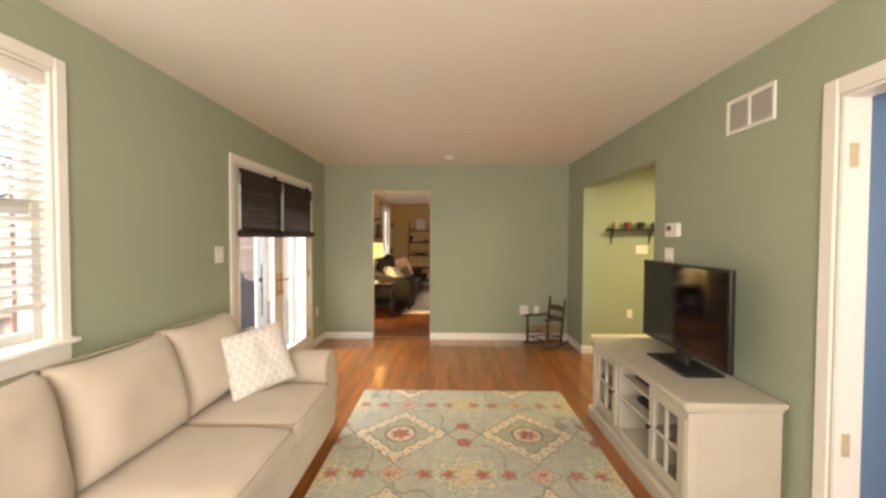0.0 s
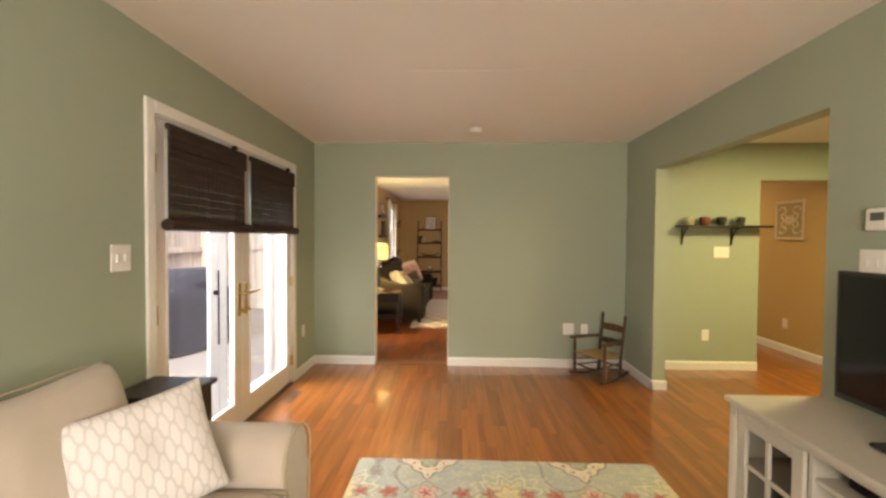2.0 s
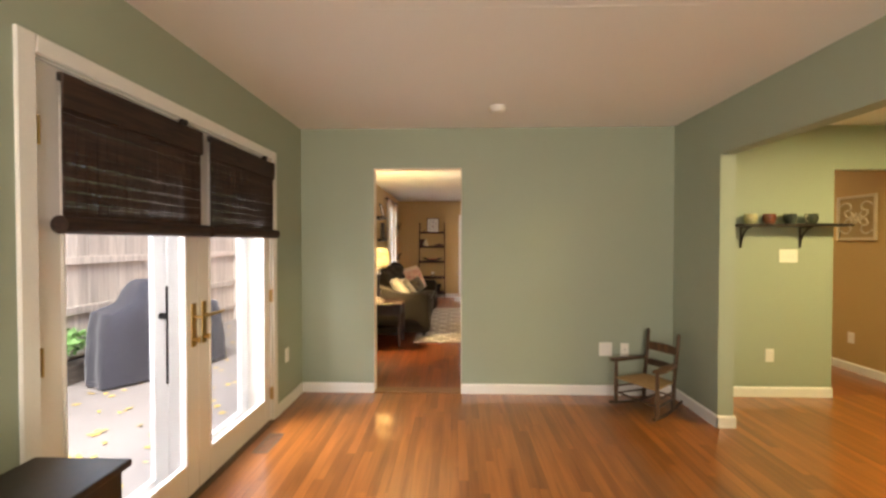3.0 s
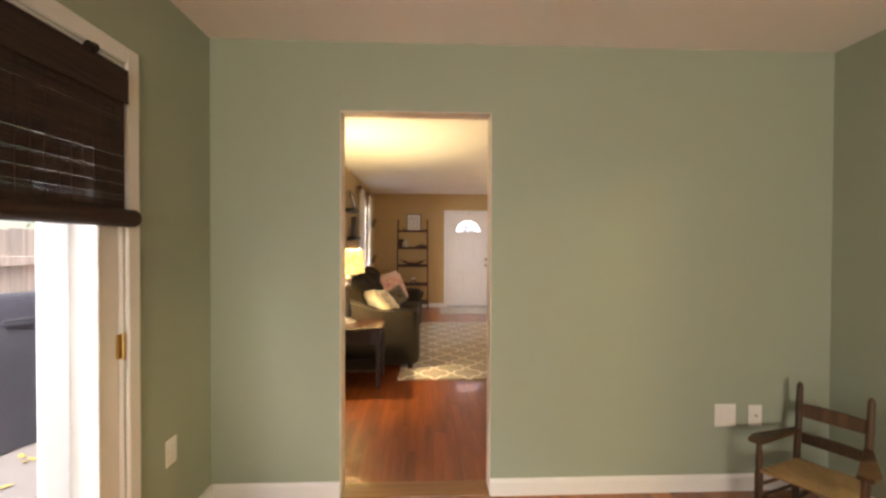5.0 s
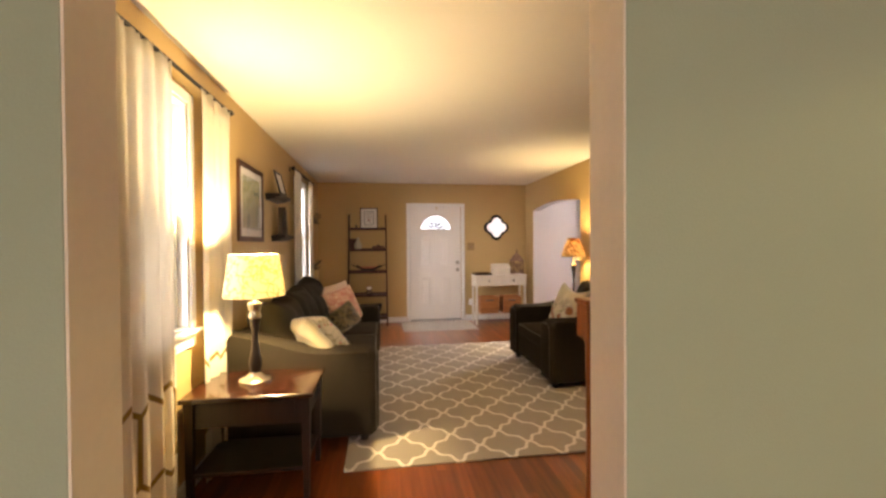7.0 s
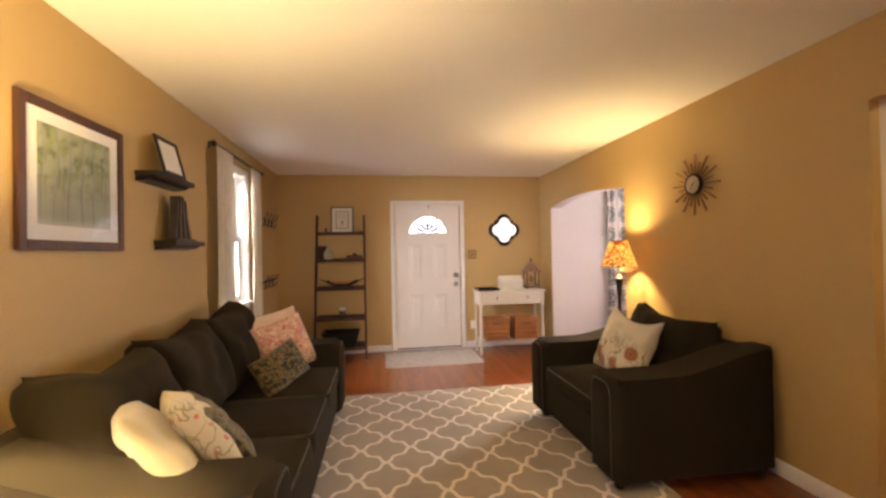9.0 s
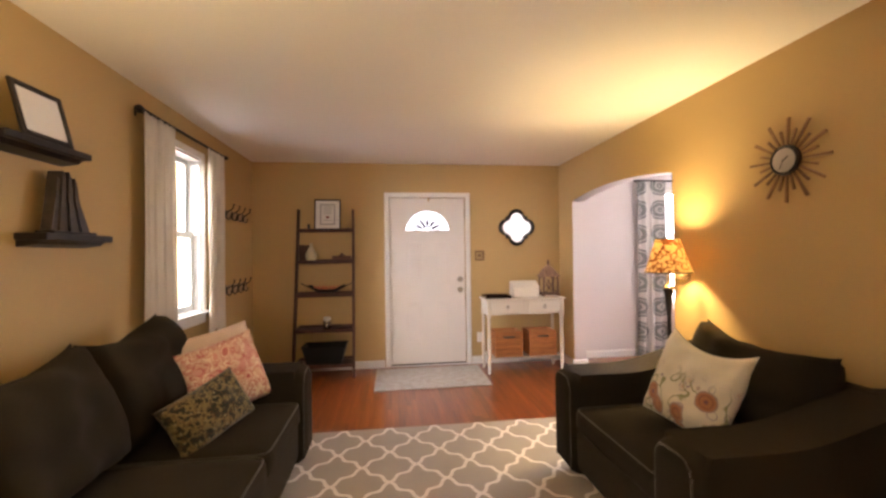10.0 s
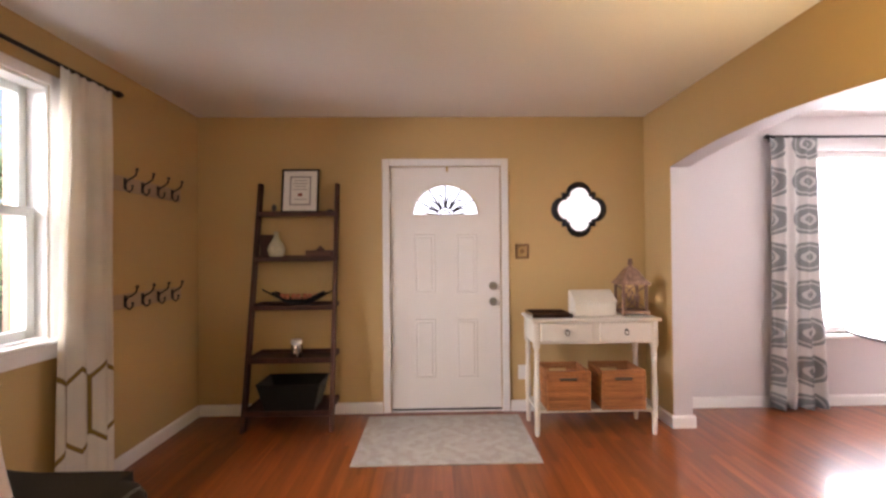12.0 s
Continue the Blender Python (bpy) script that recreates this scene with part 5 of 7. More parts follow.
# fielded panels: a sunk moulding ring and a raised field
for x0, x1, z0, z1 in ((0.187, 0.362, 0.975, 1.468), (0.534, 0.709, 0.975, 1.468), (0.187, 0.362, 0.272, 0.765), (0.534, 0.709, 0.272, 0.765)):
    bm = bmesh.new()
    rings = []
    for inset, dy in ((0.0, 0.0005), (0.010, -0.007), (0.022, -0.001), (0.036, -0.008), (0.050, -0.008)):
        rings.append([bm.verts.new(v) for v in ((x0 + inset, DY + dy, z0 + inset), (x1 - inset, DY + dy, z0 + inset), (x1 - inset, DY + dy, z1 - inset), (x0 + inset, DY + dy, z1 - inset))])
    for a, b in zip(rings, rings[1:]):
        for i in range(4):
            bm.faces.new((a[i], a[(i + 1) % 4], b[(i + 1) % 4], b[i]))
    bm.faces.new(rings[-1])
    part("panel", bm, M_DOOR, door)
# fanlight
bm = bmesh.new()
prism(bm, [(FANC - FANR, FANZ)] + [(px, pz) for px, pz in arc2[1:-1]] + [(FANC + FANR, FANZ)], "Y", DY + 0.020, DY + 0.024)
g = part("fanlight_glass", bm, clear_glass("frosted_leaded_glass", (0.95, 0.95, 1.0)), door)
g.visible_shadow = False
bm = bmesh.new()
tube(bm, [(px, DY - 0.004, pz) for px, pz in arc2], 0.009, 6)
tube(bm, [(FANC - FANR, DY - 0.004, FANZ), (FANC + FANR, DY - 0.004, FANZ)], 0.009, 6)
part("fanlight_moulding", bm, M_DOOR, door, smooth=True)
M_LEAD = material("grey_lead_came", (0.06, 0.055, 0.07), 0.6, 0.0)
bm = bmesh.new()
for deg in (30, 60, 90, 120, 150):
    a = radians(deg)
    tube(bm, [(FANC + 0.075 * math.cos(a), DY + 0.017, FANZ + 0.065 * math.sin(a)), (FANC + FANR * math.cos(a), DY + 0.017, FANZ + FANH * math.sin(a))], 0.008, 5)
for r, h in ((0.075, 0.065), (0.045, 0.04)):
    tube(bm, [(FANC + r * math.cos(math.pi * i / 10), DY + 0.017, FANZ + h * math.sin(math.pi * i / 10)) for i in range(11)], 0.008, 5)
for k in range(6):
    # a petal loop between two spokes
    a0 = radians(15 + 30 * k)
    loop = []
    for i in range(13):
        f = i / 12
        r = 0.08 + 0.11 * math.sin(math.pi * f)
        a = a0 + radians(9) * math.cos(math.pi * f)
        loop.append((FANC + r * math.cos(a), DY + 0.017, FANZ + r * 0.92 * math.sin(a)))
    tube(bm, loop, 0.007, 5)
part("fanlight_lead", bm, M_LEAD, door, "grey leaded scroll in the glass")
for z, r, nm in ((1.035, 0.030, "door_knob"), (0.905, 0.024, "door_knob")):
    bm = bmesh.new()
    prof = [(0.034, 0.0), (0.034, 0.006), (0.012, 0.010), (0.012, 0.03), (r, 0.038), (r * 1.05, 0.05), (r * 0.8, 0.062), (0.0, 0.064)]
    lathe(bm, prof, n=18)
    bmesh.ops.transform(bm, matrix=Matrix.Translation((0.838, DY, z)) @ Euler((radians(90), 0, 0)).to_matrix().to_4x4(), verts=bm.verts[:])
    part(nm, bm, M_NICKEL, door, "dull bronze knob", smooth=True)
part("wreath_hook", boxes(((FANC + 0.005, DY - 0.006, 1.985), (FANC + 0.025, DY, 2.03)), bevel=0.002), M_BRASS, door, "small brass hook over the top edge")
part("sweep", boxes(((DX0, DY - 0.002, 0.012), (DX1, DY + 0.04, 0.028))), M_IRON, door, "dark rubber door sweep")
for z in (0.30, 1.03, 1.78):
    bm = bmesh.new()
    lathe(bm, [(0.007, -0.05), (0.007, 0.05)], (-0.008, DY - 0.004, z), 8)
    part("hinge", bm, M_TRIM, door, smooth=True)
bm = bmesh.new()
box(bm, (-0.012, LN + 0.058, 0.0), (0.0, LN + 0.19, 2.035))
box(bm, (0.896, LN + 0.058, 0.0), (0.908, LN + 0.19, 2.035))
box(bm, (0.0, LN + 0.058, 2.0), (0.896, LN + 0.19, 2.035))
box(bm, (-0.012, LN, -0.01), (0.908, LN + 0.19, 0.012))
structure("trim_entrance_jamb", bm, M_TRIM, "white door jamb")

hung_window("window_2", "white double-hung window between cream curtains", LW, WIN2)
hung_window("window_3", "white double-hung window between cream curtains", LW, WIN3)
# dining room window
dw = tagged(new("window_4"), "wide white dining room window full of daylight", kind="structure")
bm = bmesh.new()
sash(bm, "Y", LN + 0.05, 0.05, 3.56, 5.3, 0.60, 2.15, 0.06)
part("window_frame", bm, M_TRIM, dw)
part("window_sill", boxes(((3.50, LN - 0.05, 0.565), (5.36, LN + 0.05, 0.60)), bevel=0.008), M_TRIM, dw)
pane("pane", dw, "Y", LN + 0.07, 3.61, 5.25, 0.65, 2.10)


# ---- curtains ----
def curtain(name, label, mat, axis, at, width, height, folds, depth, seed, flare=0.06, gather=0.0, category="curtain", group=""):
    """A pleated panel hanging from z=height to the floor. Local: it runs along y (axis X) or x (axis Y) from 0 to width."""
    bm = bmesh.new()
    nu, nv = folds * 10, 26
    rnd = random.Random(seed)
    ph = [rnd.uniform(-0.6, 0.6) for _ in range(folds + 2)]
    rows = []
    for j in range(nv + 1):
        t = j / nv
        row = []
        for i in range(nu + 1):
            u = i / nu
            k = u * folds
            a = 2 * math.pi * k + ph[int(k)] * 0.5 * t
            amp = depth * (0.45 + 0.55 * t) * (0.8 + 0.3 * math.sin(3.1 * k + seed))
            d = amp * math.sin(a) + 0.25 * amp * math.sin(2 * a + 1.0 + 2 * t) + 0.012 * noise.noise((u * 6, t * 3, seed))
            w = u * width + (u - 0.5) * flare * t * t + 0.012 * math.sin(2.2 * t + 5 * u + seed)
            pinch = 0.02 * math.sin(math.pi * t)
            z = height * (1 - t) + (0.006 * math.cos(2 * a) if j == 0 else 0)
            row.append(bm.verts.new((d, w, z) if axis == "X" else (w, d, z)))
        rows.append(row)
    for a, b in zip(rows, rows[1:]):
        for i in range(nu):
            bm.faces.new((a[i], a[i + 1], b[i + 1], b[i]))
    ob = solo(name, bm, mat, label, category, at, group=group, smooth=True, auto=180)
    sol = ob.modifiers.new("thickness", "SOLIDIFY")
    sol.thickness = 0.0018
    return ob


def curtain_rod(name, label, axis, at, length, brackets=True, r=0.011):
    rod = thing(name, label, "curtain rod", at)
    def p(u, d=0.0, z=0.0):
        return (d, u, z) if axis == "X" else (u, -d, z)
    bm = bmesh.new()
    tube(bm, [p(0.0), p(length)], r, 10)
    part("pole", bm, M_IRON, rod, smooth=True)
    for u in (-0.012, length + 0.012):
        bm = bmesh.new()
        cushion(bm, p(u), (0.042, 0.042, 0.042), edge=2.0, puff=0.5, nu=10, nv=10)
        part("finial", bm, M_IRON, rod, smooth=True)
    for u in (0.05, length - 0.05):
        bm = bmesh.new()
        tube(bm, [p(u, -0.062), p(u, 0.0, -0.012)], 0.006, 8)
        tube(bm, [p(u, -0.062, -0.03), p(u, -0.062, 0.03)], 0.009, 8)
        part("bracket", bm, M_IRON, rod, smooth=True)
    return rod


curtain_rod("curtain_rod", "black iron curtain rod with round finials over the window", "X", (LW + 0.062, 10.11, 2.268), 1.30)
curtain_rod("curtain_rod", "black iron curtain rod with round finials over the window", "X", (LW + 0.062, 6.72, 2.268), 1.33)
curtain("curtain", "cream cotton curtain with a gold trellis border, hanging to the floor", M_CURT, "X", (LW + 0.070, 10.12, 0.012), 0.38, 2.245, 4, 0.022, 1, 0.05)
curtain("curtain", "cream cotton curtain with a gold trellis border, hanging to the floor", M_CURT, "X", (LW + 0.070, 11.02, 0.012), 0.33, 2.245, 3, 0.024, 2, 0.04)
curtain("curtain", "cream cotton curtain with a gold trellis border beside the lamp", M_CURT, "X", (LW + 0.070, 6.74, 0.012), 0.50, 2.245, 5, 0.026, 3, 0.06)
curtain("curtain", "cream cotton curtain with a gold trellis border behind the lamp", M_CURT, "X", (LW + 0.070, 7.60, 0.012), 0.42, 2.245, 4, 0.022, 4, 0.03)
curtain_rod("curtain_rod", "black iron curtain rod over the dining room window", "Y", (3.13, LN - 0.062, 2.25), 2.6)
curtain("curtain", "white curtain with grey round medallions, hanging to the floor", M_CURT_GREY, "Y", (3.13, LN - 0.085, 0.012), 0.40, 2.225, 4, 0.048, 6, 0.09)

# ---- rugs ----
rug = thing("area_rug", "taupe rug with a white ogee trellis pattern", "rug", (0.32, 9.095, 0.0))
bm = bmesh.new()
box(bm, (-1.06, -1.505, 0.0), (1.06, 1.505, 0.012), 0.005, 2)
part("carpet", bm, M_RUG_L, rug)


def mat_weave():
    c = Cloth("pale_mat_weave", (0.37, 0.325, 0.27), weave=300)
    trellis(c, 0.30, 0.26, 0.10, (0.40, 0.355, 0.297), 0.0, 0.06)
    c.lay(c.spots(14, 2).below(0.46, 0.08), (0.33, 0.28, 0.225))
    return c.m


dm = thing("door_mat", "pale beige woven mat with faded diamonds before the door", "mat", (0.42, 11.885, 0.0))
bm = bmesh.new()
box(bm, (-0.60, -0.385, 0.0), (0.60, 0.385, 0.007), 0.003, 2)
part("weave", bm, mat_weave(), dm)

# ---- dark sofa and armchair ----
sofa("sofa", "dark charcoal velvet three-seat sofa with swept arms and loose cushions", "sofa", (LW + 0.03, 10.27, 0.0), -90, 2.36, 1.015, [0.25, 0.935, 1.535, 2.13], M_CHAR, M_CHARPIPE, "slope", 0.25, 0.635, 0.47, 0.78, 0.54, 0.99, 20, 5, 0.15, 0.05)
sofa("armchair", "wide dark charcoal velvet armchair with swept arms", "armchair", (LE - 0.04, 8.67, 0.0), 90, 1.22, 1.07, [0.23, 0.99], M_CHAR, M_CHARPIPE, "slope", 0.24, 0.635, 0.47, 0.76, 0.50, 1.04, 20, 2, 0.13, 0.055)

pillow("throw_pillow", "pale rose throw pillow behind the paisley one", M_PIL_ROSE, (-1.02, 9.99, 0.70), (72, -8, 48), (0.46, 0.44, 0.13), seed=7)
pillow("throw_pillow", "pink and orange paisley throw pillow on the dark sofa", M_PIL_PAISLEY, (-0.95, 9.90, 0.665), (68, -10, 50), (0.46, 0.42, 0.14), seed=8)
pillow("lumbar_pillow", "oblong dark green leaf brocade pillow on the dark sofa", M_PIL_LEAF, (-0.90, 9.55, 0.59), (62, -14, 62), (0.43, 0.27, 0.13), seed=9)
pillow("throw_pillow", "dark floral throw pillow behind the white ones", M_PIL_LEAF, (-0.875, 8.435, 0.625), (54, 0, 120), (0.39, 0.37, 0.10), seed=12)
pillow("throw_pillow", "white throw pillow with pink blossom on the dark sofa", M_PIL_BLOSSOM, (-0.93, 8.38, 0.645), (56, 8, 121), (0.46, 0.42, 0.14), seed=10, crease=0.028)
pillow("throw_pillow", "plain cream throw pillow near the sofa arm", M_PIL_CREAM, (-1.03, 8.25, 0.66), (56, 8, 120), (0.47, 0.42, 0.15), seed=11, crease=0.028)
pillow("throw_pillow", "cream linen throw pillow with embroidered flowers on the armchair", M_PIL_FLORAL, (1.46, 9.22, 0.70), (68, 7, -82), (0.46, 0.46, 0.17), seed=13, edge=3.0, sag=0.055, crease=0.03)

# ---- end table and lamps ----
et = thing("end_table", "dark cherry end table with a deep apron and square legs", "table", (-1.205, 7.572, 0.0))
part("tabletop", boxes(((-0.335, -0.24, 0.553), (0.335, 0.24, 0.58)), bevel=0.008), M_DARKTOP, et)
part("apron", boxes(((-0.295, -0.20, 0.41), (0.295, 0.20, 0.553)), bevel=0.003), M_DARKWOOD, et)
part("drawer_front", boxes(((-0.235, -0.207, 0.425), (0.235, -0.20, 0.54)), bevel=0.003), M_DARKWOOD, et)
part("lower_shelf", boxes(((-0.29, -0.195, 0.15), (0.29, 0.195, 0.17)), bevel=0.003), M_DARKWOOD, et)
for x in (-0.315, 0.27):
    for y in (-0.22, 0.175):
        bm = bmesh.new()
        v = box(bm, (x, y, 0.0), (x + 0.045, y + 0.045, 0.553))
        for q in v:
            if q.co.z < 0.01:
                q.co.x += (0.0225 - (q.co.x - x)) * 0.35
                q.co.y += (0.0225 - (q.co.y - y)) * 0.35
        part("leg", bm, M_DARKWOOD, et)


def lamp_cloth(name, base, leaf, share, glow):
    """A lamp shade's cloth, lit from within by its bulb."""
    c = Cloth(name, base, wobble=0.02, weave=600)
    c.lay((c.spots(20, 2) - 0.5).absolute().below(0.04, 0.03), leaf)
    c.lay(c.spots(22, 0, "VORONOI").below(0.20, 0.05), leaf)
    return c.thin(share).m


M_SHADE_CREAM = lamp_cloth("cream_lamp_cloth_with_gold_leaves", (0.80, 0.76, 0.62), (0.60, 0.48, 0.24), 0.4, 1)
M_SHADE_AMBER = lamp_cloth("amber_leaf_lamp_cloth", (0.84, 0.70, 0.42), (0.24, 0.09, 0.035), 0.35, 1)
M_SILVER = material("antique_silver", (0.60, 0.54, 0.45), 0.25, 1.0, vary=0.15, scale=40)


def shade_mesh(r0, r1, z0, z1, n=32):
    bm = bmesh.new()
    lathe(bm, [(r0, z0), (r1, z1), (r1 - 0.003, z1), (r0 - 0.003, z0), (r0, z0)], n=n, cap=False)
    return bm


tl = thing("table_lamp", "lit table lamp, turned dark column on silver foot, cream leaf-print shade", "lamp", (-1.235, 7.60, 0.58))
bm = bmesh.new()
lathe(bm, [(0.088, 0.0), (0.088, 0.012), (0.075, 0.022), (0.05, 0.030), (0.036, 0.045), (0.032, 0.055)], n=28)
part("foot", bm, M_SILVER, tl, "antique silver foot", smooth=True)
bm = bmesh.new()
lathe(bm, [(0.026, 0.055), (0.034, 0.085), (0.036, 0.11), (0.026, 0.16), (0.018, 0.22), (0.017, 0.27), (0.024, 0.33), (0.030, 0.365)], n=20)
part("column", bm, M_DARKWOOD, tl, smooth=True)
bm = bmesh.new()
lathe(bm, [(0.032, 0.365), (0.036, 0.38), (0.028, 0.40), (0.034, 0.425), (0.042, 0.44), (0.040, 0.455), (0.02, 0.462), (0.012, 0.50), (0.012, 0.55)], n=20)
part("neck", bm, M_SILVER, tl, "antique silver neck", smooth=True)
sh = part("shade", shade_mesh(0.168, 0.135, 0.495, 0.735), M_SHADE_CREAM, tl, "cream shade printed with gold leaves", smooth=True)

fl = thing("floor_lamp", "lit floor lamp, dark turned pole, amber leaf-print shade, swing arm", "lamp", (1.91, 10.02, 0.0))
bm = bmesh.new()
lathe(bm, [(0.13, 0.0), (0.13, 0.015), (0.10, 0.028), (0.03, 0.045), (0.018, 0.07)], n=28)
part("foot", bm, M_DARKWOOD, fl, smooth=True)
bm = bmesh.new()
lathe(bm, [(0.016, 0.07), (0.014, 0.30), (0.014, 0.92), (0.018, 0.94), (0.020, 0.97), (0.026, 1.03), (0.033, 1.07), (0.034, 1.085)], n=16)
part("pole", bm, M_DARKWOOD, fl, smooth=True)
bm = bmesh.new()
lathe(bm, [(0.035, 1.085), (0.037, 1.10), (0.022, 1.115), (0.014, 1.13), (0.012, 1.20)], n=16)
part("collar", bm, M_SILVER, fl, "silver collar", smooth=True)
bm = bmesh.new()
tube(bm, [(0.0, 0, 1.155), (0.14, -0.03, 1.155), (0.145, -0.03, 1.175), (0.02, 0.0, 1.18)], 0.007, 8)
part("swing_arm", bm, M_SILVER, fl, "silver swing arm", smooth=True)
sh = part("shade", shade_mesh(0.152, 0.074, 1.20, 1.43), M_SHADE_AMBER, fl, "amber shade printed with dark leaves", smooth=True)
for r, z in ((0.153, 1.20), (0.075, 1.43)):
    bm = bmesh.new()
    tube(bm, [(r * math.cos(2 * math.pi * i / 32), r * math.sin(2 * math.pi * i / 32), z) for i in range(33)], 0.004, 5)
    part("shade_trim", bm, M_DARKWOOD, fl, "dark braid on the shade's rim", smooth=True)


# ---- frames on the walls ----
def framed(name, label, category, w, h, rail, depth, m, frame_mat, matt=0.05, inner=None):
    """A framed sheet in its own x-z plane, looking along -y."""
    ob = new(name)
    ob.empty_display_size = 0.05
    ob.matrix_world = m
    tagged(ob, label, category)
    bm = bmesh.new()
    sash(bm, "Y", -depth, depth, -w / 2, w / 2, -h / 2, h / 2, rail)
    part("frame", bm, frame_mat, ob)
    part("mount", boxes(((-w / 2 + rail, -depth * 0.5, -h / 2 + rail), (w / 2 - rail, -depth * 0.3, h / 2 - rail))), M_PAPER, ob, "off-white mount")
    return ob


M_FRAMEWOOD = wood("dark_walnut_frame", (0.045, 0.015, 0.007), (0.10, 0.038, 0.016), 0.45, "Z")


def forest_print():
    c = Cloth("misty_green_forest_print", (0.33, 0.345, 0.23), weave=200)
    up = (c.z * -1.0).below(0.02, 0.12)
    c.lay(c.spots(16, 4).below(0.50, 0.06) * up, (0.10, 0.14, 0.045))
    c.lay(c.spots(34, 3).below(0.46, 0.05) * up, (0.24, 0.29, 0.09))
    trunk = ((c.x * 13 + c.spots(3, 1) * 1.2).cell().absolute()).below(0.075, 0.02)
    c.lay(trunk, (0.24, 0.23, 0.19))
    c.lay(((c.x * 29 + c.spots(4, 1) * 1.5).cell().absolute()).below(0.06, 0.03) * (c.z.below(0.1, 0.1)), (0.36, 0.36, 0.30))
    c.lay(c.z.below(-0.19, 0.03), (0.50, 0.48, 0.38))
    c.bsdf.inputs["Roughness"].default_value = 0.5
    return c.m


M_PICGLASS = clear_glass("picture_glass")
M_PICGLASS.node_tree.nodes["Principled BSDF"].inputs["IOR"].default_value = 1.2
pic = framed("picture", "framed print of a misty green birch wood, walnut frame", "picture", 0.65, 0.62, 0.042, 0.022, pose(LW, 8.675, 1.708, 0, 0, 90), M_FRAMEWOOD)
part("print", boxes(((-0.225, -0.0115, -0.205), (0.225, -0.0105, 0.215))), forest_print(), pic, "green birch wood print")
ob = part("glass", boxes(((-0.293, -0.016, -0.278), (0.293, -0.0135, 0.278))), M_PICGLASS, pic)
ob.visible_shadow = False


def ledge(at, w, d=0.13):
    s = thing("wall_ledge", "short black picture ledge on the tan wall", "shelf", at, 90, group="black wall ledges")
    bm = bmesh.new()
    box(bm, (-w / 2, -d, -0.016), (w / 2, 0.0, 0.016), 0.005, 2)
    part("board", bm, M_DARKWOOD, s)
    bm = bmesh.new()
    prism(bm, [(0.0, -0.016), (-d * 0.75, -0.016), (-d * 0.60, -0.034), (0.0, -0.045)], "X", -w / 2 + 0.012, w / 2 - 0.012)
    part("cove", bm, M_DARKWOOD, s)
    return s


ledge((LW, 9.36, 1.842), 0.46)
ledge((LW, 9.53, 1.450), 0.42)
ph = framed("photo_frame", "small black frame with a white sheet leaning on the ledge", "picture frame", 0.27, 0.24, 0.024, 0.016, pose(LW + 0.075, 9.36, 1.858 + 0.117, -14, 0, 90), M_DARKWOOD)
M_BOOKEND = material("brown_marbled_bookend", (0.05, 0.038, 0.032), 0.35, vary=0.5, scale=22)
be = thing("ornament", "dark grey carved ornament with a white base on the ledge", "ornament", (LW + 0.065, 9.51, 1.466), 90)
for k in range(7):
    bm = bmesh.new()
    x0 = -0.115 + 0.034 * k
    x1, top, lean = x0 + 0.033, 0.285 - 0.012 * abs(k - 2) + 0.014 * (k % 2), -0.05 * (k - 1.5) / 3
    face = 0.026 + 0.010 * (k % 2)
    prism(bm, [(x0, 0.012), (x1, 0.012), (x1 + lean * 0.8 - 0.004, top * 0.62), (x1 + lean - 0.008, top - 0.02), (x0 + 0.012 + lean, top), (x0 + 0.004 + lean * 0.8, top * 0.6)], "Y", -face, face * 0.8)
    part("fold", bm, M_BOOKEND, be)
part("stand", boxes(((-0.12, -0.04, 0.0), (0.15, 0.04, 0.014)), bevel=0.004), M_DARKWOOD, be)

# coat hooks
M_RAILBOARD = material("tan_painted_hook_board", (0.42, 0.31, 0.20), 0.5, vary=0.08)
for z in (1.765, 1.04):
    ck = thing("coat_rack", "row of four black iron coat hooks on a pale board", "coat rack", (LW, 11.76, z - 0.01), 90, group="coat racks")
    part("board", boxes(((-0.34, -0.016, -0.045), (0.34, 0.0, 0.045)), bevel=0.005), M_RAILBOARD, ck)
    for x in (-0.228, -0.076, 0.076, 0.228):
        bm = bmesh.new()
        tube(bm, [(x, -0.016, -0.03), (x, -0.022, 0.0), (x, -0.03, 0.02), (x, -0.06, 0.035), (x, -0.085, 0.055), (x, -0.092, 0.085)], 0.0065, 8, 0.8)
        tube(bm, [(x, -0.02, 0.0), (x, -0.025, -0.035), (x, -0.045, -0.05), (x, -0.062, -0.035), (x, -0.064, -0.015)], 0.0065, 8, 0.8)
        cushion(bm, (x, -0.093, 0.09), (0.018, 0.018, 0.018), edge=2, puff=0.5, nu=6, nv=6)
        cushion(bm, (x, -0.064, -0.012), (0.015, 0.015, 0.015), edge=2, puff=0.5, nu=6, nv=6)
        tube(bm, [(x, -0.016, -0.035), (x, -0.016, 0.035)], 0.010, 8)
        part("hook", bm, M_IRON, ck, "black iron double hook", smooth=True)

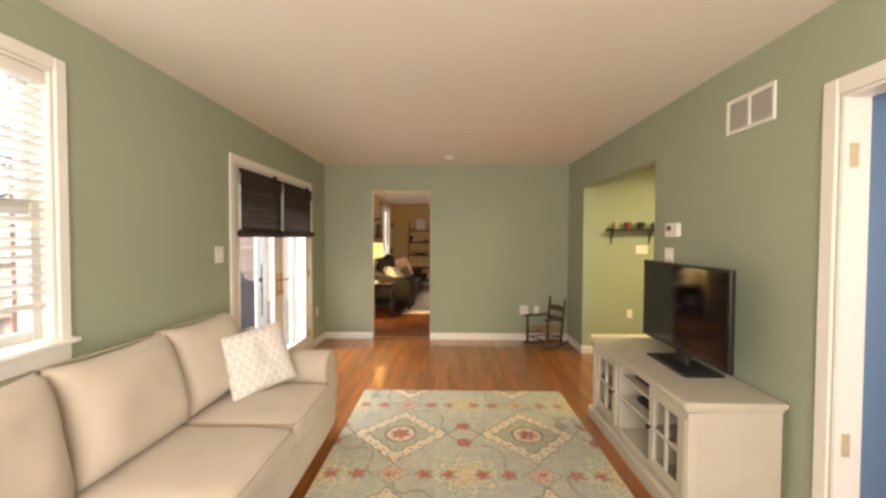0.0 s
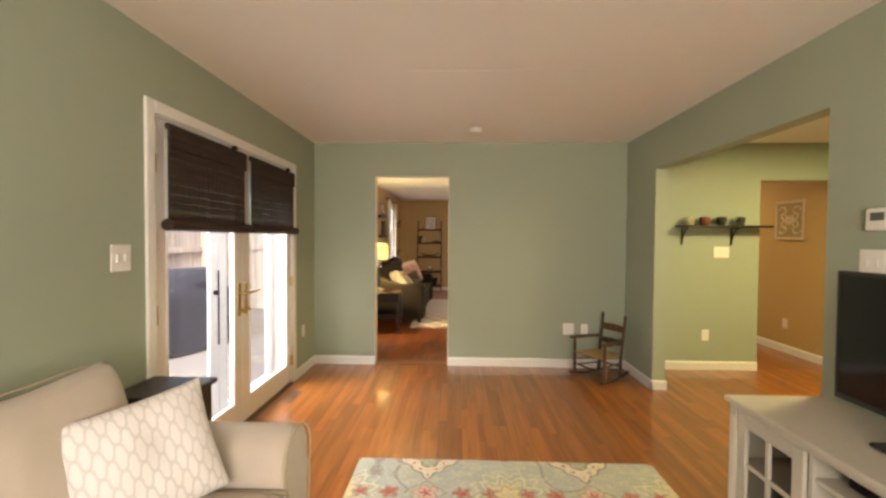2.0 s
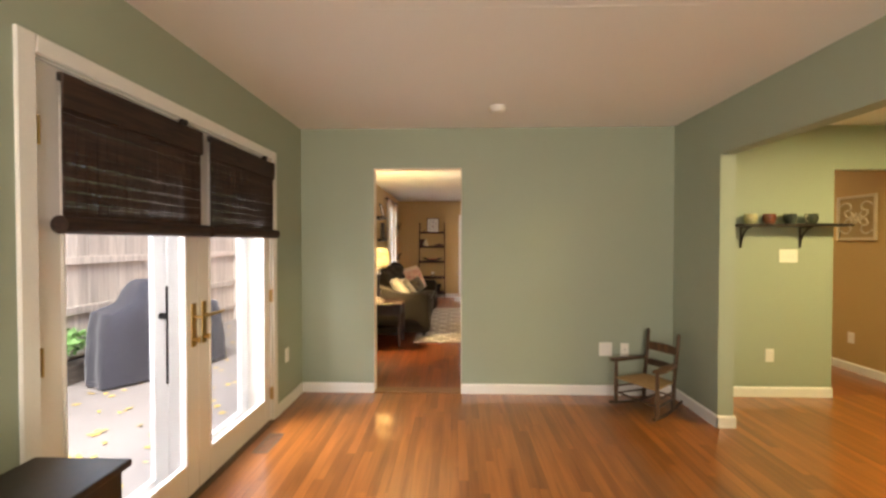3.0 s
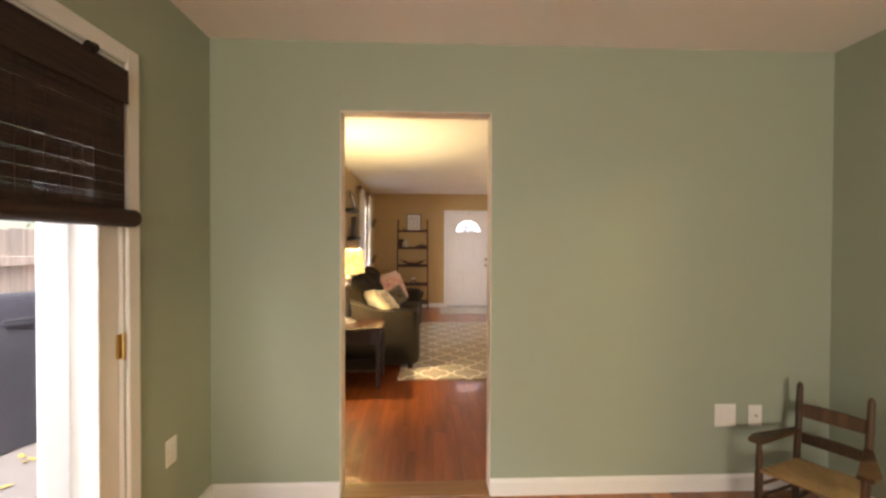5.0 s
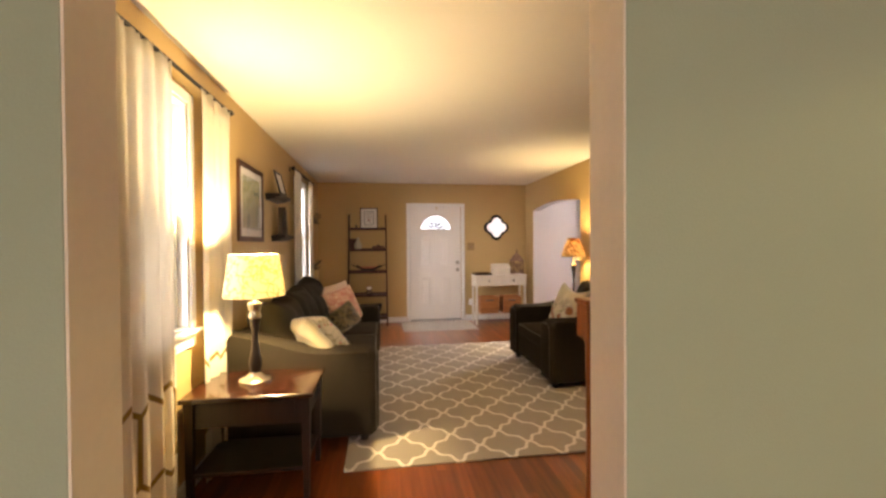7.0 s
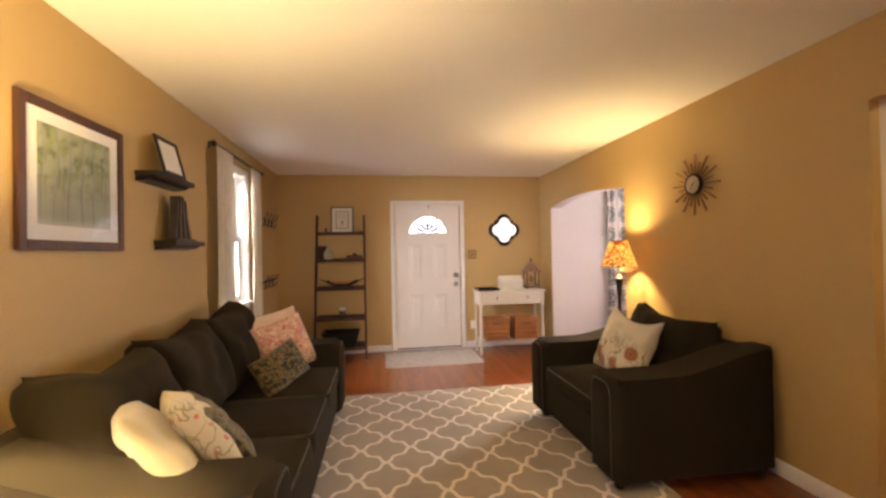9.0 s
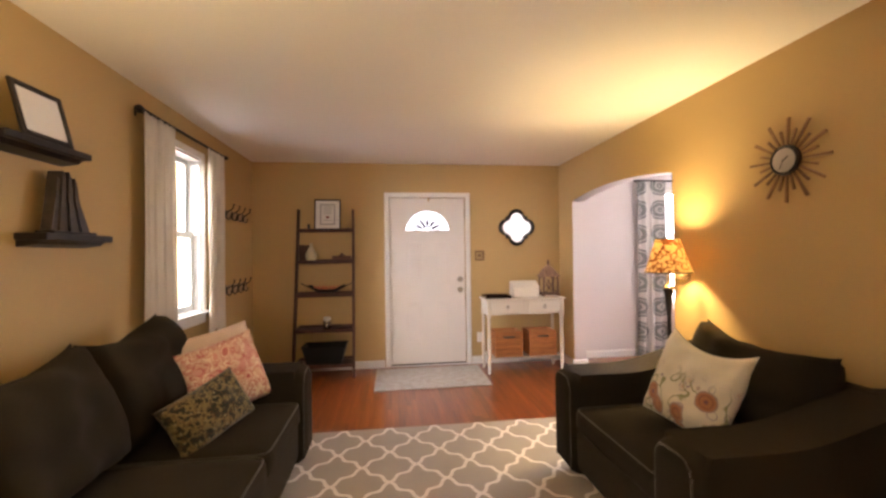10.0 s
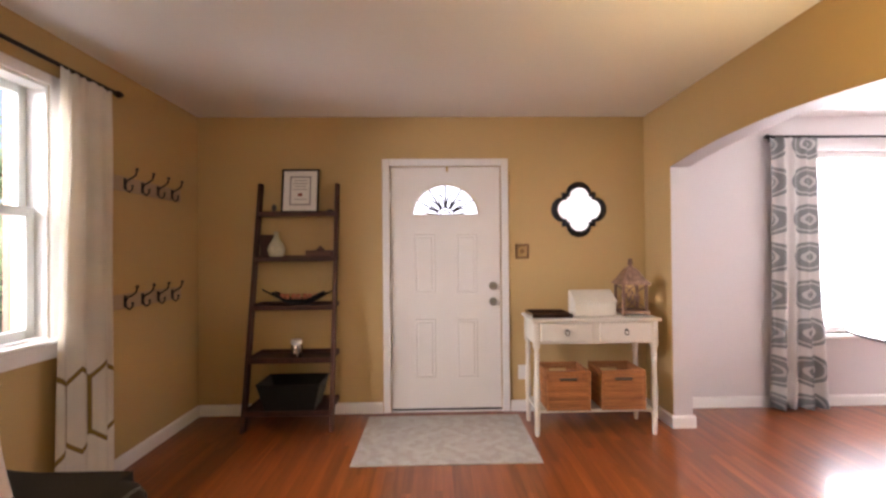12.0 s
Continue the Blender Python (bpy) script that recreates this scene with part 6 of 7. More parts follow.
# ---- ladder shelf ----
LADX0, LADX1 = -1.075, -0.415
lad = thing("ladder_shelf", "dark stained wooden ladder shelf with five trays leaning on the wall", "shelf", (-0.745, 12.03, 0.0))
HW = 0.325
M_LADDER = wood("red_brown_stained_wood", (0.035, 0.010, 0.005), (0.075, 0.021, 0.010), 0.55, "Z", coat=0.0)
top_y = 0.30
for s in (-1, 1):
    bm = bmesh.new()
    v = box(bm, (s * HW - 0.014, -0.03, 0.0), (s * HW + 0.014, 0.03, 1.885), 0.0)
    for q in v:
        q.co.y += top_y * q.co.z / 1.885
        q.co.x -= s * 0.016 * q.co.z / 1.885
    bmesh.ops.bevel(bm, geom=bm.edges[:], offset=0.003, segments=1, profile=0.5, affect="EDGES")
    part("rail", bm, M_LADDER, lad)
LEVELS = ((1.635, 0.155), (1.275, 0.195), (0.90, 0.235), (0.51, 0.275), (0.135, 0.31))
for z, d in LEVELS:
    bm = bmesh.new()
    f = top_y * z / 1.885 - 0.02
    b = min(f + d, 0.318)
    w = HW - 0.012
    box(bm, (-w, f, z - 0.010), (w, b, z), 0.0)
    box(bm, (-w - 0.005, f - 0.012, z - 0.022), (w + 0.005, f, z + 0.018), 0.003, 1)
    for s in (-1, 1):
        box(bm, (s * w - s * 0.010, f, z), (s * w, b, z + 0.028), 0.002, 1)
    box(bm, (-w + 0.01, b - 0.010, z), (w - 0.01, b, z + 0.028), 0.002, 1)
    part("tray", bm, M_LADDER, lad)
LY = 12.03


def on(z, d):
    return LY + top_y * z / 1.885 + d


fr = framed("photo_frame", "black framed certificate with a wide white mount on the ladder shelf", "picture frame", 0.300, 0.360, 0.016, 0.018, pose(-0.721, on(1.635, 0.0), 1.638 + 0.182, -7, 0, 0), M_DARKWOOD)
bm = bmesh.new()
sash(bm, "Y", -0.0105, 0.001, -0.085, 0.085, -0.12, 0.12, 0.012)
part("border", bm, M_GREYPRINT, fr, "grey printed border")
for i, (z, w) in enumerate(((0.085, 0.05), (0.06, 0.058), (0.035, 0.045), (0.01, 0.055), (-0.07, 0.05))):
    part("text_line", boxes(((-w, -0.0102, z - 0.003), (w, -0.0095, z + 0.003))), M_GREYPRINT, fr)
part("seal", boxes(((-0.018, -0.0102, -0.045), (0.018, -0.0095, -0.02)), bevel=0.0), material("red_brown_seal", (0.25, 0.05, 0.03), 0.7), fr)

bm = bmesh.new()
lathe(bm, [(0.03, 0.0), (0.032, 0.01), (0.012, 0.025), (0.02, 0.05), (0.012, 0.075), (0.0, 0.08)], n=14)
solo("figurine", bm, M_BOOKEND, "tiny dark figurine on the top tray", "ornament", (-0.935, on(1.635, 0.0), 1.636), smooth=True)
bm = bmesh.new()
lathe(bm, [(0.02, 0.0), (0.03, 0.012), (0.025, 0.03), (0.0, 0.035)], n=12)
solo("figurine", bm, M_BOOKEND, "small dark pebble ornament on the top tray", "ornament", (-0.49, on(1.635, 0.0), 1.636), smooth=True)

vs = thing("vase", "pale celadon long-necked glazed vase", "vase", (-0.905, on(1.275, 0.025), 1.276))
bm = bmesh.new()
lathe(bm, [(0.032, 0.0), (0.055, 0.025), (0.068, 0.065), (0.060, 0.105), (0.035, 0.145), (0.020, 0.18), (0.017, 0.20), (0.022, 0.215), (0.018, 0.215), (0.014, 0.19)], n=24)
part("body", bm, material("celadon_glaze", (0.50, 0.47, 0.33), 0.2, vary=0.15, scale=30), vs, smooth=True)
ph2 = framed("photo_frame", "small dark frame standing on the ladder shelf", "picture frame", 0.13, 0.19, 0.018, 0.014, pose(-0.985, on(1.275, 0.075), 1.278 + 0.097, -8, 0, 15), M_DARKWOOD)
for piece in ph2.children:
    piece.data.materials[0] = M_LADDER
bx = thing("wooden_box", "low carved red-brown wooden box with a knob", "box", (-0.565, on(1.275, 0.05), 1.276))
M_CARVED = wood("carved_red_wood", (0.05, 0.016, 0.010), (0.13, 0.05, 0.03), 0.5, "X", grain=2)
part("body", boxes(((-0.105, -0.05, 0.0), (0.105, 0.05, 0.065)), bevel=0.006), M_CARVED, bx)
bm = bmesh.new()
lathe(bm, [(0.035, 0.065), (0.03, 0.078), (0.012, 0.085), (0.014, 0.098), (0.0, 0.10)], n=14)
part("knob", bm, M_CARVED, bx, smooth=True)

bowl = thing("boat_bowl", "long black iron boat-shaped bowl with upswept ends holding votives", "bowl", (-0.735, on(0.90, 0.10), 0.90))
bm = bmesh.new()
rows = []
for i in range(25):
    u = 2 * i / 24 - 1
    wdt = 0.075 * max(0.0, 1 - abs(u / 0.72) ** 2.2) + 0.012
    base = 0.018 + 0.105 * max(0, abs(u) - 0.30) / 0.70
    row = [bm.verts.new((u * 0.29, wdt * math.cos(a), base + (0.030 + 0.012) * (1 + math.sin(a)) * (1 if abs(u) < 0.72 else 0.3))) for a in [math.pi + math.pi * k / 10 for k in range(11)]]
    rows.append(row)
for a, b in zip(rows, rows[1:]):
    for k in range(10):
        bm.faces.new((a[k], a[k + 1], b[k + 1], b[k]))
part("bowl", bm, M_IRON, bowl, smooth=True)
bowl.children[0].modifiers.new("thickness", "SOLIDIFY").thickness = 0.004
M_VOTIVE = material("amber_pink_glass", (0.58, 0.20, 0.12), 0.25, vary=0.2, scale=60)
for i in range(7):
    v = thing("votive", "small amber pink votive in the boat bowl", "candle holder", (-0.735 - 0.135 + i * 0.045, on(0.90, 0.10) + 0.008 * (-1) ** i, 0.945), group="votives in the bowl")
    bm = bmesh.new()
    lathe(bm, [(0.012, 0.0), (0.019, 0.012), (0.018, 0.038), (0.015, 0.05), (0.010, 0.05), (0.013, 0.02)], n=12)
    part("cup", bm, M_VOTIVE, v, smooth=True)

cd = thing("candle_jar", "silver glass candle jar with a white lid", "candle", (-0.725, on(0.51, 0.07), 0.511))
bm = bmesh.new()
lathe(bm, [(0.040, 0.0), (0.042, 0.01), (0.042, 0.10), (0.040, 0.105)], n=20)
part("jar", bm, M_SILVER, cd, smooth=True)
for k in range(6):
    a = k * math.pi / 3
    bm = bmesh.new()
    box(bm, (-0.006, -0.004, 0.012), (0.006, 0.004, 0.095), 0.002)
    bmesh.ops.transform(bm, matrix=pose(0.041 * math.cos(a), 0.041 * math.sin(a), 0, 0, 0, math.degrees(a) + 90), verts=bm.verts[:])
    part("rib", bm, M_IRON, cd)
bm = bmesh.new()
lathe(bm, [(0.040, 0.105), (0.041, 0.135), (0.036, 0.138), (0.0, 0.138)], n=20)
part("lid", bm, M_PLATE, cd, "white lid", smooth=True)

cr = thing("storage_bin", "black fabric storage bin with flared sides on the bottom tray", "storage bin", (-0.745, on(0.135, 0.13), 0.136))
M_BIN = fabric("black_canvas", (0.014, 0.014, 0.014))
bm = bmesh.new()
rings = []
for w, d, z in ((0.185, 0.115, 0.0), (0.235, 0.145, 0.205), (0.228, 0.138, 0.205), (0.180, 0.11, 0.012)):
    rings.append([bm.verts.new(p) for p in ((-w, -d, z), (w, -d, z), (w, d, z), (-w, d, z))])
for a, b in zip(rings, rings[1:]):
    for i in range(4):
        bm.faces.new((a[i], a[(i + 1) % 4], b[(i + 1) % 4], b[i]))
bm.faces.new(rings[0][::-1])
bm.faces.new(rings[-1])
bmesh.ops.bevel(bm, geom=bm.edges[:], offset=0.004, segments=2, profile=0.5, affect="EDGES")
part("body", bm, M_BIN, cr)
bm = bmesh.new()
tube(bm, [(-0.237, -0.147, 0.203), (0.237, -0.147, 0.203), (0.237, 0.147, 0.203), (-0.237, 0.147, 0.203), (-0.237, -0.147, 0.203)], 0.005, 6)
part("rim", bm, M_BIN, cr)

# ---- console table ----
ct = thing("console_table", "white painted console table with two drawers and turned legs", "table", (1.50, 12.02, 0.0))
W2, D2 = 0.445, 0.16
part("tabletop", boxes(((-W2 - 0.02, -D2 - 0.02, 0.815), (W2 + 0.02, D2 + 0.02, 0.835)), bevel=0.007), M_CREAM, ct)
part("case", boxes(((-W2 + 0.005, -D2 + 0.008, 0.655), (W2 - 0.005, D2 - 0.005, 0.815))), M_CREAM, ct)
for s in (-1, 1):
    x0, x1 = (0.028, W2 - 0.048) if s > 0 else (-W2 + 0.048, -0.028)
    bm = bmesh.new()
    box(bm, (x0, -D2 - 0.004, 0.675), (x1, -D2 + 0.010, 0.805), 0.006, 2)
    d = part("drawer", bm, M_CREAM, ct)
    bm = bmesh.new()
    c = (x0 + x1) / 2
    tube(bm, [(c, -D2 - 0.004, 0.755), (c, -D2 - 0.018, 0.755)], 0.006, 8)
    tube(bm, [(c + 0.014 * math.sin(a), -D2 - 0.018, 0.738 + 0.018 * math.cos(a)) for a in [k * 2 * math.pi / 14 for k in range(15)]], 0.0035, 6)
    part("ring_pull", bm, M_IRON, d, "dark ring pull", smooth=True)
for x in (-W2 + 0.022, W2 - 0.022):
    for y in (-D2 + 0.022, D2 - 0.022):
        bm = bmesh.new()
        box(bm, (x - 0.022, y - 0.022, 0.63), (x + 0.022, y + 0.022, 0.815), 0.003, 1)
        lathe(bm, [(0.014, 0.0), (0.018, 0.04), (0.019, 0.13), (0.024, 0.16), (0.016, 0.185), (0.022, 0.21), (0.024, 0.30), (0.018, 0.44), (0.016, 0.52), (0.022, 0.54), (0.015, 0.555), (0.023, 0.575), (0.015, 0.595), (0.022, 0.63)], (x, y, 0.0), 14)
        part("leg", bm, M_CREAM, ct, smooth=True, auto=45)
part("lower_shelf", boxes(((-W2 + 0.02, -D2 + 0.012, 0.165), (W2 - 0.02, D2 - 0.012, 0.185)), bevel=0.004), M_CREAM, ct)

M_LINER = fabric("dark_basket_inside", (0.05, 0.03, 0.015))


def basket(at):
    b = thing("wicker_basket", "square honey wicker basket with a handle slot", "basket", at, group="wicker baskets")
    w, d, h = 0.150, 0.13, 0.272
    bm = bmesh.new()
    rnd = random.Random(int(at[0] * 100))
    step = 0.0115
    nz = int(h / step)
    for j in range(nz):
        z = 0.006 + j * step
        hole = nz - 5 <= j <= nz - 4
        for face in range(4):
            length = (w if face in (0, 2) else d)
            n = 14
            pts = []
            segs = []
            for i in range(n + 1):
                u = -length + 2 * length * i / n
                off = 0.0025 * math.cos(math.pi * (i + j)) + rnd.uniform(-0.0006, 0.0006)
                if face in (0, 2) and hole and abs(u) < 0.045:
                    if len(pts) > 1:
                        segs.append(pts)
                    pts = []
                    continue
                s = -1 if face in (0, 3) else 1
                pts.append((u, s * (d + off), z) if face in (0, 2) else (s * (w + off), u, z))
            segs.append(pts)
            for g in segs:
                if len(g) > 1:
                    tube(bm, g, 0.0052, 4)
    tagged(part("weave", bm, M_RATTAN, b), kind="stuff")
    for x in (-1, 1):
        for y in (-1, 1):
            bm = bmesh.new()
            tube(bm, [(x * w, y * d, 0.0), (x * w, y * d, h)], 0.009, 6)
            part("corner_post", bm, M_RATTAN, b)
    bm = bmesh.new()
    tube(bm, [(-w, -d, h), (w, -d, h), (w, d, h), (-w, d, h), (-w, -d, h)], 0.009, 6)
    part("rim", bm, M_RATTAN, b)
    part("inside", boxes(((-w + 0.01, -d + 0.01, 0.004), (w - 0.01, d - 0.01, h - 0.06))), M_LINER, b, "dark inside of the basket")
    return b


basket((1.295, 11.985, 0.186))
basket((1.69, 11.985, 0.186))

bx = thing("letter_box", "white painted wooden letter box with a sloping lid", "box", (1.545, 12.06, 0.836))
bm = bmesh.new()
prism(bm, [(-0.085, 0.0), (0.085, 0.0), (0.085, 0.175), (0.03, 0.175), (-0.085, 0.10)], "X", -0.152, 0.152)
bmesh.ops.bevel(bm, geom=bm.edges[:], offset=0.003, segments=1, profile=0.5, affect="EDGES")
part("body", bm, M_CREAM, bx)
bm = bmesh.new()
prism(bm, [(-0.092, 0.098), (0.03, 0.178), (0.03, 0.184), (-0.092, 0.106)], "X", -0.157, 0.157)
part("lid", bm, M_CREAM, bx)

tr = thing("tray", "shallow dark wooden tray on the console table", "tray", (1.20, 12.02, 0.836))
bm = bmesh.new()
box(bm, (-0.135, -0.12, 0.0), (0.135, 0.12, 0.008))
for p, q in (((-0.145, -0.13, 0), (0.145, -0.12, 0.03)), ((-0.145, 0.12, 0), (0.145, 0.13, 0.03)), ((-0.145, -0.12, 0), (-0.135, 0.12, 0.03)), ((0.135, -0.12, 0), (0.145, 0.12, 0.03))):
    box(bm, p, q, 0.003, 1)
part("tray_body", bm, M_DARKTOP, tr)

M_LANT = wood("weathered_brown_wood", (0.10, 0.05, 0.028), (0.27, 0.16, 0.10), 0.7, "Z", grain=2)
ln = thing("lantern", "weathered brown wooden lantern with scrolled sides and a finial", "lantern", (1.845, 12.06, 0.836))
part("base", boxes(((-0.105, -0.09, 0.012), (0.105, 0.09, 0.035)), bevel=0.004), M_LANT, ln)
for x in (-1, 1):
    for y in (-1, 1):
        part("foot", boxes(((x * 0.09 - 0.014, y * 0.075 - 0.014, 0), (x * 0.09 + 0.014, y * 0.075 + 0.014, 0.013))), M_LANT, ln)
        part("post", boxes(((x * 0.085 - 0.009, y * 0.07 - 0.009, 0.035), (x * 0.085 + 0.009, y * 0.07 + 0.009, 0.225))), M_LANT, ln)
for y in (-0.07, 0.07):
    bm = bmesh.new()
    for s in (-1, 1):
        tube(bm, [(s * 0.08, y, 0.045), (s * 0.02, y, 0.085), (s * 0.035, y, 0.13), (s * 0.02, y, 0.175), (s * 0.08, y, 0.215)], 0.006, 6)
        tube(bm, [(s * 0.02, y, 0.085), (-s * 0.02, y, 0.175)], 0.005, 6)
    part("scrollwork", bm, M_LANT, ln, smooth=True)
bm = bmesh.new()
lathe(bm, [(0.155, 0.225), (0.15, 0.24), (0.11, 0.275), (0.085, 0.31), (0.05, 0.345), (0.02, 0.36), (0.012, 0.375)], n=4)
bmesh.ops.transform(bm, matrix=Matrix.Diagonal((1, 0.85, 1, 1)) @ Euler((0, 0, radians(45))).to_matrix().to_4x4(), verts=bm.verts[:])
part("roof", bm, M_LANT, ln)
bm = bmesh.new()
lathe(bm, [(0.012, 0.372), (0.02, 0.385), (0.012, 0.40), (0.016, 0.415), (0.0, 0.425)], n=12)
part("finial", bm, M_LANT, ln, smooth=True)

# ---- quatrefoil mirror ----
mr = thing("wall_mirror", "quatrefoil wall mirror in a scalloped black frame", "mirror", (1.558, LN, 1.663))


def foil(r, step):
    """A quatrefoil outline with square notches between its lobes."""
    out = []
    for q in range(4):
        base = q * math.pi / 2
        lobe = 0.45 * r
        cx = 0.55 * r
        for i in range(15):
            a = radians(-72 + i * (144 / 14))
            x, z = cx + lobe * math.cos(a) * 1.0, lobe * math.sin(a) * 1.02
            out.append((x * math.cos(base) - z * math.sin(base), x * math.sin(base) + z * math.cos(base)))
        c0, c1 = 0.43 * r, 0.56 * r + step
        for x, z in ((c1, c0), (c1, c1), (c0, c1)):
            out.append((x * math.cos(base) - z * math.sin(base), x * math.sin(base) + z * math.cos(base)))
    return out


outer, inner = foil(0.232, 0.012), foil(0.180, 0.002)
bm = bmesh.new()
for y0, o, i2 in ((-0.020, outer, inner),):
    vo = [bm.verts.new((x, -0.006, z)) for x, z in outer]
    vm = [bm.verts.new(((x * 0.5 + a * 0.5), -0.024, (z * 0.5 + b * 0.5))) for (x, z), (a, b) in zip(outer, inner)]
    vi = [bm.verts.new((x, -0.010, z)) for x, z in inner]
    vb = [bm.verts.new((x, 0.0, z)) for x, z in outer]
    k = len(outer)
    for a, b in ((vb, vo), (vo, vm), (vm, vi)):
        for j in range(k):
            bm.faces.new((a[j], a[(j + 1) % k], b[(j + 1) % k], b[j]))
part("frame", bm, M_IRON, mr, "scalloped black frame")
bm = bmesh.new()
bm.faces.new([bm.verts.new((x, -0.018 + 0.05 * x - 0.03 * z, z)) for x, z in inner])
part("glass", bm, M_MIRROR, mr, "silvered mirror glass")

# ---- sunburst clock ----
M_CLOCKWOOD = wood("bronze_brown_wood", (0.17, 0.09, 0.038), (0.34, 0.19, 0.085), 0.35, "Z")
ck = thing("sunburst_clock", "sunburst wall clock with bronze rays and a silver dial", "clock", (LE, 9.318, 1.823), -90)
for i in range(24):
    a = 2 * math.pi * i / 24 + 0.05
    long_ray = i % 2 == 0
    r1 = 0.226 if long_ray else 0.165
    bm = bmesh.new()
    w0, w1 = (0.004, 0.0075) if long_ray else (0.004, 0.006)
    prism(bm, [(-w0, 0.075), (w0, 0.075), (w1, r1), (-w1, r1)], "Y", -0.016, -0.006)
    bmesh.ops.transform(bm, matrix=Euler((0, a, 0)).to_matrix().to_4x4(), verts=bm.verts[:])
    part("ray", bm, M_CLOCKWOOD, ck)
bm = bmesh.new()
lathe(bm, [(0.070, 0.0), (0.082, 0.02), (0.080, 0.034), (0.070, 0.040), (0.064, 0.034)], n=32)
bmesh.ops.transform(bm, matrix=Euler((radians(90), 0, 0)).to_matrix().to_4x4(), verts=bm.verts[:])
part("case", bm, M_IRON, ck, "dark round case", smooth=True)
bm = bmesh.new()
lathe(bm, [(0.0, 0.0355), (0.064, 0.0355), (0.064, 0.034)], n=32, cap=False)
bmesh.ops.transform(bm, matrix=Euler((radians(90), 0, 0)).to_matrix().to_4x4(), verts=bm.verts[:])
dial = part("dial", bm, material("brushed_silver_dial", (0.55, 0.52, 0.46), 0.3, 0.6, vary=0.05), ck, "silver dial")
for ang, ln2, w in ((62, 0.034, 0.0025), (205, 0.048, 0.0018)):
    bm = bmesh.new()
    box(bm, (-w, -0.0385, -0.008), (w, -0.037, ln2))
    bmesh.ops.transform(bm, matrix=Euler((0, radians(ang), 0)).to_matrix().to_4x4(), verts=bm.verts[:])
    part("pointer", bm, M_IRON, ck)

bell = thing("doorbell_plaque", "small square bronze wall plaque beside the door", "plaque", (1.08, LN, 1.32))
bm = bmesh.new()
sash(bm, "Y", -0.014, 0.014, -0.058, 0.058, -0.062, 0.062, 0.020)
M_PLAQUE = material("brown_bronze", (0.26, 0.16, 0.07), 0.4, 0.4, vary=0.15, scale=30)
part("frame", bm, M_PLAQUE, bell)
part("face", boxes(((-0.04, -0.006, -0.044), (0.04, 0.0, 0.044))), material("tan_metal_face", (0.44, 0.30, 0.13), 0.4, 0.3), bell)
bm = bmesh.new()
lathe(bm, [(0.022, 0.0), (0.020, 0.006), (0.0, 0.008)], n=14)
bmesh.ops.transform(bm, matrix=Matrix.Translation((0, -0.006, 0)) @ Euler((radians(90), 0, 0)).to_matrix().to_4x4(), verts=bm.verts[:])
part("button", bm, M_PLAQUE, bell, smooth=True)
wall_plate("wall_outlet", "white outlet low on the tan wall by the door", "outlet", (1.075, LN, 0.32), 0, "outlet")

# ---- stair newel and gate ----
nw = thing("newel_post", "varnished oak newel post with a square head and a handrail", "newel post", (0.352, 6.65, 0.0))
bm = bmesh.new()
box(bm, (-0.048, -0.048, 0.98), (0.048, 0.048, 1.12), 0.006, 2)
box(bm, (-0.055, -0.055, 1.12), (0.055, 0.055, 1.14), 0.006, 2)
part("head", bm, M_NEWEL, nw)
bm = bmesh.new()
lathe(bm, [(0.040, 0.98), (0.030, 0.955), (0.028, 0.80), (0.026, 0.40), (0.032, 0.30), (0.042, 0.285)], n=16)
part("shaft", bm, M_NEWEL, nw, smooth=True)
part("foot", boxes(((-0.048, -0.048, 0.0), (0.048, 0.048, 0.29)), bevel=0.004), M_NEWEL, nw)
bm = bmesh.new()
prism(bm, [(-0.028, 1.05), (0.028, 1.05), (0.03, 1.08), (0.015, 1.10), (-0.015, 1.10), (-0.03, 1.08)], "X", 0.048, 1.76)
part("handrail", bm, M_NEWEL, nw, "oak handrail")
gt = thing("baby_gate", "white painted metal baby gate beside the newel post", "gate", (0.405, 6.58, 0.0), -78)
M_GATE = material("white_gate_enamel", (0.78, 0.76, 0.72), 0.35, vary=0.02)
bm = bmesh.new()
tube(bm, [(0.0, 0, 0.06), (0.0, 0, 0.985)], 0.014, 8)
tube(bm, [(0.70, 0, 0.06), (0.70, 0, 0.985)], 0.014, 8)
tube(bm, [(0.0, 0, 0.975), (0.70, 0, 0.975)], 0.014, 8)
tube(bm, [(0.0, 0, 0.07), (0.70, 0, 0.07)], 0.014, 8)
part("gate_frame", bm, M_GATE, gt, smooth=True)
for i in range(9):
    bm = bmesh.new()
    tube(bm, [(0.07 + i * 0.07, 0, 0.07), (0.07 + i * 0.07, 0, 0.975)], 0.007, 8)
    part("bar", bm, M_GATE, gt, smooth=True)
bm = bmesh.new()
lathe(bm, [(0.02, 0.0), (0.02, 0.02)], (0.0, 0.0, 0.0), 10)
for x in (0.0, 0.70):
    lathe(bm, [(0.02, 0.0), (0.016, 0.06)], (x, 0.0, 0.0), 10)
part("rubber_foot", bm, M_BLACKPL, gt)

